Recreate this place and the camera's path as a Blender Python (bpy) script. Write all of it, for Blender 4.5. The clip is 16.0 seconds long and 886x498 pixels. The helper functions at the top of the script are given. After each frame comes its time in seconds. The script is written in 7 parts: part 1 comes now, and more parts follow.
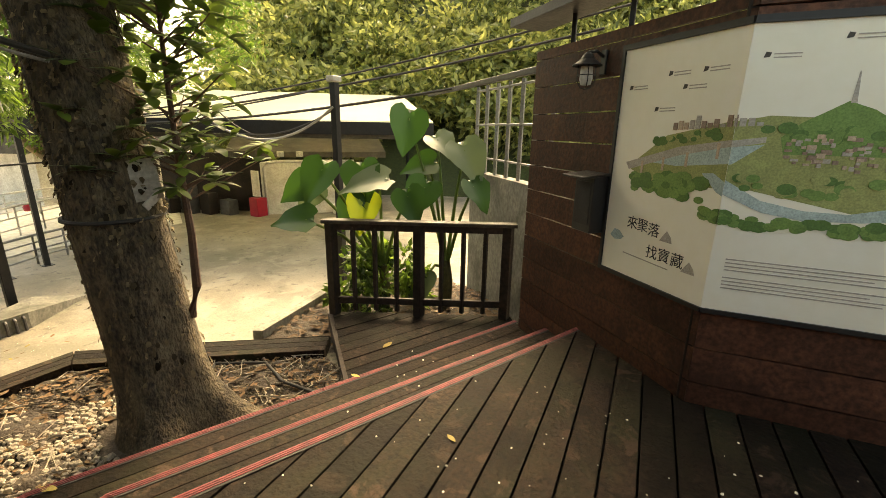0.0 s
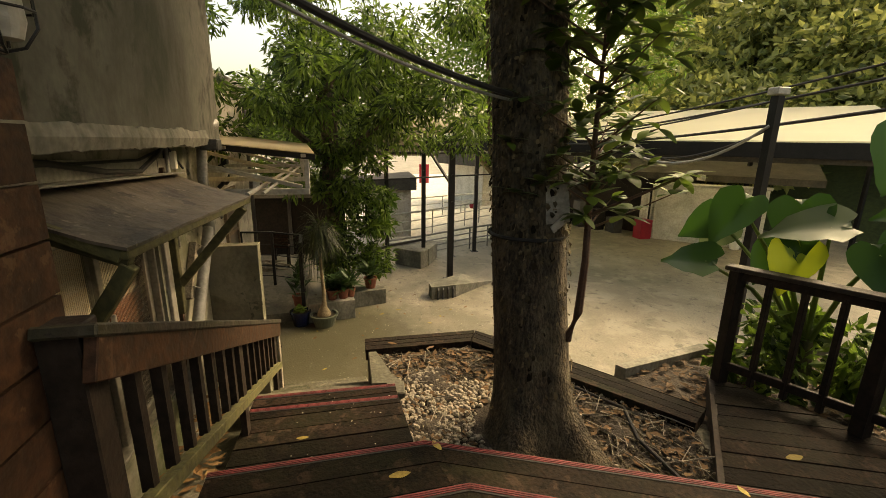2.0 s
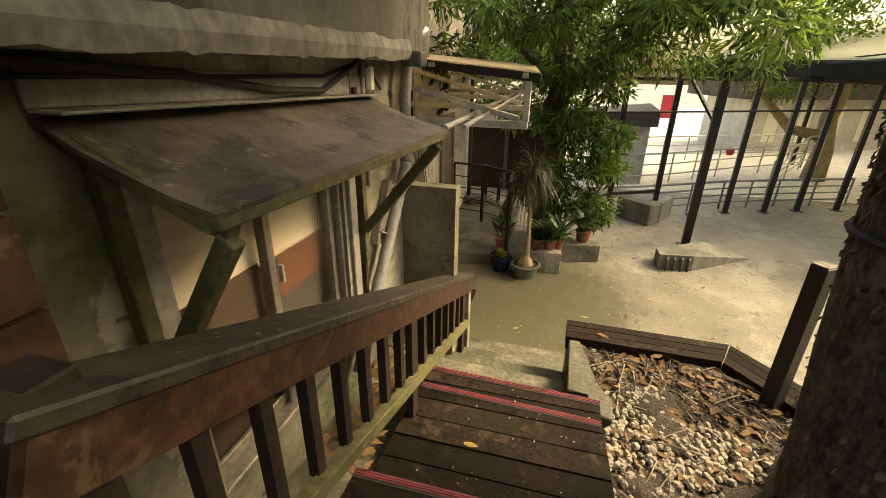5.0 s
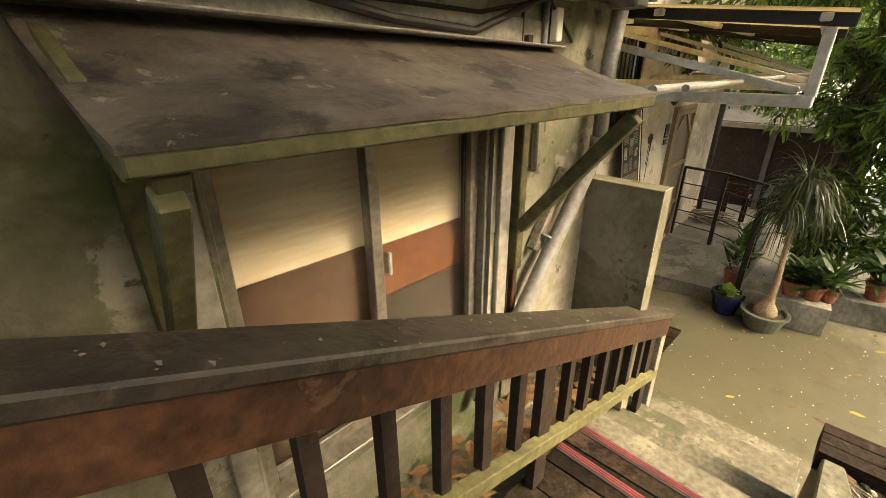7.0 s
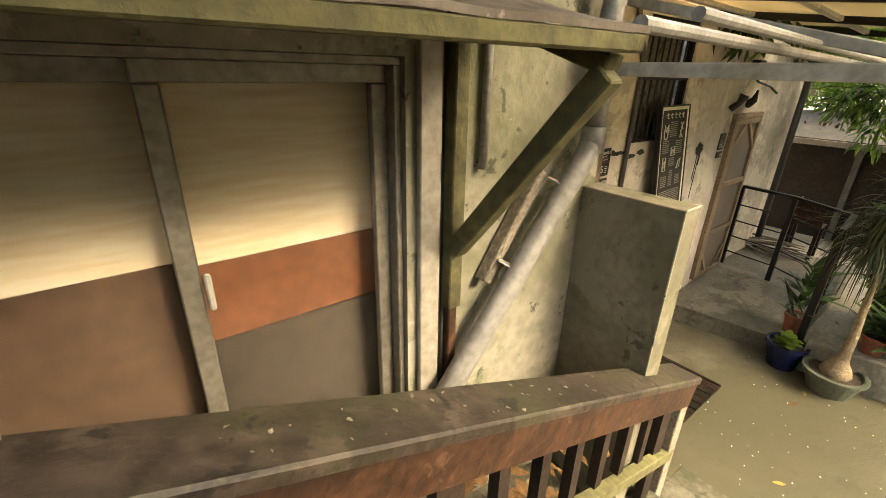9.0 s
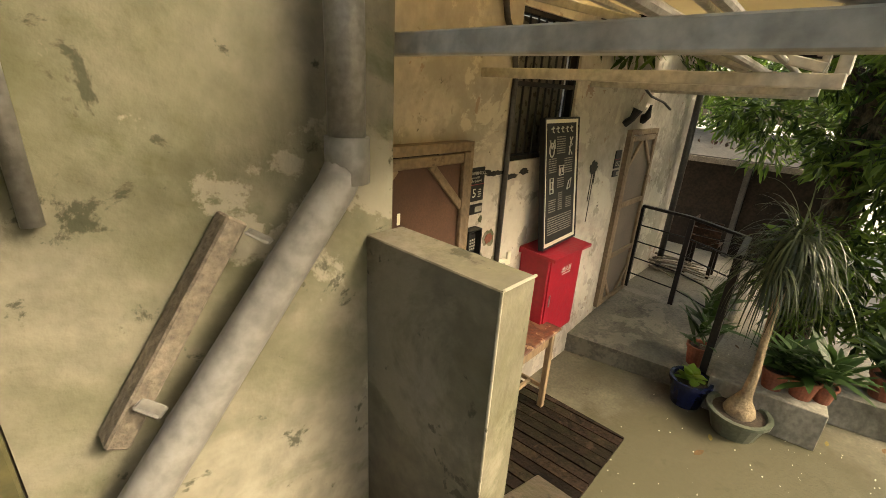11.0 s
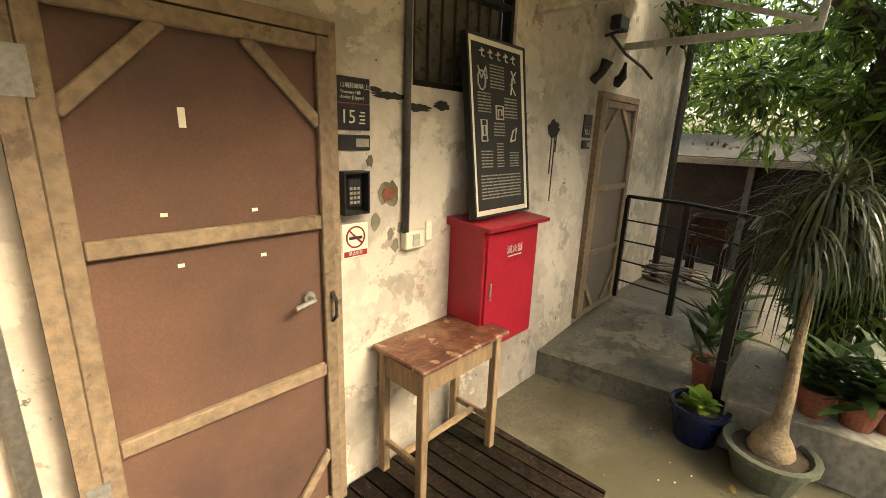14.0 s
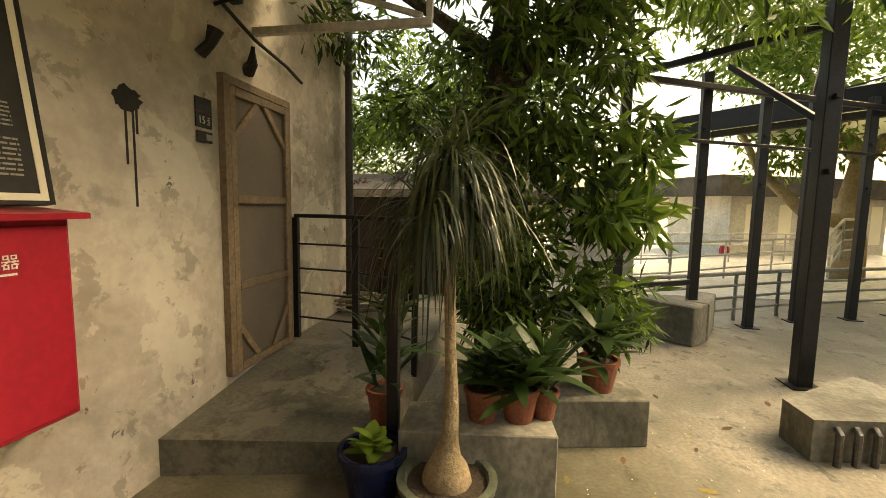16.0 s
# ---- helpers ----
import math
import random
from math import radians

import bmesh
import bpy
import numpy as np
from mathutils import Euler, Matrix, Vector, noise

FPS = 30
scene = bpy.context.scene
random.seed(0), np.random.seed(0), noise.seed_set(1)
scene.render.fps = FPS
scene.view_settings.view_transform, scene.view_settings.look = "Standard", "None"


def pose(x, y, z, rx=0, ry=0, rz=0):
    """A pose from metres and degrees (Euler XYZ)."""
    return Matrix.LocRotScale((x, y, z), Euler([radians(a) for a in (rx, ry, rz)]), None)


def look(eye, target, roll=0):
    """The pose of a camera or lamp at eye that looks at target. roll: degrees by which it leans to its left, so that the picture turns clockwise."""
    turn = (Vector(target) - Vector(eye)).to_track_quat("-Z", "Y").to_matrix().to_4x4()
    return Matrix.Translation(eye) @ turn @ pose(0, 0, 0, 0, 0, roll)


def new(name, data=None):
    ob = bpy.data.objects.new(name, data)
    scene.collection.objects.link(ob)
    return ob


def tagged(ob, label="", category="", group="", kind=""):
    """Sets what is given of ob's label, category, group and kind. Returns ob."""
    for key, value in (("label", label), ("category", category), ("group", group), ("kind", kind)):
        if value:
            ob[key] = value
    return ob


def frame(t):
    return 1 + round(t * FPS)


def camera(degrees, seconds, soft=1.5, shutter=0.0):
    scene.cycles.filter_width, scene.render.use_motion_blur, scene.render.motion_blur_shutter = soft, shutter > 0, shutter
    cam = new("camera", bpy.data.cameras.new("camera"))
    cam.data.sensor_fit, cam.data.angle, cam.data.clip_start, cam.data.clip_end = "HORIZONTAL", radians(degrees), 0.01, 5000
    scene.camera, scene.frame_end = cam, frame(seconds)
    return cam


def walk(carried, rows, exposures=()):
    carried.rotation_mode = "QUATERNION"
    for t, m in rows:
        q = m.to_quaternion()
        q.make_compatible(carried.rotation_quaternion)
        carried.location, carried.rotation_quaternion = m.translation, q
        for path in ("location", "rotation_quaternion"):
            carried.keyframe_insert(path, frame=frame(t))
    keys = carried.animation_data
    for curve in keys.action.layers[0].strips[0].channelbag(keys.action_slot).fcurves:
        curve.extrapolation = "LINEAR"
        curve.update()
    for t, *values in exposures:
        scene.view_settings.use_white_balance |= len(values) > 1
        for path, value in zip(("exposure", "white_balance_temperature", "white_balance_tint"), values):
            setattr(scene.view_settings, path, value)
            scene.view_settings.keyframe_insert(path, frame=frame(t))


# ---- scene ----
cam = camera(91.7, 16.0, 0.6)
PATH = [
    (0, (0.14, 0.731, 2.942), (-0.799, 2.413, 2.404), 1.0),
    (0.5, (0.008, 0.718, 2.946), (-1.367, 2.037, 2.341), 0.6),
    (1, (-0.06, 0.735, 2.939), (-1.7, 1.674, 2.287), 0.8),
    (1.5, (-0.104, 0.815, 2.957), (-1.91, 1.44, 2.368), 0.7),
    (2, (-0.184, 0.821, 2.99), (-2.077, 1.242, 2.504), 0.9),
    (2.5, (-0.298, 0.787, 2.972), (-2.22, 1.067, 2.493), 0.8),
    (3, (-0.372, 0.817, 2.962), (-2.295, 0.955, 2.429), 0.6),
    (3.5, (-0.584, 0.826, 2.947), (-2.487, 0.812, 2.333), 0.9),
    (4, (-0.82, 0.786, 2.922), (-2.688, 0.657, 2.219), 1.0),
    (4.5, (-0.971, 0.763, 2.921), (-2.802, 0.506, 2.158), 0.8),
    (5, (-1.128, 0.772, 2.916), (-2.895, 0.269, 2.126), 0.7),
    (5.2, (-1.19, 0.783, 2.929), (-2.912, 0.15, 2.133), 1.0),
    (7.3, (-1.86, 0.724, 2.679), (-3.075, -0.639, 1.863), 0.3),
    (7.5, (-1.937, 0.719, 2.668), (-3.102, -0.68, 1.839), 0.9),
    (8, (-2.095, 0.712, 2.626), (-3.227, -0.751, 1.864), 0.3),
    (8.5, (-2.263, 0.697, 2.606), (-3.387, -0.761, 1.826), 0.9),
    (9, (-2.481, 0.63, 2.531), (-3.629, -0.816, 1.762), 1.4),
    (9.5, (-2.686, 0.555, 2.505), (-3.883, -0.864, 1.758), 1.9),
    (10, (-2.932, 0.524, 2.483), (-4.212, -0.833, 1.761), 1.6),
    (10.2, (-3.044, 0.512, 2.503), (-4.339, -0.817, 1.757), 2.5),
    (12.3, (-3.725, 0.378, 2.171), (-5.218, -0.797, 1.546), 2.3),
    (12.5, (-3.791, 0.408, 2.102), (-5.26, -0.799, 1.481), 2.3),
    (13, (-3.946, 0.429, 1.969), (-5.378, -0.841, 1.39), 2.1),
    (13.5, (-4.117, 0.369, 1.934), (-5.534, -0.927, 1.374), 2.1),
    (14, (-4.291, 0.401, 1.814), (-5.703, -0.921, 1.305), 2.1),
    (14.5, (-4.453, 0.4, 1.688), (-5.87, -0.932, 1.224), 2.0),
    (15, (-4.673, 0.361, 1.597), (-6.197, -0.869, 1.191), 2.0),
    (15.5, (-4.94, 0.449, 1.503), (-6.706, -0.442, 1.205), 1.9),
    (16, (-5.247, 0.641, 1.419), (-7.208, 0.3, 1.221), 1.0),
]
walk(cam, [(t, look(eye, target, roll)) for t, eye, target, roll in PATH],
     [(0, 2.65, 11000, 5), (0.5, 1.9, 10400, 5), (1.5, 1.55, 10600, 5), (3.5, 1.65, 10200, 5), (5, 2.15, 9400, 5), (8, 2.85, 8500, 5), (10, 2.75, 8200, 5), (12.5, 2.3, 8400, 5), (14.5, 2.65, 7900, 5), (15.5, 2.45, 9400, 5), (16, 2.2, 10300, 5)])

# ---- light ----
world = bpy.data.worlds.new("overcast_sky")
scene.world = world
world.use_nodes = True
_wn = world.node_tree.nodes
_sky = _wn.new("ShaderNodeTexSky")
_sky.sky_type, _sky.sun_disc = "NISHITA", False
_sky.sun_elevation, _sky.sun_rotation = radians(41), radians(-23)
_sky.air_density, _sky.dust_density, _sky.ozone_density = 1.0, 6.0, 1.0
_wn["Background"].inputs["Strength"].default_value = 0.15
world.node_tree.links.new(_sky.outputs[0], _wn["Background"].inputs["Color"])
sun = new("sun", bpy.data.lights.new("sun", "SUN"))
sun.data.energy, sun.data.angle, sun.data.color = 1.0, radians(25), (1.0, 0.95, 0.86)
sun.matrix_world = look((-10.5, 16, 14), (-4, 1, 0))


# ---- materials ----
def material(name, base, second=None, scale=4.0, rough=0.8, bump=0.3, metal=0.0, grain=None, stretch=(1, 1, 1),
             stain=None, stain_scale=1.2, stain_amount=0.5, vary=0.0, trans=0.0, bump_scale=None, spec=0.4, patches=()):
    """A surface with coarse patches, fine grain, stains and relief, in metres."""
    m = bpy.data.materials.new(name)
    m.use_nodes = True
    t = m.node_tree
    n, l = t.nodes, t.links
    b = n["Principled BSDF"]
    co = n.new("ShaderNodeTexCoord")
    info = n.new("ShaderNodeObjectInfo")
    mp = n.new("ShaderNodeMapping")
    mp.inputs["Scale"].default_value = stretch
    add = n.new("ShaderNodeVectorMath")
    add.operation = "MULTIPLY_ADD"
    l.new(info.outputs["Random"], add.inputs[0])
    add.inputs[1].default_value = (37, 19, 53) if vary else (0, 0, 0)
    l.new(co.outputs["Object"], add.inputs[2])
    l.new(add.outputs[0], mp.inputs["Vector"])
    n1 = n.new("ShaderNodeTexNoise")
    n1.inputs["Scale"].default_value, n1.inputs["Detail"].default_value, n1.inputs["Roughness"].default_value = scale, 8, 0.65
    l.new(mp.outputs[0], n1.inputs["Vector"])
    r1 = n.new("ShaderNodeValToRGB")
    r1.color_ramp.elements[0].position, r1.color_ramp.elements[1].position = 0.3, 0.7
    second = second or tuple(c * 0.7 for c in base)
    r1.color_ramp.elements[0].color, r1.color_ramp.elements[1].color = (*second, 1), (*base, 1)
    l.new(n1.outputs["Fac"], r1.inputs["Fac"])
    colour = r1.outputs["Color"]
    n2 = n.new("ShaderNodeTexNoise")
    n2.inputs["Scale"].default_value, n2.inputs["Detail"].default_value = bump_scale or scale * 9, 6
    l.new(mp.outputs[0], n2.inputs["Vector"])
    g = n.new("ShaderNodeMix")
    g.data_type, g.blend_type = "RGBA", "OVERLAY"
    g.inputs["Factor"].default_value = grain if grain is not None else 0.2
    l.new(colour, g.inputs["A"])
    r2 = n.new("ShaderNodeValToRGB")
    r2.color_ramp.elements[0].position, r2.color_ramp.elements[1].position = 0.34, 0.66
    l.new(n2.outputs["Fac"], r2.inputs["Fac"])
    l.new(r2.outputs["Color"], g.inputs["B"])
    colour = g.outputs["Result"]
    layers = ([(stain, stain_scale, stain_amount, 0.46, 0.66)] if stain else []) + list(patches)
    for k, (tone, size, amount, lo, hi) in enumerate(layers):
        n3 = n.new("ShaderNodeTexNoise")
        n3.inputs["Scale"].default_value, n3.inputs["Detail"].default_value, n3.inputs["Roughness"].default_value = size, 8, 0.66
        n3.inputs["Distortion"].default_value = 0.35
        ofs = n.new("ShaderNodeVectorMath")
        ofs.operation = "ADD"
        ofs.inputs[1].default_value = (k * 11.3, k * 7.7, k * 5.1)
        l.new(mp.outputs[0], ofs.inputs[0])
        l.new(ofs.outputs[0], n3.inputs["Vector"])
        r3 = n.new("ShaderNodeValToRGB")
        r3.color_ramp.elements[0].position, r3.color_ramp.elements[1].position = lo, hi
        r3.color_ramp.elements[0].color, r3.color_ramp.elements[1].color = (0, 0, 0, 1), (amount,) * 3 + (1,)
        l.new(n3.outputs["Fac"], r3.inputs["Fac"])
        mx = n.new("ShaderNodeMix")
        mx.data_type = "RGBA"
        l.new(r3.outputs["Color"], mx.inputs["Factor"])
        l.new(colour, mx.inputs["A"])
        mx.inputs["B"].default_value = (*tone, 1)
        colour = mx.outputs["Result"]
    if vary:
        hs = n.new("ShaderNodeHueSaturation")
        mr = n.new("ShaderNodeMapRange")
        mr.inputs["To Min"].default_value, mr.inputs["To Max"].default_value = 1 - vary, 1 + vary
        l.new(info.outputs["Random"], mr.inputs["Value"])
        l.new(mr.outputs[0], hs.inputs["Value"])
        l.new(colour, hs.inputs["Color"])
        colour = hs.outputs["Color"]
    l.new(colour, b.inputs["Base Color"])
    rr = n.new("ShaderNodeMapRange")
    rr.inputs["To Min"].default_value, rr.inputs["To Max"].default_value = max(rough - 0.15, 0.05), min(rough + 0.15, 1)
    l.new(n2.outputs["Fac"], rr.inputs["Value"])
    l.new(rr.outputs[0], b.inputs["Roughness"])
    b.inputs["Metallic"].default_value = metal
    b.inputs["Specular IOR Level"].default_value = spec
    if bump:
        bp = n.new("ShaderNodeBump")
        bp.inputs["Strength"].default_value, bp.inputs["Distance"].default_value = bump, 0.012
        sm = n.new("ShaderNodeMath")
        sm.operation = "MULTIPLY_ADD"
        l.new(n1.outputs["Fac"], sm.inputs[0])
        sm.inputs[1].default_value = 1.5
        l.new(n2.outputs["Fac"], sm.inputs[2])
        l.new(sm.outputs[0], bp.inputs["Height"])
        l.new(bp.outputs[0], b.inputs["Normal"])
    return m


def leaf_material(name, dark, light, spec=0.4, rough=0.45, through_light=0.35):
    """Leaves that differ one by one, and let some light through."""
    m = bpy.data.materials.new(name)
    m.use_nodes = True
    n, l = m.node_tree.nodes, m.node_tree.links
    b = n["Principled BSDF"]
    geo = n.new("ShaderNodeNewGeometry")
    r = n.new("ShaderNodeValToRGB")
    r.color_ramp.elements[0].color, r.color_ramp.elements[1].color = (*dark, 1), (*light, 1)
    l.new(geo.outputs["Random Per Island"], r.inputs["Fac"])
    l.new(r.outputs["Color"], b.inputs["Base Color"])
    b.inputs["Roughness"].default_value, b.inputs["Specular IOR Level"].default_value = rough, spec
    tr = n.new("ShaderNodeBsdfTranslucent")
    l.new(r.outputs["Color"], tr.inputs["Color"])
    mix = n.new("ShaderNodeMixShader")
    mix.inputs["Fac"].default_value = through_light
    l.new(b.outputs[0], mix.inputs[1])
    l.new(tr.outputs[0], mix.inputs[2])
    l.new(mix.outputs[0], n["Material Output"].inputs["Surface"])
    return m


def ribbed_glass(name):
    m = bpy.data.materials.new(name)
    m.use_nodes = True
    n, l = m.node_tree.nodes, m.node_tree.links
    b = n["Principled BSDF"]
    b.inputs["Base Color"].default_value = (0.93, 0.92, 0.88, 1)
    b.inputs["Roughness"].default_value = 0.16
    b.inputs["Transmission Weight"].default_value = 1.0
    b.inputs["IOR"].default_value = 1.2
    co = n.new("ShaderNodeTexCoord")
    w = n.new("ShaderNodeTexWave")
    w.inputs["Scale"].default_value = 22
    l.new(co.outputs["Object"], w.inputs["Vector"])
    bp = n.new("ShaderNodeBump")
    bp.inputs["Strength"].default_value, bp.inputs["Distance"].default_value = 0.18, 0.003
    l.new(w.outputs["Fac"], bp.inputs["Height"])
    l.new(bp.outputs[0], b.inputs["Normal"])
    return m


def sheet_plastic(name, dark=(0.4, 0.33, 0.2), light=(0.75, 0.68, 0.5)):
    """Weathered corrugated plastic that lets part of the daylight through."""
    m = bpy.data.materials.new(name)
    m.use_nodes = True
    n, l = m.node_tree.nodes, m.node_tree.links
    b = n["Principled BSDF"]
    nz = n.new("ShaderNodeTexNoise")
    nz.inputs["Scale"].default_value = 3
    r = n.new("ShaderNodeValToRGB")
    r.color_ramp.elements[0].color, r.color_ramp.elements[1].color = (*dark, 1), (*light, 1)
    l.new(nz.outputs["Fac"], r.inputs["Fac"])
    l.new(r.outputs["Color"], b.inputs["Base Color"])
    tr = n.new("ShaderNodeBsdfTranslucent")
    l.new(r.outputs["Color"], tr.inputs["Color"])
    mix = n.new("ShaderNodeMixShader")
    mix.inputs["Fac"].default_value = 0.7
    l.new(b.outputs[0], mix.inputs[1])
    l.new(tr.outputs[0], mix.inputs[2])
    l.new(mix.outputs[0], n["Material Output"].inputs["Surface"])
    return m


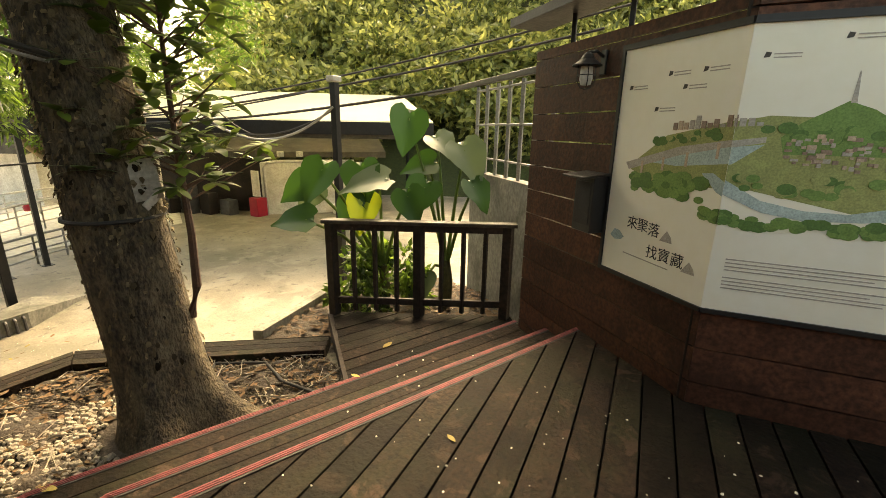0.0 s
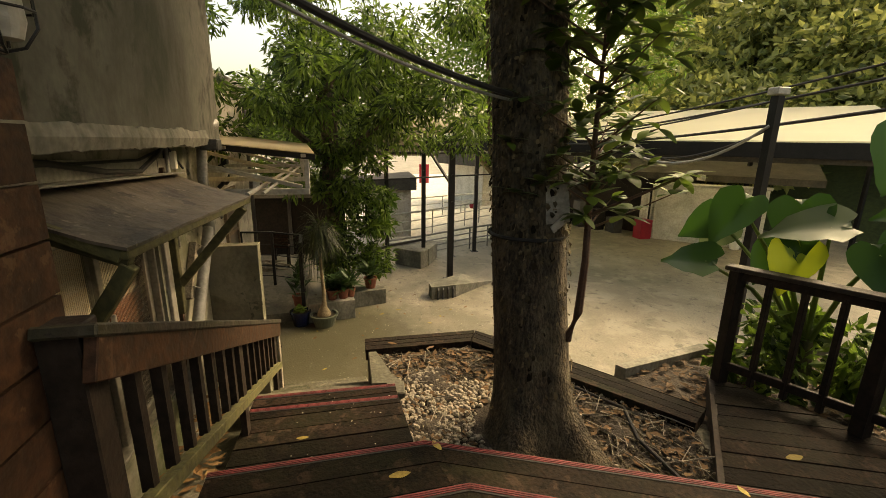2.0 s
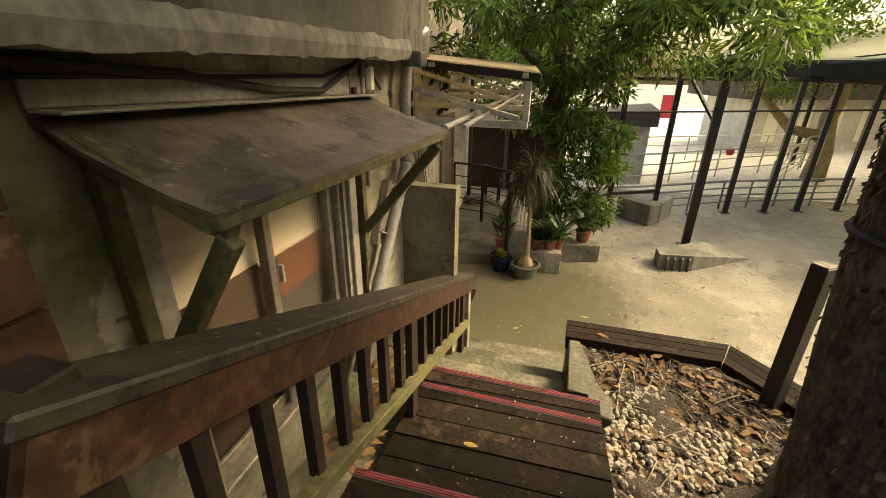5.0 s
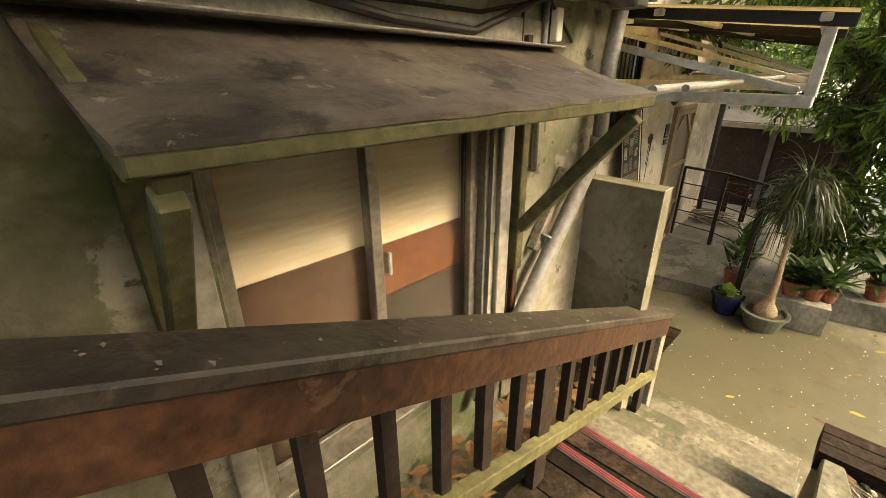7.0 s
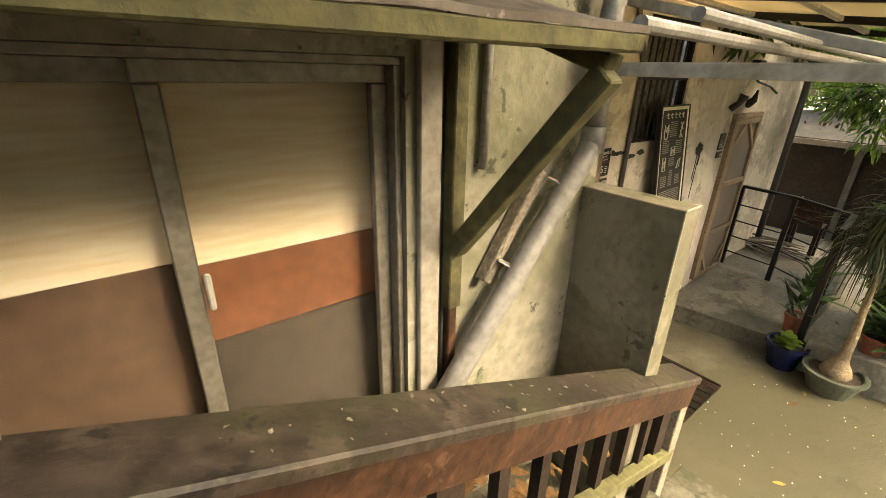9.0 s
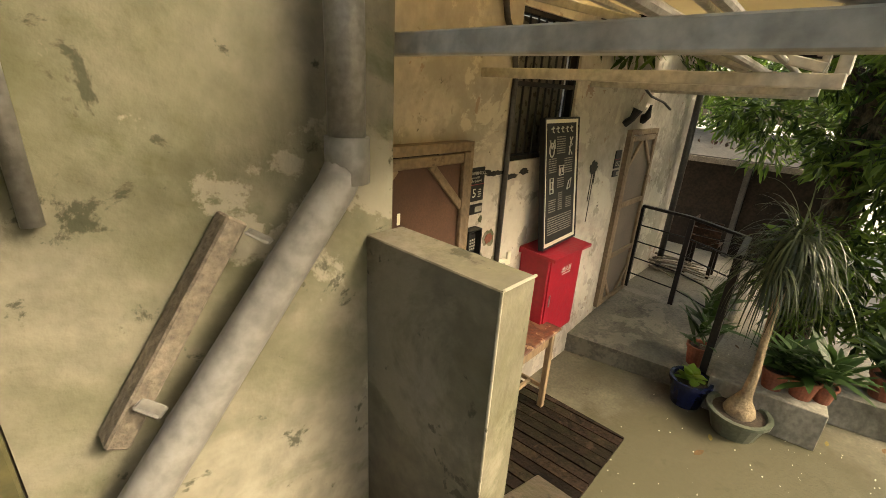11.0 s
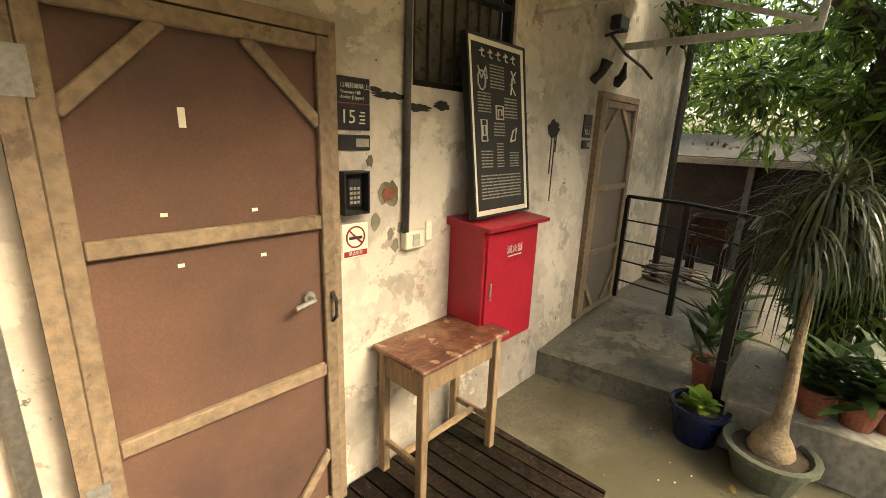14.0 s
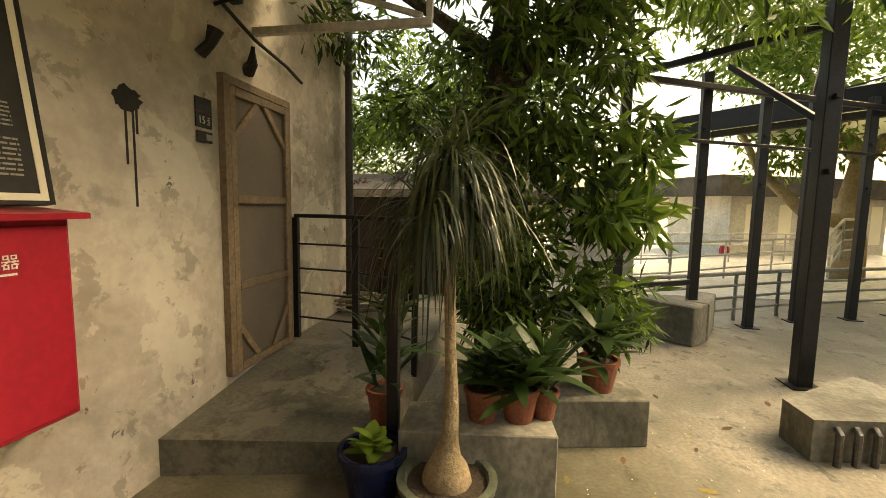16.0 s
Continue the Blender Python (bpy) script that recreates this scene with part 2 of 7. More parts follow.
M = {
    "plastic_sheet": sheet_plastic("plastic_sheet"),
    "concrete_ground": material("concrete_ground", (0.28, 0.245, 0.185), (0.17, 0.15, 0.112), 0.9, 0.6, 0.4, grain=0.25, stain=(0.10, 0.095, 0.062), stain_scale=0.5, stain_amount=0.7, bump_scale=40, patches=[((0.40, 0.36, 0.28), 1.9, 0.35, 0.52, 0.62), ((0.05, 0.046, 0.038), 7.0, 0.6, 0.58, 0.64), ((0.36, 0.33, 0.27), 24.0, 0.5, 0.66, 0.70)]),
    "terrace_concrete": material("terrace_concrete", (0.15, 0.138, 0.11), (0.085, 0.08, 0.06), 1.2, 0.6, 0.4, grain=0.25, stain=(0.04, 0.045, 0.024), stain_scale=0.9, stain_amount=0.8, bump_scale=40, patches=[((0.21, 0.19, 0.15), 2.2, 0.6, 0.54, 0.58), ((0.045, 0.042, 0.034), 7.0, 0.6, 0.58, 0.64)]),
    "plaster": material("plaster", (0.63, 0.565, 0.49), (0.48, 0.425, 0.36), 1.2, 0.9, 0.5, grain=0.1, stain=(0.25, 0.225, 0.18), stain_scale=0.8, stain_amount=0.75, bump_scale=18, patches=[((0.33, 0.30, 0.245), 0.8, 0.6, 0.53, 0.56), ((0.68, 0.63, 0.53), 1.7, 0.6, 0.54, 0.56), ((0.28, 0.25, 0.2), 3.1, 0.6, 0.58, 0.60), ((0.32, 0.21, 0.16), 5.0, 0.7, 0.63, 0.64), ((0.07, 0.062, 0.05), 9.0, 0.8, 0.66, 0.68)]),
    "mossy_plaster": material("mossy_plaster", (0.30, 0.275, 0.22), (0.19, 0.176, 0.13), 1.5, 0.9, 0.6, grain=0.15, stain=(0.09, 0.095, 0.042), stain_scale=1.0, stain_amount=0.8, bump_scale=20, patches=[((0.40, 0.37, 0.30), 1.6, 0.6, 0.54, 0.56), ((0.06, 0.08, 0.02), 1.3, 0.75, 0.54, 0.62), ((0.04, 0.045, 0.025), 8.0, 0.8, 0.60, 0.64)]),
    # olive moss, and the slab front's shade put into a darker base
    "shaded_mossy_cement": material("shaded_mossy_cement", (0.185, 0.166, 0.12), (0.115, 0.103, 0.074), 2.0, 0.9, 0.6, grain=0.15, stain=(0.075, 0.078, 0.032), stain_scale=1.6, stain_amount=0.7, bump_scale=20, patches=[((0.28, 0.255, 0.2), 2.5, 0.4, 0.54, 0.60), ((0.04, 0.043, 0.024), 9.0, 0.7, 0.60, 0.64)]),
    "streaked_concrete": material("streaked_concrete", (0.16, 0.15, 0.122), (0.095, 0.09, 0.07), 1.0, 0.9, 0.15, stretch=(1.0, 1.0, 0.6), grain=0.12, stain=(0.035, 0.037, 0.02), stain_scale=1.2, stain_amount=0.85, bump_scale=30, patches=[((0.025, 0.029, 0.014), 2.5, 0.8, 0.55, 0.62)]),
    "old_concrete": material("old_concrete", (0.30, 0.28, 0.23), (0.16, 0.15, 0.12), 1.4, 0.9, 0.4, stretch=(1.2, 1.2, 0.9), stain=(0.05, 0.05, 0.035), stain_scale=1.1, stain_amount=0.8, bump_scale=22, grain=0.25),
    "damp_concrete": material("damp_concrete", (0.15, 0.135, 0.10), (0.085, 0.078, 0.055), 2.2, 0.75, 0.6, grain=0.3, stain=(0.045, 0.048, 0.022), stain_scale=1.8, stain_amount=0.8, bump_scale=30, patches=[((0.24, 0.21, 0.16), 3.5, 0.5, 0.56, 0.62), ((0.03, 0.03, 0.02), 11.0, 0.7, 0.6, 0.65)]),
    "deck_wood": material("deck_wood", (0.021, 0.013, 0.009), (0.006, 0.004, 0.003), 2.6, 0.75, 0.6, stain=(0.015, 0.017, 0.008), stain_scale=1.4, stain_amount=0.6, vary=0.5, bump_scale=45, spec=0.1, grain=0.5, patches=[((0.06, 0.038, 0.027), 6.0, 0.5, 0.57, 0.63), ((0.003, 0.0025, 0.002), 9.0, 0.7, 0.57, 0.62)]),
    "red_wood": material("red_wood", (0.10, 0.04, 0.023), (0.046, 0.02, 0.013), 2.5, 0.6, 0.3, vary=0.25, bump_scale=40, grain=0.35, spec=0.2, patches=[((0.028, 0.014, 0.01), 3.0, 0.6, 0.54, 0.62)]),
    "dark_wood": material("dark_wood", (0.035, 0.024, 0.018), (0.015, 0.011, 0.009), 3, 0.65, 0.35, vary=0.2, grain=0.35, spec=0.2),
    "brown_wood": material("brown_wood", (0.085, 0.04, 0.022), (0.038, 0.02, 0.013), 3, 0.6, 0.4, vary=0.18, grain=0.4, spec=0.2, patches=[((0.022, 0.014, 0.01), 4.0, 0.7, 0.54, 0.62), ((0.16, 0.095, 0.06), 9.0, 0.5, 0.60, 0.64)]),
    "rail_top": material("rail_top", (0.055, 0.04, 0.03), (0.022, 0.017, 0.013), 2.5, 0.6, 0.6, stain=(0.045, 0.052, 0.02), stain_scale=2.4, stain_amount=0.65, grain=0.4, patches=[((0.11, 0.085, 0.062), 7, 0.4, 0.57, 0.62), ((0.010, 0.008, 0.007), 9, 0.85, 0.57, 0.62)]),
    "green_wood": material("green_wood", (0.12, 0.11, 0.045), (0.055, 0.05, 0.022), 3, 0.8, 0.5, vary=0.15, grain=0.3),
    "door_wood": material("door_wood", (0.26, 0.19, 0.125), (0.17, 0.118, 0.075), 4, 0.75, 0.5, stain=(0.32, 0.27, 0.2), stain_scale=9, stain_amount=0.15, vary=0.2, grain=0.2, patches=[((0.08, 0.05, 0.035), 9.0, 0.6, 0.60, 0.65)]),
    "grey_wood": material("grey_wood", (0.26, 0.22, 0.17), (0.15, 0.125, 0.095), 4, 0.8, 0.5, stretch=(2, 2, 2), vary=0.15, grain=0.3),
    "soil": material("soil", (0.07, 0.052, 0.036), (0.03, 0.022, 0.016), 6, 0.95, 1.0, bump_scale=60, grain=0.3),
    "pebble": material("pebble", (0.30, 0.26, 0.20), (0.17, 0.145, 0.11), 9, 0.8, 0.2, vary=0.4),
    "bark": material("bark", (0.105, 0.08, 0.053), (0.02, 0.016, 0.011), 9, 0.95, 2.2, stretch=(1.4, 1.4, 0.7), stain=(0.20, 0.165, 0.105), stain_scale=7.0, stain_amount=0.6, bump_scale=45, grain=0.6),
    "bark_pale": material("bark_pale", (0.34, 0.26, 0.16), (0.19, 0.14, 0.085), 6, 0.9, 0.8),
    "twig": material("twig", (0.12, 0.065, 0.04), (0.06, 0.035, 0.025), 8, 0.8, 0.4),
    "dark_steel": material("dark_steel", (0.02, 0.019, 0.019), (0.012, 0.011, 0.011), 5, 0.45, 0.15, metal=0.3),
    "rail_steel": material("rail_steel", (0.12, 0.115, 0.11), (0.07, 0.066, 0.062), 6, 0.5, 0.2, metal=0.5),
    "galvanised": material("galvanised", (0.34, 0.33, 0.31), (0.22, 0.21, 0.19), 6, 0.5, 0.15, metal=0.5),
    "white_metal": material("white_metal", (0.55, 0.53, 0.48), (0.35, 0.33, 0.28), 3, 0.6, 0.2),
    "trim_paint": material("trim_paint", (0.34, 0.31, 0.26), (0.24, 0.215, 0.175), 3, 0.6, 0.25, stain=(0.12, 0.105, 0.075), stain_scale=2.5, stain_amount=0.5),
    "pvc": material("pvc", (0.25, 0.24, 0.225), (0.18, 0.17, 0.155), 4, 0.5, 0.1),
    "white_paint": material("white_paint", (0.66, 0.63, 0.56), (0.5, 0.47, 0.4), 2.4, 0.8, 0.25, stain=(0.22, 0.2, 0.15), stain_scale=1.2, stain_amount=0.5),
    "awning_sheet": material("awning_sheet", (0.11, 0.085, 0.065), (0.05, 0.04, 0.03), 2.2, 0.6, 0.5, grain=0.3, stain=(0.19, 0.155, 0.12), stain_scale=2.6, stain_amount=0.7, patches=[((0.02, 0.017, 0.013), 4, 0.8, 0.55, 0.60), ((0.26, 0.22, 0.17), 14, 0.6, 0.62, 0.65)]),
    "flashing": material("flashing", (0.36, 0.33, 0.28), (0.2, 0.18, 0.145), 5, 0.6, 0.3),
    "red_paint": material("red_paint", (0.36, 0.014, 0.032), (0.27, 0.011, 0.025), 4, 0.38, 0.1, grain=0.08),
    "black_paint": material("black_paint", (0.018, 0.017, 0.017), (0.012, 0.012, 0.012), 5, 0.5, 0.1),
    "chalkboard": material("chalkboard", (0.03, 0.029, 0.028), (0.022, 0.021, 0.02), 6, 0.7, 0.05),
    "chalk": material("chalk", (0.62, 0.6, 0.54), (0.5, 0.48, 0.42), 30, 0.9, 0),
    "cream": material("cream", (0.86, 0.81, 0.67), (0.80, 0.75, 0.61), 2, 0.6, 0.05, grain=0.04),
    "grey_print": material("grey_print", (0.33, 0.31, 0.26), (0.28, 0.26, 0.22), 20, 0.8, 0),
    "screen_brown": material("screen_brown", (0.165, 0.085, 0.056), (0.10, 0.053, 0.037), 1.1, 0.75, 0.15, bump_scale=120, grain=0.12, stain=(0.055, 0.033, 0.028), stain_scale=0.9, stain_amount=0.75),
    "screen_grey": material("screen_grey", (0.17, 0.14, 0.115), (0.12, 0.1, 0.082), 1.4, 0.8, 0.1, bump_scale=120),
    "terracotta": material("terracotta", (0.25, 0.085, 0.05), (0.17, 0.06, 0.037), 5, 0.8, 0.2),
    "blue_glaze": material("blue_glaze", (0.008, 0.013, 0.05), (0.006, 0.009, 0.035), 5, 0.2, 0.05),
    "green_glaze": material("green_glaze", (0.11, 0.125, 0.09), (0.07, 0.08, 0.058), 5, 0.35, 0.1),
    "table_top": material("table_top", (0.13, 0.046, 0.028), (0.065, 0.025, 0.017), 4, 0.4, 0.25, grain=0.35, stain=(0.30, 0.18, 0.11), stain_scale=7, stain_amount=0.6, patches=[((0.40, 0.28, 0.19), 12, 0.8, 0.58, 0.61)]),
    "pale_wood": material("pale_wood", (0.30, 0.21, 0.125), (0.19, 0.13, 0.08), 5, 0.6, 0.25, stretch=(1, 1, 0.3), vary=0.15),
    "aluminium": material("aluminium", (0.33, 0.30, 0.25), (0.23, 0.21, 0.175), 4, 0.45, 0.1, metal=0.55),
    "roof_sheet": material("roof_sheet", (0.74, 0.72, 0.62), (0.62, 0.6, 0.5), 1.2, 0.6, 0.1),
    "dark_roof": material("dark_roof", (0.09, 0.08, 0.065), (0.04, 0.036, 0.03), 2.5, 0.9, 0.5),
    "red_strip": material("red_strip", (0.23, 0.035, 0.04), (0.08, 0.02, 0.022), 9, 0.7, 0.3),
    "rubber": material("rubber", (0.03, 0.028, 0.026), (0.02, 0.019, 0.018), 8, 0.8, 0.2),
    "cable": material("cable", (0.03, 0.028, 0.026), (0.02, 0.019, 0.018), 8, 0.6, 0),
    "moss": material("moss", (0.06, 0.075, 0.022), (0.03, 0.038, 0.014), 9, 1.0, 0.8),
    "dead_leaf": material("dead_leaf", (0.17, 0.09, 0.035), (0.08, 0.045, 0.02), 9, 0.8, 0, vary=0.4),
    "yellow_leaf": material("yellow_leaf", (0.36, 0.27, 0.07), (0.24, 0.18, 0.05), 9, 0.8, 0, vary=0.3),
    "tree_leaf": leaf_material("tree_leaf", (0.010, 0.028, 0.006), (0.17, 0.27, 0.045), through_light=0.5),
    "bright_leaf": leaf_material("bright_leaf", (0.06, 0.13, 0.018), (0.2, 0.3, 0.05)),
    # paler than foliage: the woods' backlit sun glow is put into the colour
    "sunlit_hill_leaf": leaf_material("sunlit_hill_leaf", (0.06, 0.09, 0.02), (0.5, 0.5, 0.16), through_light=0.5),
    "pot_leaf": leaf_material("pot_leaf", (0.010, 0.024, 0.008), (0.05, 0.10, 0.022)),
    "palm_leaf": leaf_material("palm_leaf", (0.015, 0.024, 0.01), (0.075, 0.09, 0.038), 0.6, 0.35),
    "taro_leaf": leaf_material("taro_leaf", (0.015, 0.055, 0.010), (0.06, 0.14, 0.02), 0.4, 0.4),
    "pale_leaf": leaf_material("pale_leaf", (0.07, 0.11, 0.045), (0.17, 0.21, 0.11), 0.5, 0.4),
    "glass": ribbed_glass("ribbed_glass"),
}


def damp_shade_area(m, centre, radii, tone, amount):
    """Moss, damp and painted-in shade over part of a surface, with a ragged outline."""
    n, l = m.node_tree.nodes, m.node_tree.links
    b = n["Principled BSDF"]
    dry = b.inputs["Base Color"].links[0].from_socket
    co = n.new("ShaderNodeTexCoord")
    mp = n.new("ShaderNodeMapping")
    mp.inputs["Location"].default_value = (-centre[0] / radii[0], -centre[1] / radii[1], 0)
    mp.inputs["Scale"].default_value = (1 / radii[0], 1 / radii[1], 0)
    l.new(co.outputs["Object"], mp.inputs["Vector"])
    ln = n.new("ShaderNodeVectorMath")
    ln.operation = "LENGTH"
    l.new(mp.outputs[0], ln.inputs[0])
    nz = n.new("ShaderNodeTexNoise")
    nz.inputs["Scale"].default_value, nz.inputs["Detail"].default_value, nz.inputs["Roughness"].default_value = 1.6, 9, 0.7
    l.new(co.outputs["Object"], nz.inputs["Vector"])
    ad = n.new("ShaderNodeMath")
    ad.operation = "MULTIPLY_ADD"
    l.new(nz.outputs["Fac"], ad.inputs[0])
    ad.inputs[1].default_value = 1.1
    l.new(ln.outputs["Value"], ad.inputs[2])
    r = n.new("ShaderNodeValToRGB")
    r.color_ramp.elements[0].position, r.color_ramp.elements[1].position = 0.62, 1.0
    r.color_ramp.elements[0].color, r.color_ramp.elements[1].color = (amount,) * 3 + (1,), (0, 0, 0, 1)
    sc = n.new("ShaderNodeMath")
    sc.operation = "MULTIPLY"
    sc.inputs[1].default_value = 0.62
    l.new(ad.outputs[0], sc.inputs[0])
    l.new(sc.outputs[0], r.inputs["Fac"])
    mx = n.new("ShaderNodeMix")
    mx.data_type = "RGBA"
    l.new(r.outputs["Color"], mx.inputs["Factor"])
    l.new(dry, mx.inputs["A"])
    mx.inputs["B"].default_value = (*tone, 1)
    l.new(mx.outputs["Result"], b.inputs["Base Color"])


# mossy ground near the house, with the shade of tree and walls painted in
damp_shade_area(M["concrete_ground"], (-6.1, 0.5), (2.6, 2.1), (0.056, 0.052, 0.026), 0.88)


# ---- builders ----
ZONE = Matrix.Identity(4)


def zone(x, y):
    """Moves the origin of the plan for what is built next."""
    global ZONE
    ZONE = Matrix.Translation((x, y, 0))


def wall_zone():
    """The plan of the wall with the doors, whose floor lies a little above the yard."""
    global ZONE
    ZONE = Matrix.Translation((-0.0264, 0.135, 0.06)) @ Matrix.Diagonal((0.978, 1, 0.972, 1))


def part(name, bm, mat, parent=None, label="", smooth=False):
    me = bpy.data.meshes.new(name)
    if isinstance(bm, tuple):
        me.from_pydata(*bm)
    else:
        bmesh.ops.recalc_face_normals(bm, faces=bm.faces[:]) if len(bm.faces) < 4000 else None
        bm.to_mesh(me)
        bm.free()
    me.transform(ZONE)
    me.materials.append(M[mat] if isinstance(mat, str) else mat)
    if smooth:
        me.shade_smooth()
    ob = new(name, me)
    if parent is not None:
        ob.parent = parent
        ob.matrix_parent_inverse = base_of(parent).inverted()
    if label:
        ob["label"] = label
    return ob


def base_of(ob):
    """The pose of an object that nothing has drawn yet."""
    m = ob.matrix_basis.copy()
    return base_of(ob.parent) @ ob.matrix_parent_inverse @ m if ob.parent else m


def root(name, at, label, category, group="", kind=""):
    ob = new(name)
    ob.empty_display_size = 0.1
    ob.location = ZONE @ Vector(at)
    return tagged(ob, label, category, group, kind)


def structure(name, bm, mat, label="", category=""):
    return tagged(part(name, bm, mat), label, category, "", "structure")


def thing(name, bm, mat, label, category, group="", smooth=False, kind=""):
    return tagged(part(name, bm, mat, smooth=smooth), label, category, group, kind)


def box(x0, y0, z0, x1, y1, z1, bevel=0.0, bm=None, m=None):
    bm = bm or bmesh.new()
    v = bmesh.ops.create_cube(bm, size=1.0)["verts"]
    bmesh.ops.transform(bm, verts=v, matrix=Matrix.LocRotScale(((x0 + x1) / 2, (y0 + y1) / 2, (z0 + z1) / 2), None, (abs(x1 - x0), abs(y1 - y0), abs(z1 - z0))))
    if bevel:
        e = list({e for q in v for e in q.link_edges})
        r = bmesh.ops.bevel(bm, geom=e, offset=bevel, segments=1, affect="EDGES")
        v = r["verts"] + [q for q in v if q.is_valid]
    if m is not None:
        bmesh.ops.transform(bm, verts=list({q for q in v if q.is_valid}), matrix=m)
    return bm


def beam(a, b, w, h, bevel=0.004, bm=None, up=(0, 0, 1)):
    """A squared timber from a to b (centre line), w across and h high."""
    a, b = Vector(a), Vector(b)
    d = (b - a)
    x = d.normalized()
    u = Vector(up)
    if abs(x.dot(u)) > 0.95:
        u = Vector((0, 1, 0))
    y = u.cross(x).normalized()
    z = x.cross(y)
    m = Matrix((x, y, z)).transposed().to_4x4()
    m.translation = (a + b) / 2
    return box(-d.length / 2, -w / 2, -h / 2, d.length / 2, w / 2, h / 2, bevel, bm, m)


def prism(poly, z0, z1, bm=None, bevel=0.0):
    """An upright block on a plan outline; z1 may be one height or one for each corner."""
    bm = bm or bmesh.new()
    n = len(poly)
    tops = z1 if isinstance(z1, (list, tuple)) else [z1] * n
    lo = [bm.verts.new((p[0], p[1], z0)) for p in poly]
    hi = [bm.verts.new((p[0], p[1], t)) for p, t in zip(poly, tops)]
    bm.faces.new(lo[::-1])
    bm.faces.new(hi)
    for i in range(n):
        bm.faces.new((lo[i], lo[(i + 1) % n], hi[(i + 1) % n], hi[i]))
    if bevel:
        bmesh.ops.bevel(bm, geom=bm.edges[:], offset=bevel, segments=1, affect="EDGES")
    return bm


def tube(points, radii, sides=8, bm=None, caps=True):
    """A round limb, pipe or cable along points; one radius, or one for each point."""
    bm = bm or bmesh.new()
    pts = [Vector(p) for p in points]
    radii = radii if isinstance(radii, (list, tuple)) else [radii] * len(pts)
    rings, ref = [], Vector((0.31, 0.17, 0.93))
    for i, p in enumerate(pts):
        d = (pts[min(i + 1, len(pts) - 1)] - pts[max(i - 1, 0)]).normalized()
        if abs(d.dot(ref)) > 0.97:
            ref = Vector((0.9, 0.3, 0.1))
        u = d.cross(ref).normalized()
        v = d.cross(u)
        rings.append([bm.verts.new(p + (u * math.cos(a) + v * math.sin(a)) * radii[i]) for a in (2 * math.pi * k / sides for k in range(sides))])
    for a, b in zip(rings, rings[1:]):
        for k in range(sides):
            bm.faces.new((a[k], a[(k + 1) % sides], b[(k + 1) % sides], b[k]))
    if caps:
        bm.faces.new(rings[0][::-1])
        bm.faces.new(rings[-1])
    return bm


def lathe(profile, at=(0, 0, 0), sides=20, bm=None):
    """A turned body: (radius, height) pairs from the bottom up; an end at radius 0 closes it."""
    bm = bm or bmesh.new()
    rings = []
    for r, z in profile:
        if r < 1e-6:
            rings.append([bm.verts.new((at[0], at[1], at[2] + z))])
        else:
            rings.append([bm.verts.new((at[0] + r * math.cos(2 * math.pi * k / sides), at[1] + r * math.sin(2 * math.pi * k / sides), at[2] + z)) for k in range(sides)])
    for a, b in zip(rings, rings[1:]):
        for k in range(sides):
            j = (k + 1) % sides
            q = [a[k % len(a)], a[j % len(a)], b[j % len(b)], b[k % len(b)]]
            q = [v for i, v in enumerate(q) if v not in q[:i]]
            if len(q) > 2:
                bm.faces.new(q)
    return bm


def arc(a, b, sag, n=12):
    """Points of a hanging cable from a to b."""
    a, b = Vector(a), Vector(b)
    return [a.lerp(b, i / n) - Vector((0, 0, sag * 4 * (i / n) * (1 - i / n))) for i in range(n + 1)]


def clip_poly(poly, nx, ny, lo, hi):
    """The part of a plan outline whose distance along (nx, ny) lies between lo and hi."""
    for s, lim in ((1, lo), (-1, -hi)):
        out = []
        for i in range(len(poly)):
            p, q = poly[i], poly[(i + 1) % len(poly)]
            dp, dq = s * (p[0] * nx + p[1] * ny) - lim, s * (q[0] * nx + q[1] * ny) - lim
            if dp >= 0:
                out.append(p)
            if dp * dq < 0:
                k = dp / (dp - dq)
                out.append((p[0] + k * (q[0] - p[0]), p[1] + k * (q[1] - p[1])))
        poly = out
        if len(poly) < 3:
            return []
    return poly


def planks(parent, poly, z0, z1, angle, width, gap, mat, name="plank", phase=0.0):
    """Boards laid over a plan outline along angle (degrees), one object each."""
    nx, ny = -math.sin(radians(angle)), math.cos(radians(angle))
    d = [p[0] * nx + p[1] * ny for p in poly]
    k = min(d) - phase
    rng = random.Random(int(abs(min(d)) * 1000) + len(poly))
    while k < max(d):
        q = clip_poly(poly, nx, ny, max(k, min(d)), min(k + width - gap, max(d)))
        if len(q) > 2:
            area = abs(sum(q[i][0] * q[(i + 1) % len(q)][1] - q[(i + 1) % len(q)][0] * q[i][1] for i in range(len(q)))) / 2
            if area > 0.004:
                dz = rng.uniform(-0.003, 0.003)
                part(name, prism(q, z0 + dz, z1 + dz), mat, parent)
        k += width


def wall_with_holes(u0, u1, z0, z1, holes):
    """Rectangles that fill a wall from u0 to u1 and z0 to z1 round its holes (u0, u1, z0, z1)."""
    us = sorted({u0, u1, *[h[0] for h in holes], *[h[1] for h in holes]})
    zs = sorted({z0, z1, *[h[2] for h in holes], *[h[3] for h in holes]})
    out = []
    for a, b in zip(us, us[1:]):
        run = None
        for c, d in zip(zs, zs[1:]):
            solid = not any(h[0] < (a + b) / 2 < h[1] and h[2] < (c + d) / 2 < h[3] for h in holes)
            if solid and run:
                run[1] = d
            elif solid:
                run = [c, d]
                out.append((a, b, run))
            else:
                run = None
    return [(a, b, r[0], r[1]) for a, b, r in out]


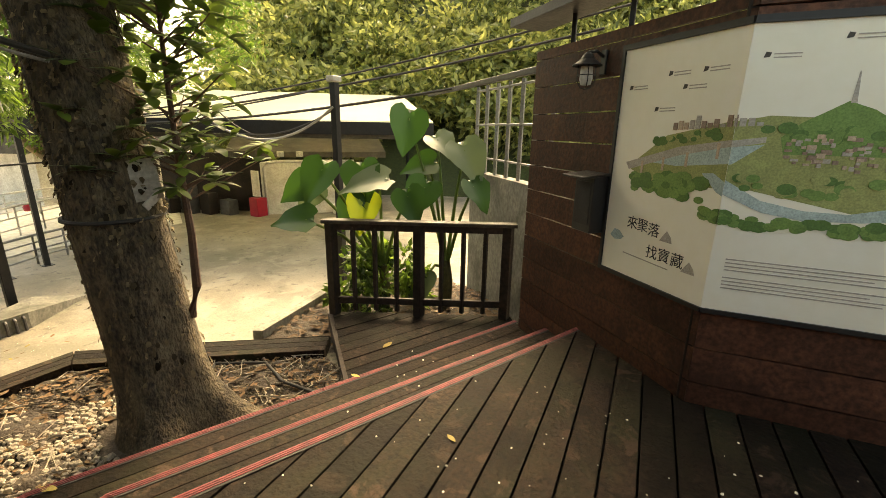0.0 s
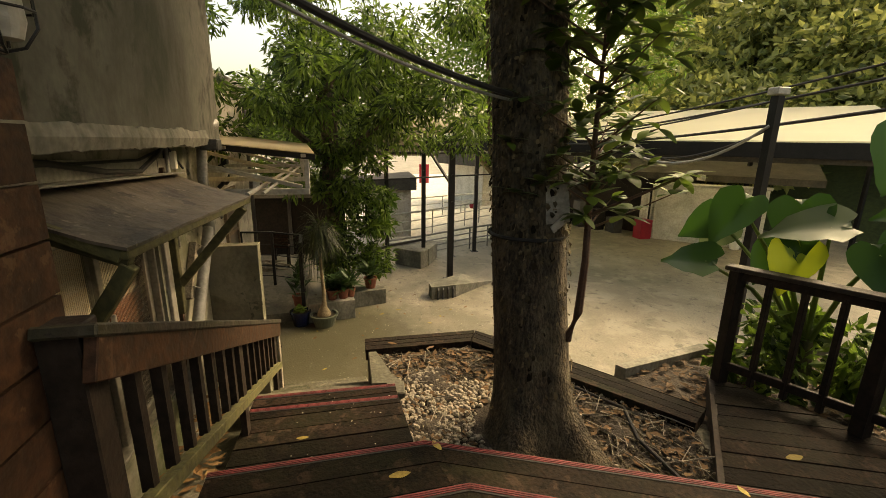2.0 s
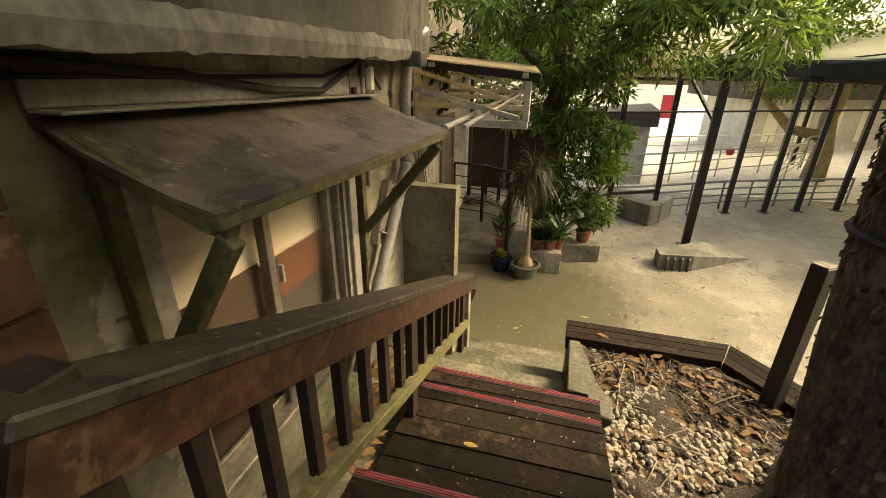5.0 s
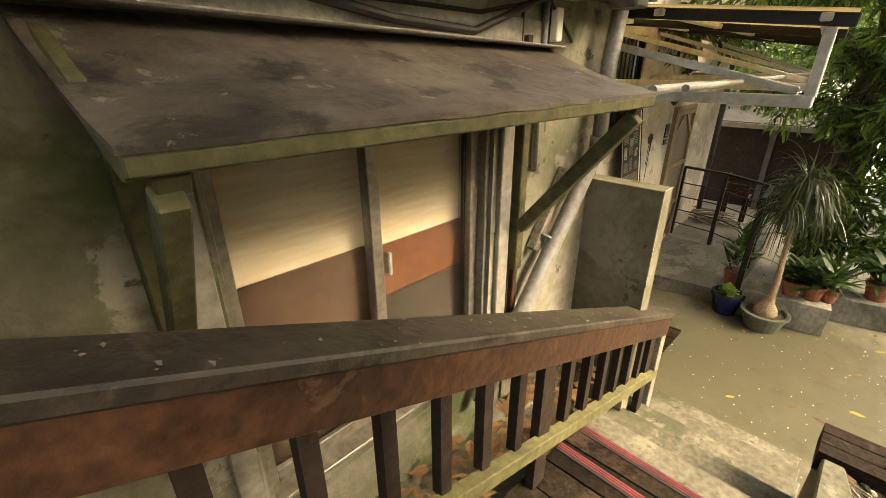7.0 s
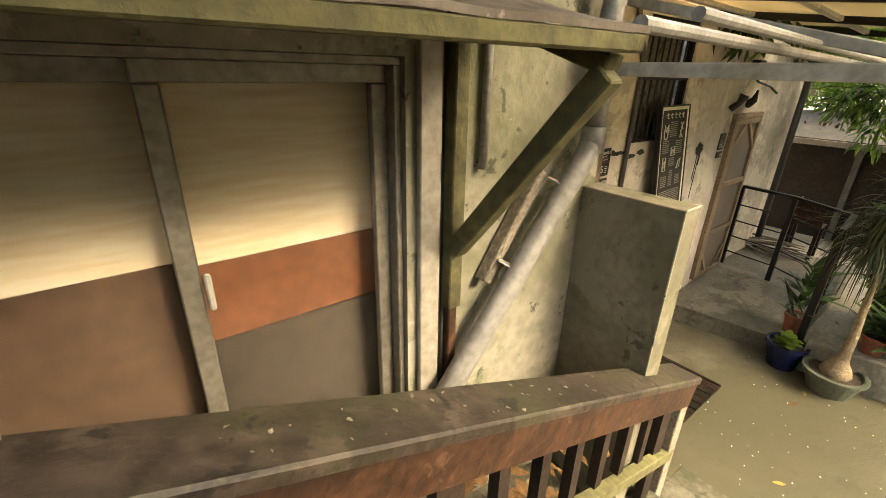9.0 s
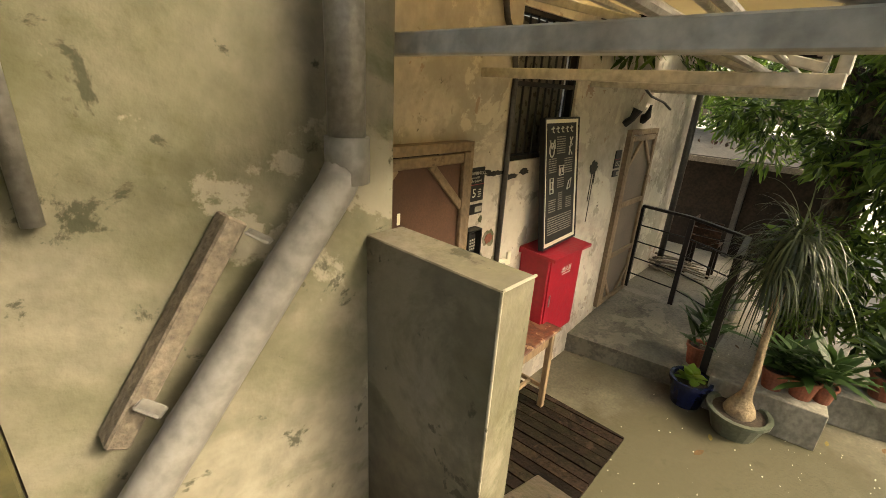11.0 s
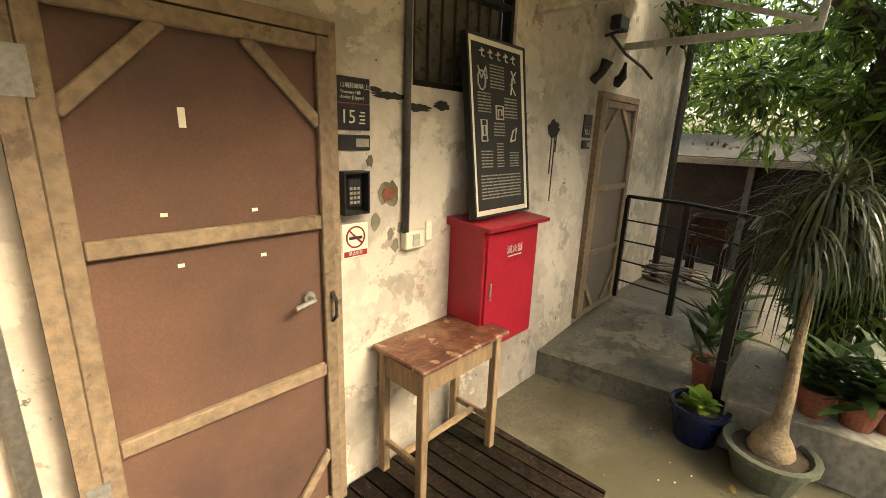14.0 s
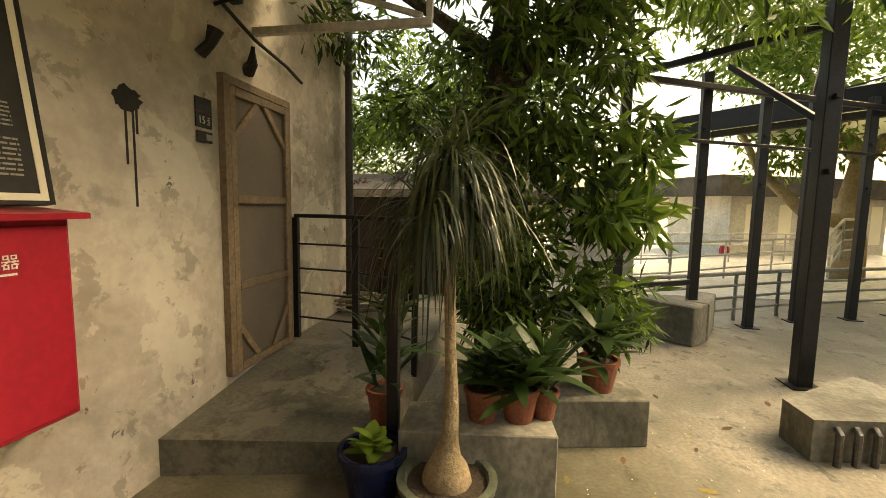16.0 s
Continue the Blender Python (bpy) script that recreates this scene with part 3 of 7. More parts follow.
def leaf_cloud(centres, count, size, aspect, seed, droop=0.3, squash=0.8, fold=0.18):
    """Many small leaves, each a folded lance of four triangles, scattered through clumps (x, y, z, radius)."""
    rng = np.random.default_rng(seed)
    c = np.array(centres, float)
    w = c[:, 3] ** 2
    pick = rng.choice(len(c), count, p=w / w.sum())
    d = rng.normal(size=(count, 3))
    d /= np.linalg.norm(d, axis=1)[:, None]
    r = rng.random(count) ** 0.45
    pos = c[pick, :3] + d * (r * c[pick, 3])[:, None] * np.array([1, 1, squash])
    ax = d * 0.8 + rng.normal(size=(count, 3)) * 0.7
    ax[:, 2] -= droop
    ax /= np.linalg.norm(ax, axis=1)[:, None]
    side = np.cross(ax, rng.normal(size=(count, 3)))
    side /= np.linalg.norm(side, axis=1)[:, None]
    up = np.cross(side, ax)
    L = (size * rng.uniform(0.6, 1.3, count))[:, None]
    W = L * aspect
    v = np.empty((count, 4, 3))
    v[:, 0] = pos
    v[:, 1] = pos + ax * L * 0.45 + side * W * 0.5 + up * W * fold
    v[:, 2] = pos + ax * L
    v[:, 3] = pos + ax * L * 0.45 - side * W * 0.5 + up * W * fold
    base = np.arange(count)[:, None] * 4
    faces = np.concatenate([base + np.array([0, 1, 2]), base + np.array([0, 2, 3])])
    return v.reshape(-1, 3).tolist(), [], faces.tolist()


def merge(a, b):
    n = len(a[0])
    return a[0] + b[0], [], a[1 + 1] + [[i + n for i in f] for f in b[2]]


# ---- ground ----
structure("ground", prism([(-90, -90), (90, -90), (90, 90), (-90, 90)], -0.4, 0.0), "concrete_ground", "damp stained concrete yard with moss, painted tree shade and fallen leaves", "ground")

DECK, TREAD_A, TREAD_B, LAND = 1.57, 1.395, 1.22, 1.045
TOP = [(-0.38, 3.76), (-1.47, 1.2), (-1.44, 0.02)]
MID = [(-0.69, 3.93), (-1.85, 1.34), (-1.80, 0.02)]
LOW = [(-1.08, 4.30), (-2.41, 1.22), (-2.38, 0.02)]
TREE = (-2.69, 2.05)

# soil bed round the big tree, behind a retaining wall
structure("retaining_wall", prism([(-4.20, 0.95), (-4.20, 2.0), (-3.45, 2.62), (-2.40, 3.42), (-2.0, 3.05), (-2.5, 1.2), (-3.42, 1.2), (-3.42, 0.95)], 0.0, 0.93), "damp_concrete", "grey concrete retaining wall round the tree bed", "wall")
def soil_sheet(poly, z, seed, step=0.07, rough=0.05):
    """Uneven earth inside a plan outline."""
    rng = random.Random(seed)
    bm = bmesh.new()
    xs = [p[0] for p in poly]
    nx = int((max(xs) - min(xs)) / step) + 1
    for i in range(nx):
        strip = clip_poly(poly, 1, 0, min(xs) + i * step, min(xs) + (i + 1) * step)
        if len(strip) < 3:
            continue
        ys = [p[1] for p in strip]
        for j in range(int((max(ys) - min(ys)) / step) + 1):
            q = clip_poly(strip, 0, 1, min(ys) + j * step, min(ys) + (j + 1) * step)
            if len(q) > 2:
                f = [bm.verts.new((p[0], p[1], z + rough * (noise.noise((p[0] * 3, p[1] * 3, seed)) + 0.5 * noise.noise((p[0] * 11, p[1] * 11, seed))))) for p in q]
                bm.faces.new(f)
    bmesh.ops.remove_doubles(bm, verts=bm.verts[:], dist=0.002)
    return bm
BED = [(-2.36, 1.17), (-3.22, 1.17), (-3.42, 1.2), (-3.99, 1.02), (-3.99, 1.98), (-3.35, 2.52), (-2.42, 3.22), (-1.72, 2.9)]
structure("soil_bed", soil_sheet(BED, 0.975, 3), "soil", "dark loose earth with bark and twigs in the tree bed", "soil")
structure("bed_kerb", prism([(-3.42, 0.95), (-3.99, 0.95), (-3.99, 1.03), (-3.55, 1.12), (-3.40, 1.22), (-3.23, 1.21), (-3.26, 1.10), (-3.42, 1.08)], 0.9, 1.03, bevel=0.008), "damp_concrete", "worn concrete kerb beside the steps", "kerb")

# capping boards of the bed
cap = root("bed_cap", (-4.1, 1.5, 0.93), "weathered brown timber boards capping the tree bed", "timber edging", kind="structure")
planks(cap, [(-4.24, 0.93), (-4.0, 0.93), (-4.0, 1.97), (-4.24, 2.08)], 0.935, 1.045, 90, 0.083, 0.007, "deck_wood")
planks(cap, [(-4.24, 2.09), (-4.0, 1.98), (-3.34, 2.5), (-2.43, 3.21), (-2.58, 3.44), (-3.5, 2.72)], 0.935, 1.042, 38, 0.09, 0.007, "deck_wood")

# ---- upper deck and steps ----
deck = root("deck", (0.8, 1.5, DECK), "wet dark brown timber deck of wide boards", "deck", kind="structure")
planks(deck, [(3.6, 0.0), (3.6, 4.2), (0.0, 4.2), (-0.38, 3.76), (-1.47, 1.2), (-1.44, 0.0)], DECK - 0.035, DECK, 94, 0.147, 0.011, "deck_wood", "plank", 0.097)
part("deck_frame", prism([(3.6, 0.0), (3.6, 4.2), (0.0, 4.2), (-0.34, 3.74), (-1.43, 1.2), (-1.40, 0.0)], DECK - 0.3, DECK - 0.04), "rubber", deck)
part("riser_board", prism([TOP[0], TOP[1], TOP[2], (-1.41, 0.02), (-1.44, 1.19), (-0.35, 3.74)], TREAD_A - 0.03, DECK - 0.036), "dark_wood", deck)

def tread(name, inner, outer, z):
    """One broad wooden step that bends in the middle: boards along its edge, a riser and two ribbed red strips."""
    st = root(name, (outer[1][0], outer[1][1], z), "dark wooden step with a ribbed red anti-slip strip", "step", "deck steps", "structure")
    for a in (0, 1):
        i0, i1, o0, o1 = inner[a], inner[a + 1], outer[a], outer[a + 1]
        n = 3
        for k in range(n):
            f0, f1 = k / n, (k + 0.96) / n
            q = [Vector(i0).lerp(Vector(o0), f0), Vector(i1).lerp(Vector(o1), f0), Vector(i1).lerp(Vector(o1), f1), Vector(i0).lerp(Vector(o0), f1)]
            part("plank", prism([tuple(v) for v in q], z - 0.035, z), "deck_wood", st)
    body = [*inner, *[(p[0] + 0.03, p[1]) for p in outer[::-1]]]
    part("riser_board", prism(body, z - 0.21, z - 0.037), "dark_wood", st)
    return st

def strip(parent, line, z):
    """A rubber nosing with red ribs along a step's edge."""
    for a in (0, 1):
        p, q = Vector(line[a]), Vector(line[a + 1])
        n = Vector((q - p).orthogonal()).normalized()
        if n.x < 0:
            n = -n
        for off, w, h, mat in ((0.028, 0.05, 0.004, "rubber"), (0.012, 0.008, 0.007, "red_strip"), (0.024, 0.008, 0.007, "red_strip"), (0.037, 0.006, 0.007, "red_strip")):
            c = n * off
            part("nosing" if mat == "rubber" else "red_rib", prism([tuple(v) for v in (p + c - n * w / 2, q + c - n * w / 2, q + c + n * w / 2, p + c + n * w / 2)], z + 0.0005, z + h), mat, parent)

strip(deck, TOP, DECK)
strip(tread("step", TOP, MID, TREAD_A), MID, TREAD_A)
strip(tread("step", MID, LOW, TREAD_B), LOW, TREAD_B)

landing = root("landing", (-2.9, 0.6, LAND), "dark wet timber landing with boards laid across", "landing", kind="structure")
planks(landing, [(-2.34, 0.02), (-2.34, 1.2), (-2.71, 1.18), (-3.26, 1.14), (-3.36, 1.14), (-3.38, 0.06)], LAND - 0.035, LAND, 91, 0.152, 0.01, "deck_wood")
part("landing_frame", prism([(-2.34, 0.02), (-2.34, 1.17), (-3.33, 1.12), (-3.35, 0.06)], 0.7, LAND - 0.037), "rubber", landing)
strip(landing, [(-3.36, 1.14), (-3.37, 0.6), (-3.38, 0.06)], LAND)
strip(landing, [(-3.19, 1.14), (-3.20, 0.6), (-3.21, 0.06)], LAND)

platform = root("side_platform", (-1.9, 3.9, LAND), "small greenish timber platform beside the steps", "platform", kind="structure")
PLAT = [(-1.80, 2.83), (-1.95, 2.98), (-2.97, 3.86), (-1.27, 4.74), (-1.0, 4.35)]
planks(platform, PLAT, LAND - 0.035, LAND, 66.6, 0.145, 0.009, "deck_wood")
part("platform_frame", prism([(-1.85, 2.86), (-1.93, 2.95), (-2.93, 3.83), (-1.27, 4.70), (-1.05, 4.33)], 0.1, LAND - 0.037), "rubber", platform)
part("edge_board", prism([(-1.80, 2.80), (-2.99, 3.84), (-2.96, 3.87), (-1.78, 2.83)], 0.8, LAND - 0.002), "dark_wood", platform)

# concrete steps down to the yard
for k in range(5):
    x = -3.37 - 0.33 * k
    structure("concrete_step", prism([(x - 0.33, 0.0), (x, 0.0), (x, 0.95), (x - 0.33, 0.95)], 0.0, LAND - 0.174 * (k + 1), bevel=0.006), "damp_concrete", "worn concrete step with moss", "step")
structure("stair_cheek", prism([(-3.37, -0.04), (-4.55, -0.04), (-4.55, 0.0), (-3.37, 0.0)], 0.0, [0.96, 0.42, 0.42, 0.96]), "damp_concrete", "concrete cheek wall beside the steps", "wall")

# ---- wooden shed wall with the map ----
def siding(name, p, q, z0, z1, step, label, mat="red_wood", thick=0.025):
    """A wall of horizontal boards with open joints from p to q in plan, facing the left of p to q."""
    p, q = Vector(p), Vector(q)
    d = (q - p).normalized()
    n = Vector((-d.y, d.x))
    w = root(name, (p.x, p.y, z0), label, "wall", kind="structure")
    z = z0
    rng = random.Random(int(p.x * 100) + 7)
    while z < z1 - 0.02:
        t = min(z + step - 0.009, z1)
        j = n * rng.uniform(0, 0.004)
        part("plank", prism([tuple(v) for v in (p + j, q + j, q + n * -thick, p + n * -thick)], z, t), mat, w)
        z += step
    return w, d, n

WE, WC = (-1.0, 4.21), (0.30, 3.10)
WR = (2.6, 3.35)
shed_a, da, na = siding("wall_shed_a", WC, WE, 1.108, 3.52, 0.098 * 2, "red-brown timber siding with narrow open joints")
shed_b, db, nb = siding("wall_shed_b", WR, WC, 1.5, 4.2, 0.098 * 2, "red-brown timber siding under the map board")
def along(p, q, s, off, z):
    p, q = Vector(p), Vector(q)
    d = (q - p).normalized()
    n = Vector((-d.y, d.x))
    v = p + d * s + n * off
    return Vector((v.x, v.y, z))
part("post", beam((WC[0], WC[1] + 0.06, 1.4), (WC[0], WC[1] + 0.06, 4.2), 0.08, 0.08), "dark_wood", shed_a)
part("post", beam((WE[0] + 0.07, WE[1] + 0.03, 1.0), (WE[0] + 0.07, WE[1] + 0.03, 3.52), 0.06, 0.06), "dark_wood", shed_a)
part("back_lining", prism([(WC[0] + 0.05, WC[1] + 0.2), (WR[0], WR[1] + 0.2), (WR[0], WR[1] + 0.25), (WC[0] + 0.05, WC[1] + 0.25)], 1.4, 4.2), "dark_wood", shed_b)
structure("shed_roof", prism([(-1.25, 4.25), (0.22, 2.98), (0.40, 3.15), (-1.05, 4.50)], 3.72, 3.78), "dark_steel", "dark sheet roof edge over the shed", "roof")
for s in (0.15, 0.8, 1.35):
    a = along(WC, WE, s, -0.06, 3.45)
    structure("roof_post", beam(a, (a.x, a.y, 3.73), 0.03, 0.03), "dark_steel", "thin dark roof post", "post")

# ---- house: lower wall with the sliding window, overhanging upper storey ----
HY, DY = -0.36, -1.28
WIN = (-3.13, -2.03, 1.30, 2.56)
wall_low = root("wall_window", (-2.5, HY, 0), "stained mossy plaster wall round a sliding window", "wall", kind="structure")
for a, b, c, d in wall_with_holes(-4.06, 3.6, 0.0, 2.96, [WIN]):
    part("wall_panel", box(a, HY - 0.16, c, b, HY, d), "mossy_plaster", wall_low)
part("return_wall", box(-4.06, DY - 0.2, 0, -3.9, HY - 0.161, 2.96), "plaster", wall_low)
structure("wall_upper", box(-4.05, -0.5, 2.955, -0.6, -0.17, 6.0), "streaked_concrete", "dark weathered concrete wall of the overhanging storey", "wall")
def crumbled(x0, x1, y, z0, z1, depth, seed, n=60):
    """A ledge whose lower edge has broken away unevenly."""
    bm = bmesh.new()
    rows = []
    for i in range(n + 1):
        x = x0 + (x1 - x0) * i / n
        w = noise.noise((x * 4, seed, 0)) * 0.02 + noise.noise((x * 17, seed, 3)) * 0.012
        rows.append([bm.verts.new(v) for v in ((x, y - depth, z0), (x, y + w * 0.4, z0 + w), (x, y + 0.012 + w * 0.5, (z0 + z1) / 2), (x, y, z1 + w), (x, y - depth, z1 + w))])
    for a, b in zip(rows, rows[1:]):
        for k in range(5):
            bm.faces.new((a[k], a[(k + 1) % 5], b[(k + 1) % 5], b[k]))
    bm.faces.new(rows[0][::-1])
    bm.faces.new(rows[-1])
    return bm
structure("wall_ledge", crumbled(-3.62, -0.6, -0.145, 2.935, 3.035, 0.2, 4, 120), "old_concrete", "crumbling mossy render ledge under the upper storey", "ledge")
wall_zone()
wall_door = root("wall_doors", (-7, DY, 0), "peeling pale plaster wall with stains and patches", "wall", kind="structure")
D1 = (-5.31, -4.41, 0.05, 2.16)
D2 = (-8.53, -7.76, 0.2, 2.17)
BARS = (-6.60, -5.80, 2.03, 2.95)
for a, b, c, d in wall_with_holes(-9.85, -4.06, -0.1, 3.9, [D1, D2, BARS]):
    part("wall_panel", box(a, DY - 0.16, c, b, DY, d), "plaster", wall_door)
structure("wall_end", box(-9.85, -6, -0.1, -9.7, DY - 0.165, 3.9), "plaster", "pale plaster end wall of the house", "wall")
structure("house_core", box(-9.65, -6, -0.1, 3.6, DY - 0.9, 2.9), "dark_wood", "dark rooms behind the windows", "room")
structure("roof_edge", box(-9.95, -1.6, 3.9, -4.06, -1.15, 4.0), "old_concrete", "grey concrete roof edge", "roof")
zone(0, 0)
# timber-clad wall beside the deck
wood_end, dw, nw = siding("wall_timber", (-1.51, 0.03), (3.6, 0.03), 1.51, 3.75, 0.1515, "warm brown timber siding with open joints", "brown_wood")
part("lining", box(-1.42, -0.16, 1.4, 3.6, -0.02, 3.66), "dark_wood", wood_end)

# unseen wall added behind the camera; it closes the place and blocks sky
structure("wall_behind", box(5.6, -2, 0, 5.8, 8, 3.2), "old_concrete", "unseen grey concrete wall added at the back of the deck", "wall")

# ---- sliding window ----
win = root("window_1", (-2.58, HY, 1.3), "aluminium sliding window with ribbed frosted glass", "window", kind="structure")
fx0, fx1, fz0, fz1 = -3.11, -2.05, 1.32, 2.54
for nm, b in (("window_frame", (fx0 - 0.02, HY - 0.12, fz1, fx1 + 0.02, HY - 0.02, fz1 + 0.02)), ("window_frame", (fx0 - 0.02, HY - 0.12, fz0 - 0.02, fx1 + 0.02, HY - 0.02, fz0)), ("window_frame", (fx0 - 0.02, HY - 0.12, fz0, fx0, HY - 0.02, fz1)), ("window_frame", (fx1, HY - 0.12, fz0, fx1 + 0.02, HY - 0.02, fz1))):
    part(nm, box(*b, 0.003), "aluminium", win)
for s0, s1, y in ((fx0, -2.55, -0.435), (-2.60, fx1, -0.465)):
    sash = part("sash", box(s0, y - 0.012, fz1 - 0.045, s1, y + 0.012, fz1, 0.003), "aluminium", win)
    part("stile", box(s0, y - 0.014, fz0, s0 + 0.045, y + 0.014, fz1 - 0.046, 0.003), "aluminium", sash)
    part("stile", box(s1 - 0.045, y - 0.014, fz0, s1, y + 0.014, fz1 - 0.046, 0.003), "aluminium", sash)
    part("rail", box(s0 + 0.046, y - 0.012, fz0, s1 - 0.046, y + 0.012, fz0 + 0.06, 0.003), "aluminium", sash)
    part("pane", box(s0 + 0.04, y - 0.003, fz0 + 0.05, s1 - 0.04, y + 0.003, fz1 - 0.04), "glass", sash)
part("latch", box(-2.615, -0.42, 1.99, -2.60, -0.395, 2.08, 0.004), "white_metal", win, "pale plastic latch")
structure("window_trim", beam((-3.20, HY + 0.012, 1.2), (-3.20, HY + 0.012, 2.62), 0.075, 0.024, up=(0, 1, 0)), "trim_paint", "pale grey window casing", "trim")
structure("window_trim", beam((-3.24, HY + 0.012, 2.66), (-1.9, HY + 0.012, 2.66), 0.024, 0.08), "trim_paint", "pale grey window casing", "trim")
structure("window_trim", beam((-1.98, HY + 0.012, 1.2), (-1.98, HY + 0.012, 2.62), 0.075, 0.024, up=(0, 1, 0)), "trim_paint", "pale grey window casing", "trim")
for o in list(bpy.data.objects):
    if o.name.split(".")[0] == "pane":
        o.visible_shadow = False
blind = material("blind_cloth", (0.82, 0.70, 0.53), (0.72, 0.61, 0.45), 1.2, 0.9, 0.1, stretch=(0.6, 1, 6))
thing("roller_blind", box(-3.10, -0.525, 1.34, -2.06, -0.515, 2.53), blind, "cream blind drawn behind the frosted window", "blind")
thing("orange_cloth", box(-3.095, -0.512, 1.845, -2.585, -0.505, 2.065), material("orange_cloth", (0.18, 0.07, 0.034), (0.14, 0.054, 0.027), 3, 0.9, 0.1), "orange cloth hung behind the frosted window", "cloth")
thing("brown_cloth", box(-2.58, -0.512, 1.345, -2.07, -0.505, 2.085), material("brown_cloth", (0.115, 0.07, 0.047), (0.085, 0.053, 0.037), 2, 0.9, 0.1), "dull brown cloth hung behind the frosted window", "cloth")
thing("grey_cloth", box(-3.095, -0.512, 1.345, -2.585, -0.505, 1.842), material("grey_cloth", (0.06, 0.048, 0.038), (0.045, 0.036, 0.029), 2, 0.9, 0.1), "grey-brown cloth below the orange one", "cloth")
structure("room_back", box(-3.3, -1.1, 1.0, -1.8, -0.6, 2.9), "dark_wood", "dark room behind the blind", "room")

# ---- awning over the window ----
aw = root("awning", (-2.7, HY, 2.6), "weathered brown sheet awning on mossy timber brackets", "awning")
bm = bmesh.new()
FL, FR, BL, BR = Vector((-1.84, 0.06, 2.612)), Vector((-3.31, 0.175, 2.612)), Vector((-1.80, -0.35, 2.80)), Vector((-3.43, -0.35, 2.765))
grid = []
for i in range(13):
    col = []
    for j in range(5):
        q = BL.lerp(BR, i / 12).lerp(FL.lerp(FR, i / 12), j / 4)
        q.z += 0.006 * noise.noise((i * 0.9, j * 0.8, 2)) - 0.02 * math.sin(math.pi * j / 4)
        col.append((bm.verts.new(q), bm.verts.new(q - Vector((0, 0, 0.012)))))
    grid.append(col)
for i in range(12):
    for j in range(4):
        bm.faces.new([grid[i][j][0], grid[i + 1][j][0], grid[i + 1][j + 1][0], grid[i][j + 1][0]])
        bm.faces.new([grid[i][j][1], grid[i][j + 1][1], grid[i + 1][j + 1][1], grid[i + 1][j][1]])
for line in ([g[0] for g in grid], [g[4] for g in grid], grid[0], grid[12]):
    for u, v in zip(line, line[1:]):
        bm.faces.new([u[0], v[0], v[1], u[1]])
part("sheet", bm, "awning_sheet", aw)
part("flashing", beam((-1.80, -0.30, 2.812), (-3.42, -0.30, 2.757), 0.11, 0.008), "flashing", aw, "pale rusty flashing strip")
part("flashing", beam((-1.80, -0.352, 2.862), (-3.43, -0.352, 2.807), 0.012, 0.09), "flashing", aw, "pale rusty flashing strip")
part("front_rail", beam((-1.845, 0.045, 2.583), (-3.30, 0.16, 2.583), 0.03, 0.032), "green_wood", aw)
part("end_rail", beam((-1.835, -0.34, 2.765), (-1.86, 0.03, 2.575), 0.03, 0.045), "green_wood", aw)
for x, yf in ((-1.90, 0.04), (-3.28, 0.13)):
    br = part("bracket", beam((x, HY + 0.03, 1.81), (x, HY + 0.03, 2.70), 0.05, 0.05), "green_wood", aw)
    part("brace", beam((x, HY + 0.05, 2.02), (x + 0.01, yf, 2.535), 0.045, 0.055), "green_wood", br)
    part("arm", beam((x, HY + 0.05, 2.69), (x, yf, 2.545), 0.05, 0.04), "green_wood", br)

# slab that screens the door
structure("screen_slab", box(-4.095, HY, 0.0, -3.978, 0.05, 2.112, 0.003), "shaded_mossy_cement", "mossy cement screen slab standing out from the wall, shade in its colour", "wall")
structure("slab_edge", tube([(-3.978, 0.05, 0.0), (-3.979, 0.051, 0.7), (-3.977, 0.049, 1.3), (-3.978, 0.05, 2.112)], 0.0035, 6), "mossy_plaster", "pale worn mortar bead on the slab corner", "edge")
structure("slab_edge", tube([(-3.978, 0.05, 2.112), (-4.03, 0.051, 2.113), (-4.095, 0.05, 2.112)], 0.0035, 6), "mossy_plaster", "pale worn mortar bead on the slab top", "edge")

# ---- railing beside the steps ----
def sloped_rail():
    r = root("stair_railing", (-2.9, 0.08, 1.0), "brown timber stair railing with a broad mossy handrail", "railing")
    z = lambda x: 2.505 + (x + 1.344) * 0.42
    y = lambda x: 0.19 + (x + 1.344) * 0.024
    X0, X1 = -1.345, -4.45
    part("handrail", beam((X0, y(X0) - 0.075, z(X0) + 0.012), (X1, y(X1) - 0.075, z(X1) + 0.012), 0.15, 0.036, 0.006), "rail_top", r, "dark mossy handrail board")
    part("upper_rail", beam((X0, y(X0) - 0.028, z(X0) - 0.068), (X1 + 0.02, y(X1) - 0.028, z(X1) - 0.068), 0.035, 0.12), "brown_wood", r)
    low = lambda x: z(x) - 0.62 + (x - X0) / (X1 - X0) * 0.18
    part("lower_rail", beam((X0, y(X0) - 0.04, low(X0)), (X1 + 0.04, y(X1) - 0.04, low(X1)), 0.05, 0.06), "green_wood", r, "green mossy lower rail")
    for k in range(15):
        x = -1.61 - 0.19 * k
        thick = k in (7, 14)
        w = 0.085 if thick else 0.042
        part("post" if thick else "baluster", box(x - w / 2, y(x) - 0.085, low(x) - (0.5 if thick else -0.025), x + w / 2, y(x) - 0.047, z(x) - 0.01), "dark_wood", r)
    part("end_post", box(X1 + 0.01, y(X1) - 0.1, 0.0, X1 + 0.09, y(X1) - 0.02, z(X1) - 0.02, 0.005), "grey_wood", r, "pale weathered end post")
    part("newel", box(-1.47, 0.03, 1.2, -1.37, 0.13, z(-1.3) - 0.01, 0.005), "dark_wood", r)
sloped_rail()

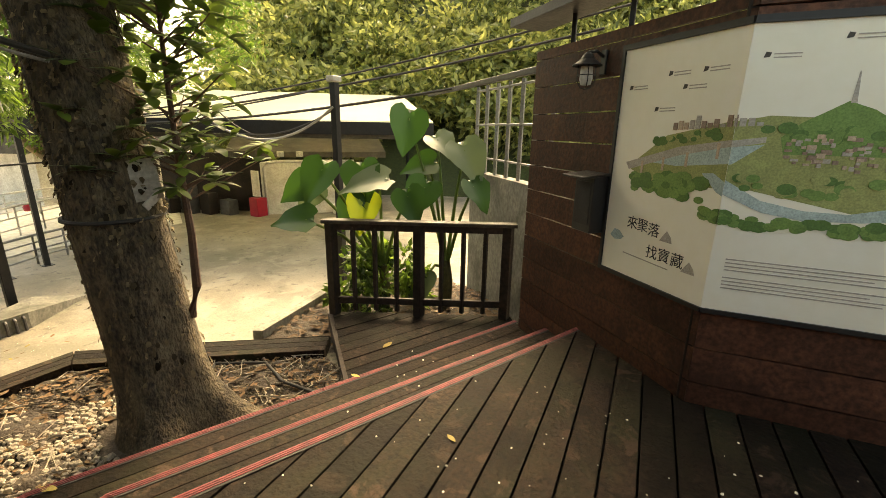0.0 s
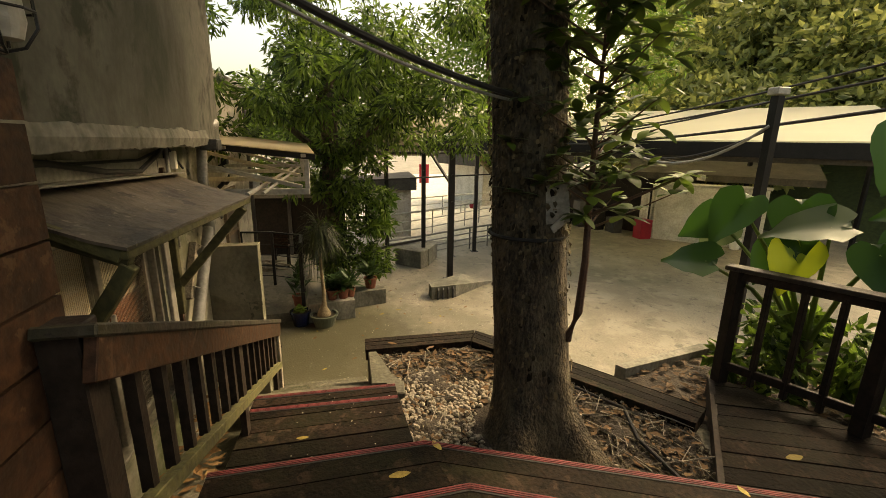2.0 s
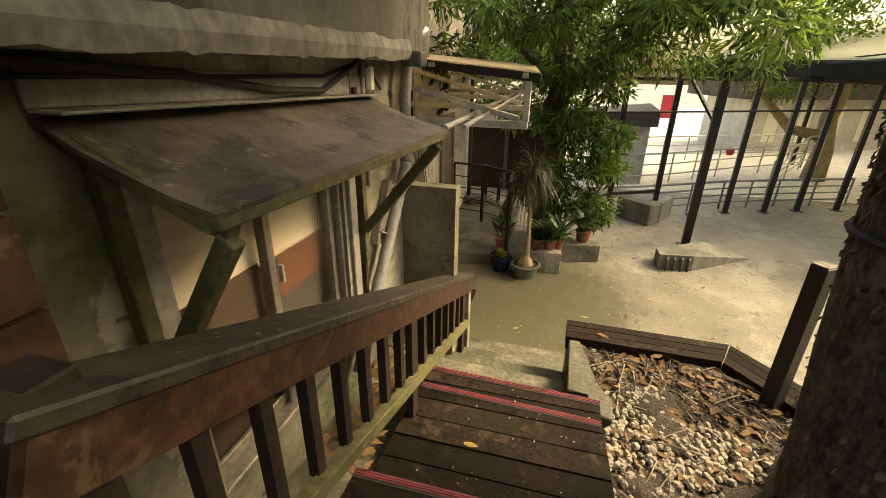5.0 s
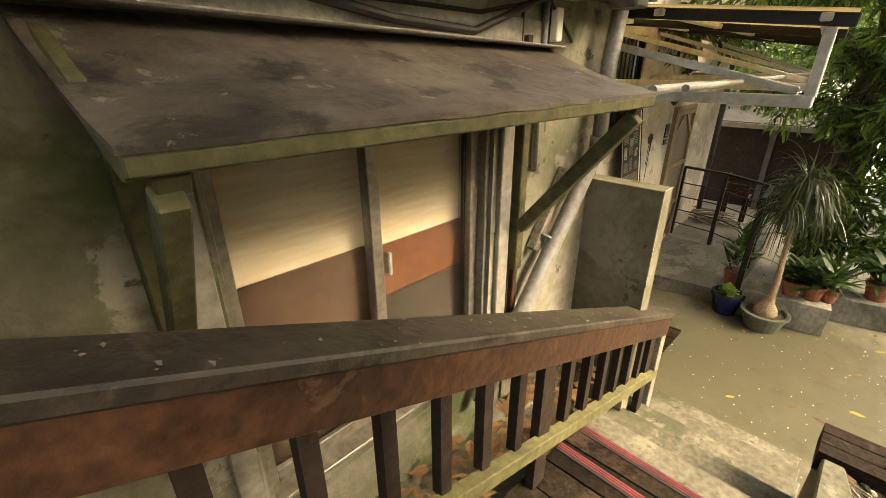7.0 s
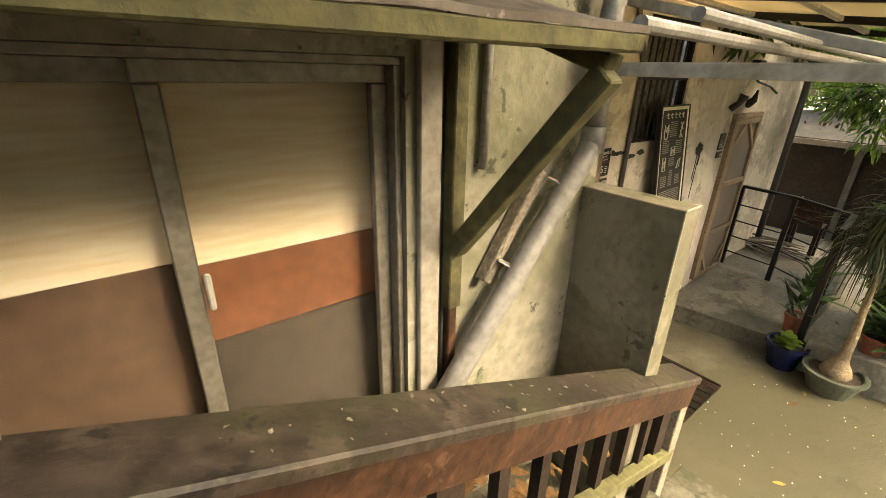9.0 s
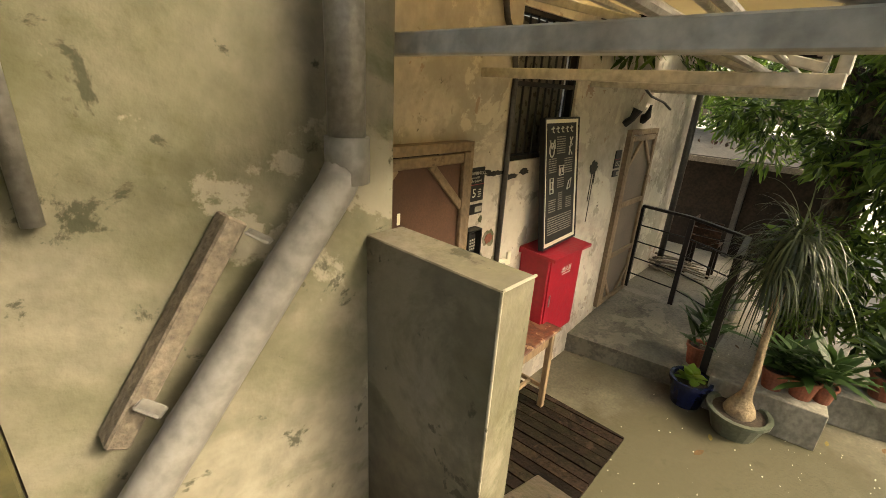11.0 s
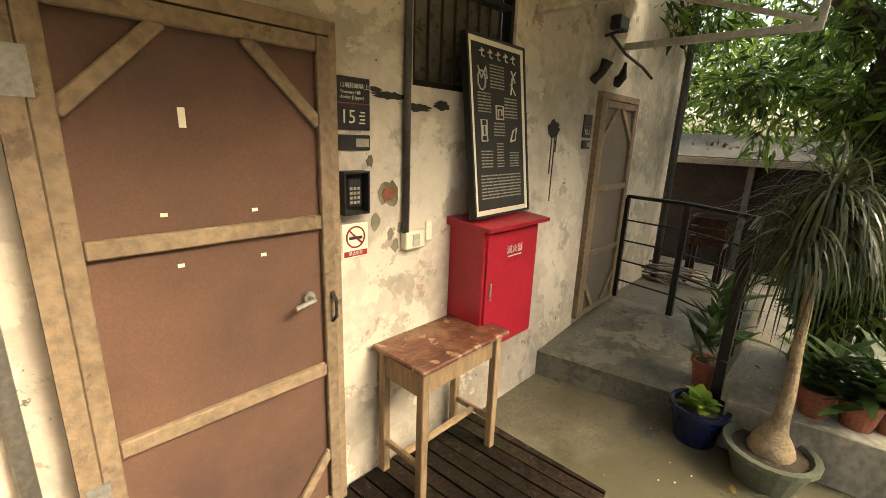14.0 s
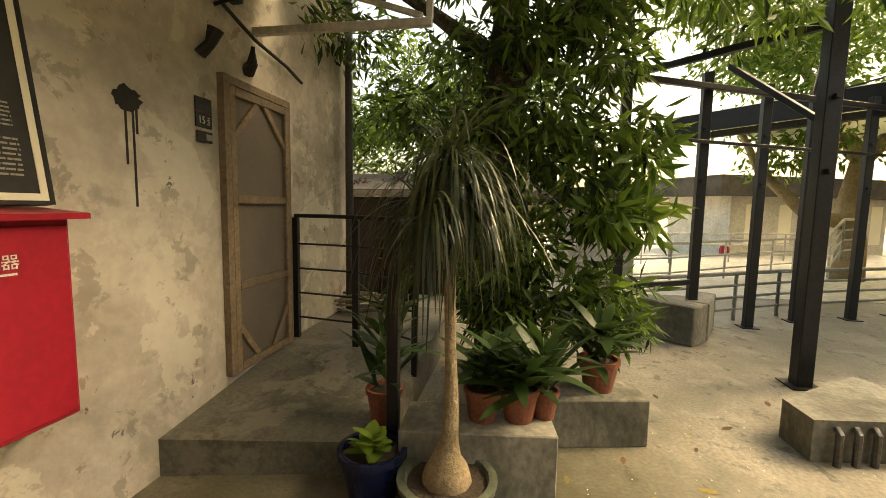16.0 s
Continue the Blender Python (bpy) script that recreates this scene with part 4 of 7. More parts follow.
def flat_rail():
    r = root("platform_railing", (-2.1, 4.25, LAND), "dark brown timber railing with a pale top board", "railing")
    a, b = Vector((-2.92, 3.84, 0)), Vector((-1.29, 4.67, 0))
    at = lambda f, z: (a.lerp(b, f).x, a.lerp(b, f).y, z)
    part("top_board", beam(at(-0.03, 2.04), at(1.03, 2.04), 0.12, 0.035), "rail_top", r)
    part("upper_rail", beam(at(0, 1.985), at(1, 1.985), 0.035, 0.07), "dark_wood", r)
    part("lower_rail", beam(at(0, 1.20), at(1, 1.20), 0.04, 0.07), "dark_wood", r)
    for f in (0.015, 0.5, 0.985):
        part("post", beam(at(f, LAND - 0.02), at(f, 2.02), 0.09, 0.09), "dark_wood", r)
    for f in (0.135, 0.255, 0.375, 0.625, 0.745, 0.865):
        part("baluster", beam(at(f, 1.09), at(f, 1.98), 0.04, 0.04), "dark_wood", r)
flat_rail()

# ---- doors ----
wall_zone()
def screen_door(name, x0, x1, z0, z1, y, mesh_mat, wood, label, bars, handle_side):
    d = root(name, ((x0 + x1) / 2, y, z0), label, "door", kind="structure")
    f = 0.055
    part("door_frame", box(x1 - 0.001, y - 0.1, z0, x1 + f - 0.001, y + 0.045, z1 + f), wood, d)
    part("door_frame", box(x0 - 0.03, y - 0.1, z0, x0, y + 0.035, z1 + f), wood, d)
    part("door_frame", box(x0, y - 0.1, z1 + 0.005, x1 - 0.002, y + 0.04, z1 + f), wood, d)
    leaf = part("screen", box(x0 + 0.03, y + 0.012, z0 + 0.03, x1 - 0.03, y + 0.018, z1 - 0.03), mesh_mat, d, "brown fly-screen mesh")
    for a, b in (((x0 + 0.03, z0), (x0 + 0.03, z1)), ((x1 - 0.03, z0), (x1 - 0.03, z1)), ((x0 + 0.06, z0 + 0.03), (x1 - 0.06, z0 + 0.03)), ((x0 + 0.06, z1 - 0.03), (x1 - 0.06, z1 - 0.03)), *[((x0 + 0.06, v), (x1 - 0.06, v)) for v in bars]):
        part("stile" if a[0] == b[0] else "crossbar", beam((a[0], y + 0.032, a[1]), (b[0], y + 0.032, b[1]), 0.055, 0.026, up=(0, 1, 0)), wood, leaf)
    s = 0.26
    for a, b in (((x0 + 0.05, z1 - 0.05 - s), (x0 + 0.05 + s, z1 - 0.05)), ((x1 - 0.05, z1 - 0.05 - s), (x1 - 0.05 - s, z1 - 0.05)), ((x0 + 0.05, z0 + 0.05 + s), (x0 + 0.05 + s * 0.8, z0 + 0.05)), ((x1 - 0.05, z0 + 0.05 + s), (x1 - 0.05 - s * 0.8, z0 + 0.05))):
        part("brace", beam((a[0], y + 0.030, a[1]), (b[0], y + 0.030, b[1]), 0.045, 0.020, up=(0, 1, 0)), wood, leaf)
    return d, leaf
d1, leaf1 = screen_door("door_1", -5.31, -4.455, 0.06, 2.14, DY + 0.04, "screen_brown", "door_wood", "closed brown screen door in a bare weathered wood frame", (1.455, 0.80), 0)
d2, leaf2 = screen_door("door_2", -8.50, -7.80, 0.27, 2.13, DY + 0.0, "screen_grey", "door_wood", "closed dark screen door in a weathered wood frame", (1.42, 0.85), 0)

# ---- terrace by the second door, boards by the first ----
zone(0, 0)
structure("door_terrace", prism([(-7.07, -1.145), (-7.32, -0.04), (-8.3, -0.04), (-9.7, -0.04), (-9.7, -1.145), (-8.3, -1.145)], 0.0, [0.20, 0.17, 0.30, 0.33, 0.33, 0.33]), "terrace_concrete", "raised concrete landing with a cracked edge", "step")
wall_zone()
pallet = root("duckboard", (-5.3, -0.8, 0), "worn dark slatted wooden duckboard on the yard", "duckboard")
planks(pallet, [(-4.2, DY + 0.02), (-4.2, -0.33), (-6.31, -0.33), (-6.31, DY + 0.02)], 0.02, 0.05, 93, 0.095, 0.012, "deck_wood", "slat")
part("bearer", box(-6.25, -0.45, -0.06, -4.25, -0.38, 0.019), "dark_wood", pallet)
part("bearer", box(-6.25, -1.2, -0.06, -4.25, -1.13, 0.019), "dark_wood", pallet)

# ---- school table ----
def table():
    t = root("side_table", (-5.85, -1.07, 0.05), "old school table with worn red-brown top and pale legs", "table")
    x0, x1, y0, y1 = -6.19, -5.54, -1.265, -0.90
    part("tabletop", box(x0, y0, 0.765, x1, y1, 0.79, 0.006), "table_top", t, "worn red-brown top with ring stains")
    for a, b in ((x0 + 0.05, y0 + 0.04), (x1 - 0.05, y0 + 0.04), (x0 + 0.05, y1 - 0.05), (x1 - 0.05, y1 - 0.05)):
        part("leg", box(a - 0.022, b - 0.022, 0.05, a + 0.022, b + 0.022, 0.764, 0.004), "pale_wood", t)
    part("apron", box(x0 + 0.073, y1 - 0.07, 0.63, x1 - 0.073, y1 - 0.052, 0.764), "pale_wood", t)
    part("apron", box(x0 + 0.073, y0 + 0.03, 0.63, x1 - 0.073, y0 + 0.05, 0.764), "pale_wood", t)
    for x in (x0 + 0.04, x1 - 0.058):
        part("apron", box(x, y0 + 0.063, 0.62, x + 0.018, y1 - 0.073, 0.764), "pale_wood", t)
        part("stretcher", box(x, y0 + 0.063, 0.22, x + 0.022, y1 - 0.073, 0.255, 0.003), "pale_wood", t)
    part("stretcher", box(x0 + 0.06, -1.09, 0.225, x1 - 0.06, -1.06, 0.25, 0.003), "pale_wood", t)
table()

# ---- extinguisher cabinet ----
def cabinet():
    c = root("extinguisher_cabinet", (-6.35, -1.1, 0.6), "red painted wall cabinet for a fire extinguisher", "cabinet")
    x0, x1, y1 = -6.62, -6.1, -1.04
    part("body", box(x0, DY, 0.61, x1, y1, 1.33, 0.004), "red_paint", c)
    dr = part("door", box(x0 + 0.015, y1, 0.63, x1 - 0.02, y1 + 0.012, 1.31, 0.003), "red_paint", c)
    part("handle", box(x1 - 0.065, y1 + 0.013, 0.93, x1 - 0.05, y1 + 0.022, 1.03, 0.003), "galvanised", dr, "small steel pull")
    part("top", prism([(x0 - 0.03, DY), (x1 + 0.03, DY), (x1 + 0.03, y1 + 0.06), (x0 - 0.03, y1 + 0.06)], 1.331, [1.375, 1.375, 1.352, 1.352]), "red_paint", c)
    return c, dr
cab, cab_door = cabinet()

# ---- framed board leaning on the wall ----
def notice_board():
    b = root("framed_board", (-6.36, -1.13, 1.37), "tall framed blackboard sign leaning on the cabinet", "sign")
    w, h = 0.56, 0.945
    m = pose(-6.375, -1.125, 1.378, 7.2, 0, 3)
    part("board", box(-w / 2, -0.02, 0, w / 2, 0.0, h, 0, None, m), "chalkboard", b)
    for q in ((-w / 2, -0.03, 0, -w / 2 + 0.014, 0.01, h), (w / 2 - 0.014, -0.03, 0, w / 2, 0.01, h), (-w / 2 + 0.0145, -0.03, 0, w / 2 - 0.0145, 0.01, 0.014), (-w / 2 + 0.0145, -0.03, h - 0.014, w / 2 - 0.0145, 0.01, h)):
        part("frame", box(*q, 0, None, m), "black_paint", b)
    for q in ((-w / 2 + 0.014, 0.0005, 0.014, -w / 2 + 0.04, 0.003, h - 0.014), (w / 2 - 0.04, 0.0005, 0.014, w / 2 - 0.014, 0.003, h - 0.014), (-w / 2 + 0.0405, 0.0005, 0.014, w / 2 - 0.0405, 0.003, 0.04), (-w / 2 + 0.0405, 0.0005, h - 0.04, w / 2 - 0.0405, 0.003, h - 0.014)):
        part("mount", box(*q, 0, None, m), "cream", b, "cream mount border")
    return b, m
board, board_pose = notice_board()
zone(0, 0)

# ---- steel frame over the yard ----
def steel_post(x, y, top, w=0.09, label="dark painted steel post on the yard"):
    p = root("steel_post", (x, y, 0), label, "post", "steel posts")
    part("shaft", box(x - w / 2, y - w / 2, 0, x + w / 2, y + w / 2, top, 0.006), "dark_steel", p)
    part("base_plate", box(x - w, y - w, 0, x + w, y + w, 0.012), "dark_steel", p)
    for z in (1.72, 2.28):
        part("bracket", box(x - w * 0.9, y - 0.02, z, x + w * 0.9, y + 0.02, z + 0.035), "dark_steel", p)
    return p
steel_post(-9.12, 2.97, 3.1, 0.12)
for x, y in ((-9.9, 1.66), (-10.45, 2.60), (-11.0, 3.46), (-11.45, 4.22), (-11.75, 5.06), (-12.1, 5.81), (-12.42, 6.69)):
    steel_post(x, y, 2.9, 0.095)
structure("steel_beam", beam((-9.4, 0.75, 2.72), (-12.85, 7.6, 2.72), 0.06, 0.06), "dark_steel", "dark steel tie beam", "beam")
structure("steel_beam", beam((-9.4, 0.75, 2.15), (-12.85, 7.6, 2.15), 0.035, 0.035), "dark_steel", "dark steel tie bar", "beam")
structure("steel_beam", beam((-9.12, 2.97, 2.86), (-10.9, 1.2, 2.86), 0.06, 0.06), "dark_steel", "dark steel tie beam", "beam")
structure("steel_beam", beam((-9.12, 2.97, 2.95), (-11.45, 4.22, 2.95), 0.06, 0.08), "dark_steel", "dark steel tie beam", "beam")
structure("steel_beam", beam((-9.14, 2.95, 2.12), (-10.0, 2.62, 2.82), 0.05, 0.05), "dark_steel", "dark steel brace", "beam")
structure("guard_bar", beam((-9.9, 1.66, 0.62), (-10.45, 2.60, 0.62), 0.05, 0.06), "dark_steel", "dark steel guard bar between the posts", "beam")
structure("guard_bar", beam((-9.0, 0.9, 0.62), (-9.9, 1.66, 0.62), 0.05, 0.06), "dark_steel", "dark steel guard bar between the posts", "beam")

# ---- big canopy ----
M["canopy_sheet"] = sheet_plastic("canopy_sheet", (0.72, 0.70, 0.56), (0.86, 0.84, 0.70))
def canopy():
    c = root("yard_canopy", (-9, 7, 0), "long low canopy with a pale sheet roof and dark fascia", "canopy")
    a, b = Vector((-14.0, 3.3, 0)), Vector((-5.6, 10.4, 0))
    d = (b - a).normalized()
    n = Vector((-d.y, d.x, 0))
    p = [a, b, b + n * 8, a + n * 8]
    part("roof_sheet", prism([(v.x, v.y) for v in p], 3.05, [3.10, 3.10, 4.25, 4.25]), "canopy_sheet", c)
    part("fascia", beam(a + Vector((0, 0, 2.92)) - n * 0.05, b + Vector((0, 0, 2.92)) - n * 0.05, 0.08, 0.30), "dark_steel", c)
    part("gutter", beam(a + Vector((0, 0, 2.72)) + n * 0.1, b + Vector((0, 0, 2.72)) + n * 0.1, 0.14, 0.1), "dark_roof", c)
    for f in (0.0, 0.25, 0.5, 0.75, 1.0):
        q = a.lerp(b, f) + n * 6
        part("post", beam((q.x, q.y, 0), (q.x, q.y, 3.8), 0.1, 0.1), "dark_steel", c)
canopy()
p = root("lamp_post", (-4.43, 5.65, 0), "dark steel post carrying cables and a small camera", "post")
part("shaft", box(-4.48, 5.60, 0, -4.38, 5.70, 3.55, 0.006), "dark_steel", p)
part("camera_box", box(-4.50, 5.56, 3.56, -4.36, 5.74, 3.64, 0.01), "white_metal", p, "white camera housing")

# ---- far buildings in the yard ----
fb = root("white_shed", (-11.8, 11.0, 0), "low white rendered shed with a dark roof", "shed")
part("wall", prism([(-12.3, 10.4), (-10.2, 12.6), (-10.6, 13.0), (-12.7, 10.8)], 0, 1.75), "white_paint", fb)
part("roof", prism([(-13.5, 10.0), (-9.5, 13.6), (-12, 16), (-16, 12.5)], 1.9, [2.1, 2.1, 3.0, 3.0]), "dark_roof", fb)
part("back_wall", prism([(-16, 9.2), (-12.75, 10.9), (-13, 11.3), (-16.2, 9.6)], 0, 2.0), "dark_wood", fb)
thing("red_bin", box(-12.5, 10.0, 0, -12.1, 10.4, 0.62, 0.01), "red_paint", "small red box standing on the yard", "box")
thing("notice_panel", box(-12.55, 10.2, 0.64, -12.2, 10.26, 1.5, 0.01), "white_paint", "white notice panel above a red box", "sign")

# ---- concrete benches ----
def concrete_bench(poly, h, label):
    thing("concrete_block", prism(poly, 0, h, bevel=0.012), "old_concrete", label, "concrete block")
bn = root("drain_block", (-8.0, 2.6, 0), "low concrete block with short pipe stubs", "concrete block")
part("block", prism([(-7.91, 2.33), (-7.98, 2.83), (-8.75, 3.85), (-8.85, 3.15), (-8.19, 2.32)], 0, [0.25, 0.25, 0.03, 0.2, 0.25]), "old_concrete", bn)
for k in range(4):
    x, y = -7.885 - k * 0.018, 2.45 + k * 0.105
    part("pipe", tube([(x, y, 0.0), (x, y, 0.19), (x - 0.03, y, 0.21)], 0.02), "rail_steel", bn)
concrete_bench([(-10.52, 1.9), (-9.98, 2.46), (-10.2, 2.68), (-10.74, 2.12)], 0.42, "square weathered concrete block by the steel posts")
concrete_bench([(-10.22, 2.70), (-10.9, 3.04), (-11.05, 2.8), (-10.4, 2.50)], 0.42, "weathered concrete trough side by the steel posts")

# ---- planters and terrace railing ----
thing("planter_kerb", prism([(-7.17, 0.10), (-7.27, 0.866), (-7.58, 0.83), (-7.5, 0.08)], 0, 0.33, bevel=0.006), "old_concrete", "low concrete planter carrying clay pots", "planter")
thing("planter_kerb", prism([(-7.73, 0.8), (-7.88, 1.45), (-8.2, 1.4), (-8.05, 0.75)], 0, 0.29, bevel=0.006), "old_concrete", "low concrete planter carrying clay pots", "planter")
zone(0.13, 0.11)
def terrace_rail():
    r = root("terrace_railing", (-8.5, -0.6, 0.28), "dark steel railing round the raised landing", "railing")
    pts = [(-8.58, DY + 0.05), (-8.50, -0.69), (-8.17, -0.14), (-7.49, -0.09)]
    for (x, y), w, b in zip(pts, (0.045, 0.05, 0.04, 0.06), (0.28, 0.28, 0.25, 0.16)):
        part("post", box(x - w / 2, y - w / 2, b, x + w / 2, y + w / 2, 1.31, 0.003), "dark_steel", r)
    for a, b in zip(pts, pts[1:]):
        part("handrail", beam((*a, 1.325), (*b, 1.325), 0.05, 0.03), "dark_steel", r)
        for z in (1.1, 0.9, 0.7, 0.5) if b[0] < -8 else ():
            part("bar", tube([(*a, z), (*b, z)], 0.008, 6), "dark_steel", r)
terrace_rail()

zone(0, 0)
def pot(name, x, y, z, r, h, mat, label, group=""):
    p = root(name, (x, y, z), label, "plant pot", group)
    part("body", lathe([(0, 0), (r * 0.72, 0), (r * 0.9, h * 0.6), (r, h), (r * 0.9, h), (r * 0.84, h * 0.85), (0, h * 0.84)], (x, y, z)), mat, p, smooth=False)
    part("rim", lathe([(r * 0.99, h * 0.84), (r * 1.06, h * 0.86), (r * 1.07, h * 1.0), (r * 0.97, h * 1.01)], (x, y, z)), mat, p)
    part("earth", lathe([(0, h * 0.9), (r * 0.9, h * 0.88)], (x, y, z)), "soil", p, "dark potting earth")
    return p
blue = pot("blue_pot", -7.15, -0.02, 0, 0.16, 0.25, "blue_glaze", "dark blue glazed pot on the yard")
palm_pot = pot("palm_pot", -7.07, 0.36, 0, 0.215, 0.2, "green_glaze", "wide grey-green glazed pot on the yard")
for x, y, r, h in ((-7.385, 0.49, 0.095, 0.17), (-7.42, 0.675, 0.10, 0.17), (-7.47, 0.805, 0.075, 0.15)):
    pot("clay_pot", x, y, 0.33, r, h, "terracotta", "small terracotta pot on the planter kerb", "clay pots")
pot("clay_pot", -8.0, 1.17, 0.29, 0.12, 0.2, "terracotta", "terracotta pot on the planter kerb", "clay pots")
pot("clay_pot", -7.52, -0.08, 0.19, 0.10, 0.2, "terracotta", "terracotta pot on the raised landing", "clay pots")

# ---- ponytail palm ----
def blade(base, direction, length, width, droop, rng, n=6):
    """A long strap leaf that bends down."""
    p, d = Vector(base), Vector(direction).normalized()
    s = d.cross(Vector((0, 0, 1)))
    s = (s if s.length > 0.05 else Vector((1, 0, 0))).normalized()
    pts = []
    for i in range(n + 1):
        f = i / n
        w = width * (1 - f) ** 0.6 * (0.5 + min(f * 4, 0.5))
        pts.append((p - s * w / 2, p + s * w / 2))
        d = (d + Vector((rng.uniform(-0.04, 0.04), rng.uniform(-0.04, 0.04), -droop / n))).normalized()
        p = p + d * length / n
    return pts
def ribbons(list_of_pts):
    v, f = [], []
    for pts in list_of_pts:
        b = len(v)
        for a, c in pts:
            v += [tuple(a), tuple(c)]
        for i in range(len(pts) - 1):
            f.append([b + 2 * i, b + 2 * i + 1, b + 2 * i + 3, b + 2 * i + 2])
    return v, [], f
def ponytail(x, y, z):
    rng = random.Random(5)
    p = root("ponytail_palm", (x, y, z), "ponytail palm with a swollen base and drooping strap leaves", "palm")
    part("trunk", tube([(x, y, z - 0.04), (x, y, z + 0.02), (x, y, z + 0.07), (x + 0.005, y, z + 0.13), (x + 0.01, y + 0.01, z + 0.2), (x - 0.005, y + 0.015, z + 0.4), (x - 0.03, y, z + 0.62), (x - 0.05, y - 0.01, z + 0.9), (x - 0.06, y - 0.02, z + 1.42)], [0.10, 0.115, 0.10, 0.065, 0.043, 0.031, 0.026, 0.026, 0.022], 12), "bark_pale", p, smooth=True)
    out = []
    # heads of arching straps at the tip and on two short side shoots
    for hx, hy, hz, count in ((-0.06, -0.02, 1.42, 230), (-0.12, 0.06, 1.26, 150), (0.02, -0.09, 1.2, 150)):
        part("shoot", tube([(x - 0.05, y - 0.01, z + 0.95), (x + hx, y + hy, z + hz)], [0.02, 0.016], 8), "bark_pale", p, smooth=True)
        for k in range(count):
            a = rng.uniform(0, 2 * math.pi)
            e = rng.uniform(-0.1, 1.45)
            out.append(blade((x + hx, y + hy, z + hz + rng.uniform(-0.05, 0.06)), (math.cos(a) * math.cos(e), math.sin(a) * math.cos(e), math.sin(e)), rng.uniform(0.25, 0.7), 0.015, rng.uniform(1.2, 6.0), rng, 9))
    part("foliage", ribbons(out), "palm_leaf", p)
ponytail(-7.07, 0.36, 0.17)

# ---- broadleaf tufts ----
def oval_leaf(base, direction, length, width, rng, droop=0.6):
    p, d = Vector(base), Vector(direction).normalized()
    s = d.cross(Vector((0, 0, 1))).normalized() if abs(d.z) < 0.98 else Vector((1, 0, 0))
    pts = []
    for i in range(6):
        f = i / 5
        w = width * math.sin(math.pi * min(max(f, 0.06), 0.97)) ** 0.8
        pts.append((p - s * w / 2, p + s * w / 2))
        d = (d + Vector((0, 0, -droop / 5))).normalized()
        p = p + d * length / 5
    return pts
def tuft(name, x, y, z, count, length, width, seed, mat, label, spread=1.0, height=0.1):
    rng = random.Random(seed)
    out = []
    for k in range(count):
        a, e = rng.uniform(0, 6.283), rng.uniform(0.2, 1.4)
        h = rng.uniform(0, height)
        out.append(oval_leaf((x + rng.uniform(-0.04, 0.04), y + rng.uniform(-0.04, 0.04), z + h), (math.cos(a) * spread, math.sin(a) * spread, math.sin(e) * 1.3), length * rng.uniform(0.6, 1.2), width * rng.uniform(0.7, 1.2), rng))
    ob = root(name, (x, y, z), label, "plant")
    for pts in out:
        part("leaf", ribbons([pts]), mat, ob, smooth=True)
    return ob
tuft("pothos", -7.15, -0.02, 0.23, 30, 0.14, 0.07, 1, "bright_leaf", "bright green leafy plant in the blue pot", 1.0, 0.04)
tuft("potted_plant", -7.385, 0.49, 0.47, 46, 0.26, 0.06, 2, "pot_leaf", "dark green leafy plant in a clay pot", 1, 0.2)
tuft("potted_plant", -7.42, 0.675, 0.46, 34, 0.36, 0.07, 3, "pot_leaf", "dark green leafy plant in a clay pot", 1, 0.15)
tuft("potted_plant", -7.47, 0.805, 0.45, 40, 0.36, 0.05, 4, "pot_leaf", "narrow-leaved green plant in a clay pot", 0.8, 0.2)
tuft("potted_plant", -8.0, 1.17, 0.46, 50, 0.34, 0.07, 6, "pot_leaf", "arching green plant in a clay pot", 1, 0.2)
tuft("potted_plant", -7.52, -0.08, 0.35, 60, 0.32, 0.05, 7, "pot_leaf", "bushy green plant in a clay pot", 0.7, 0.55)

zone(0, 0)
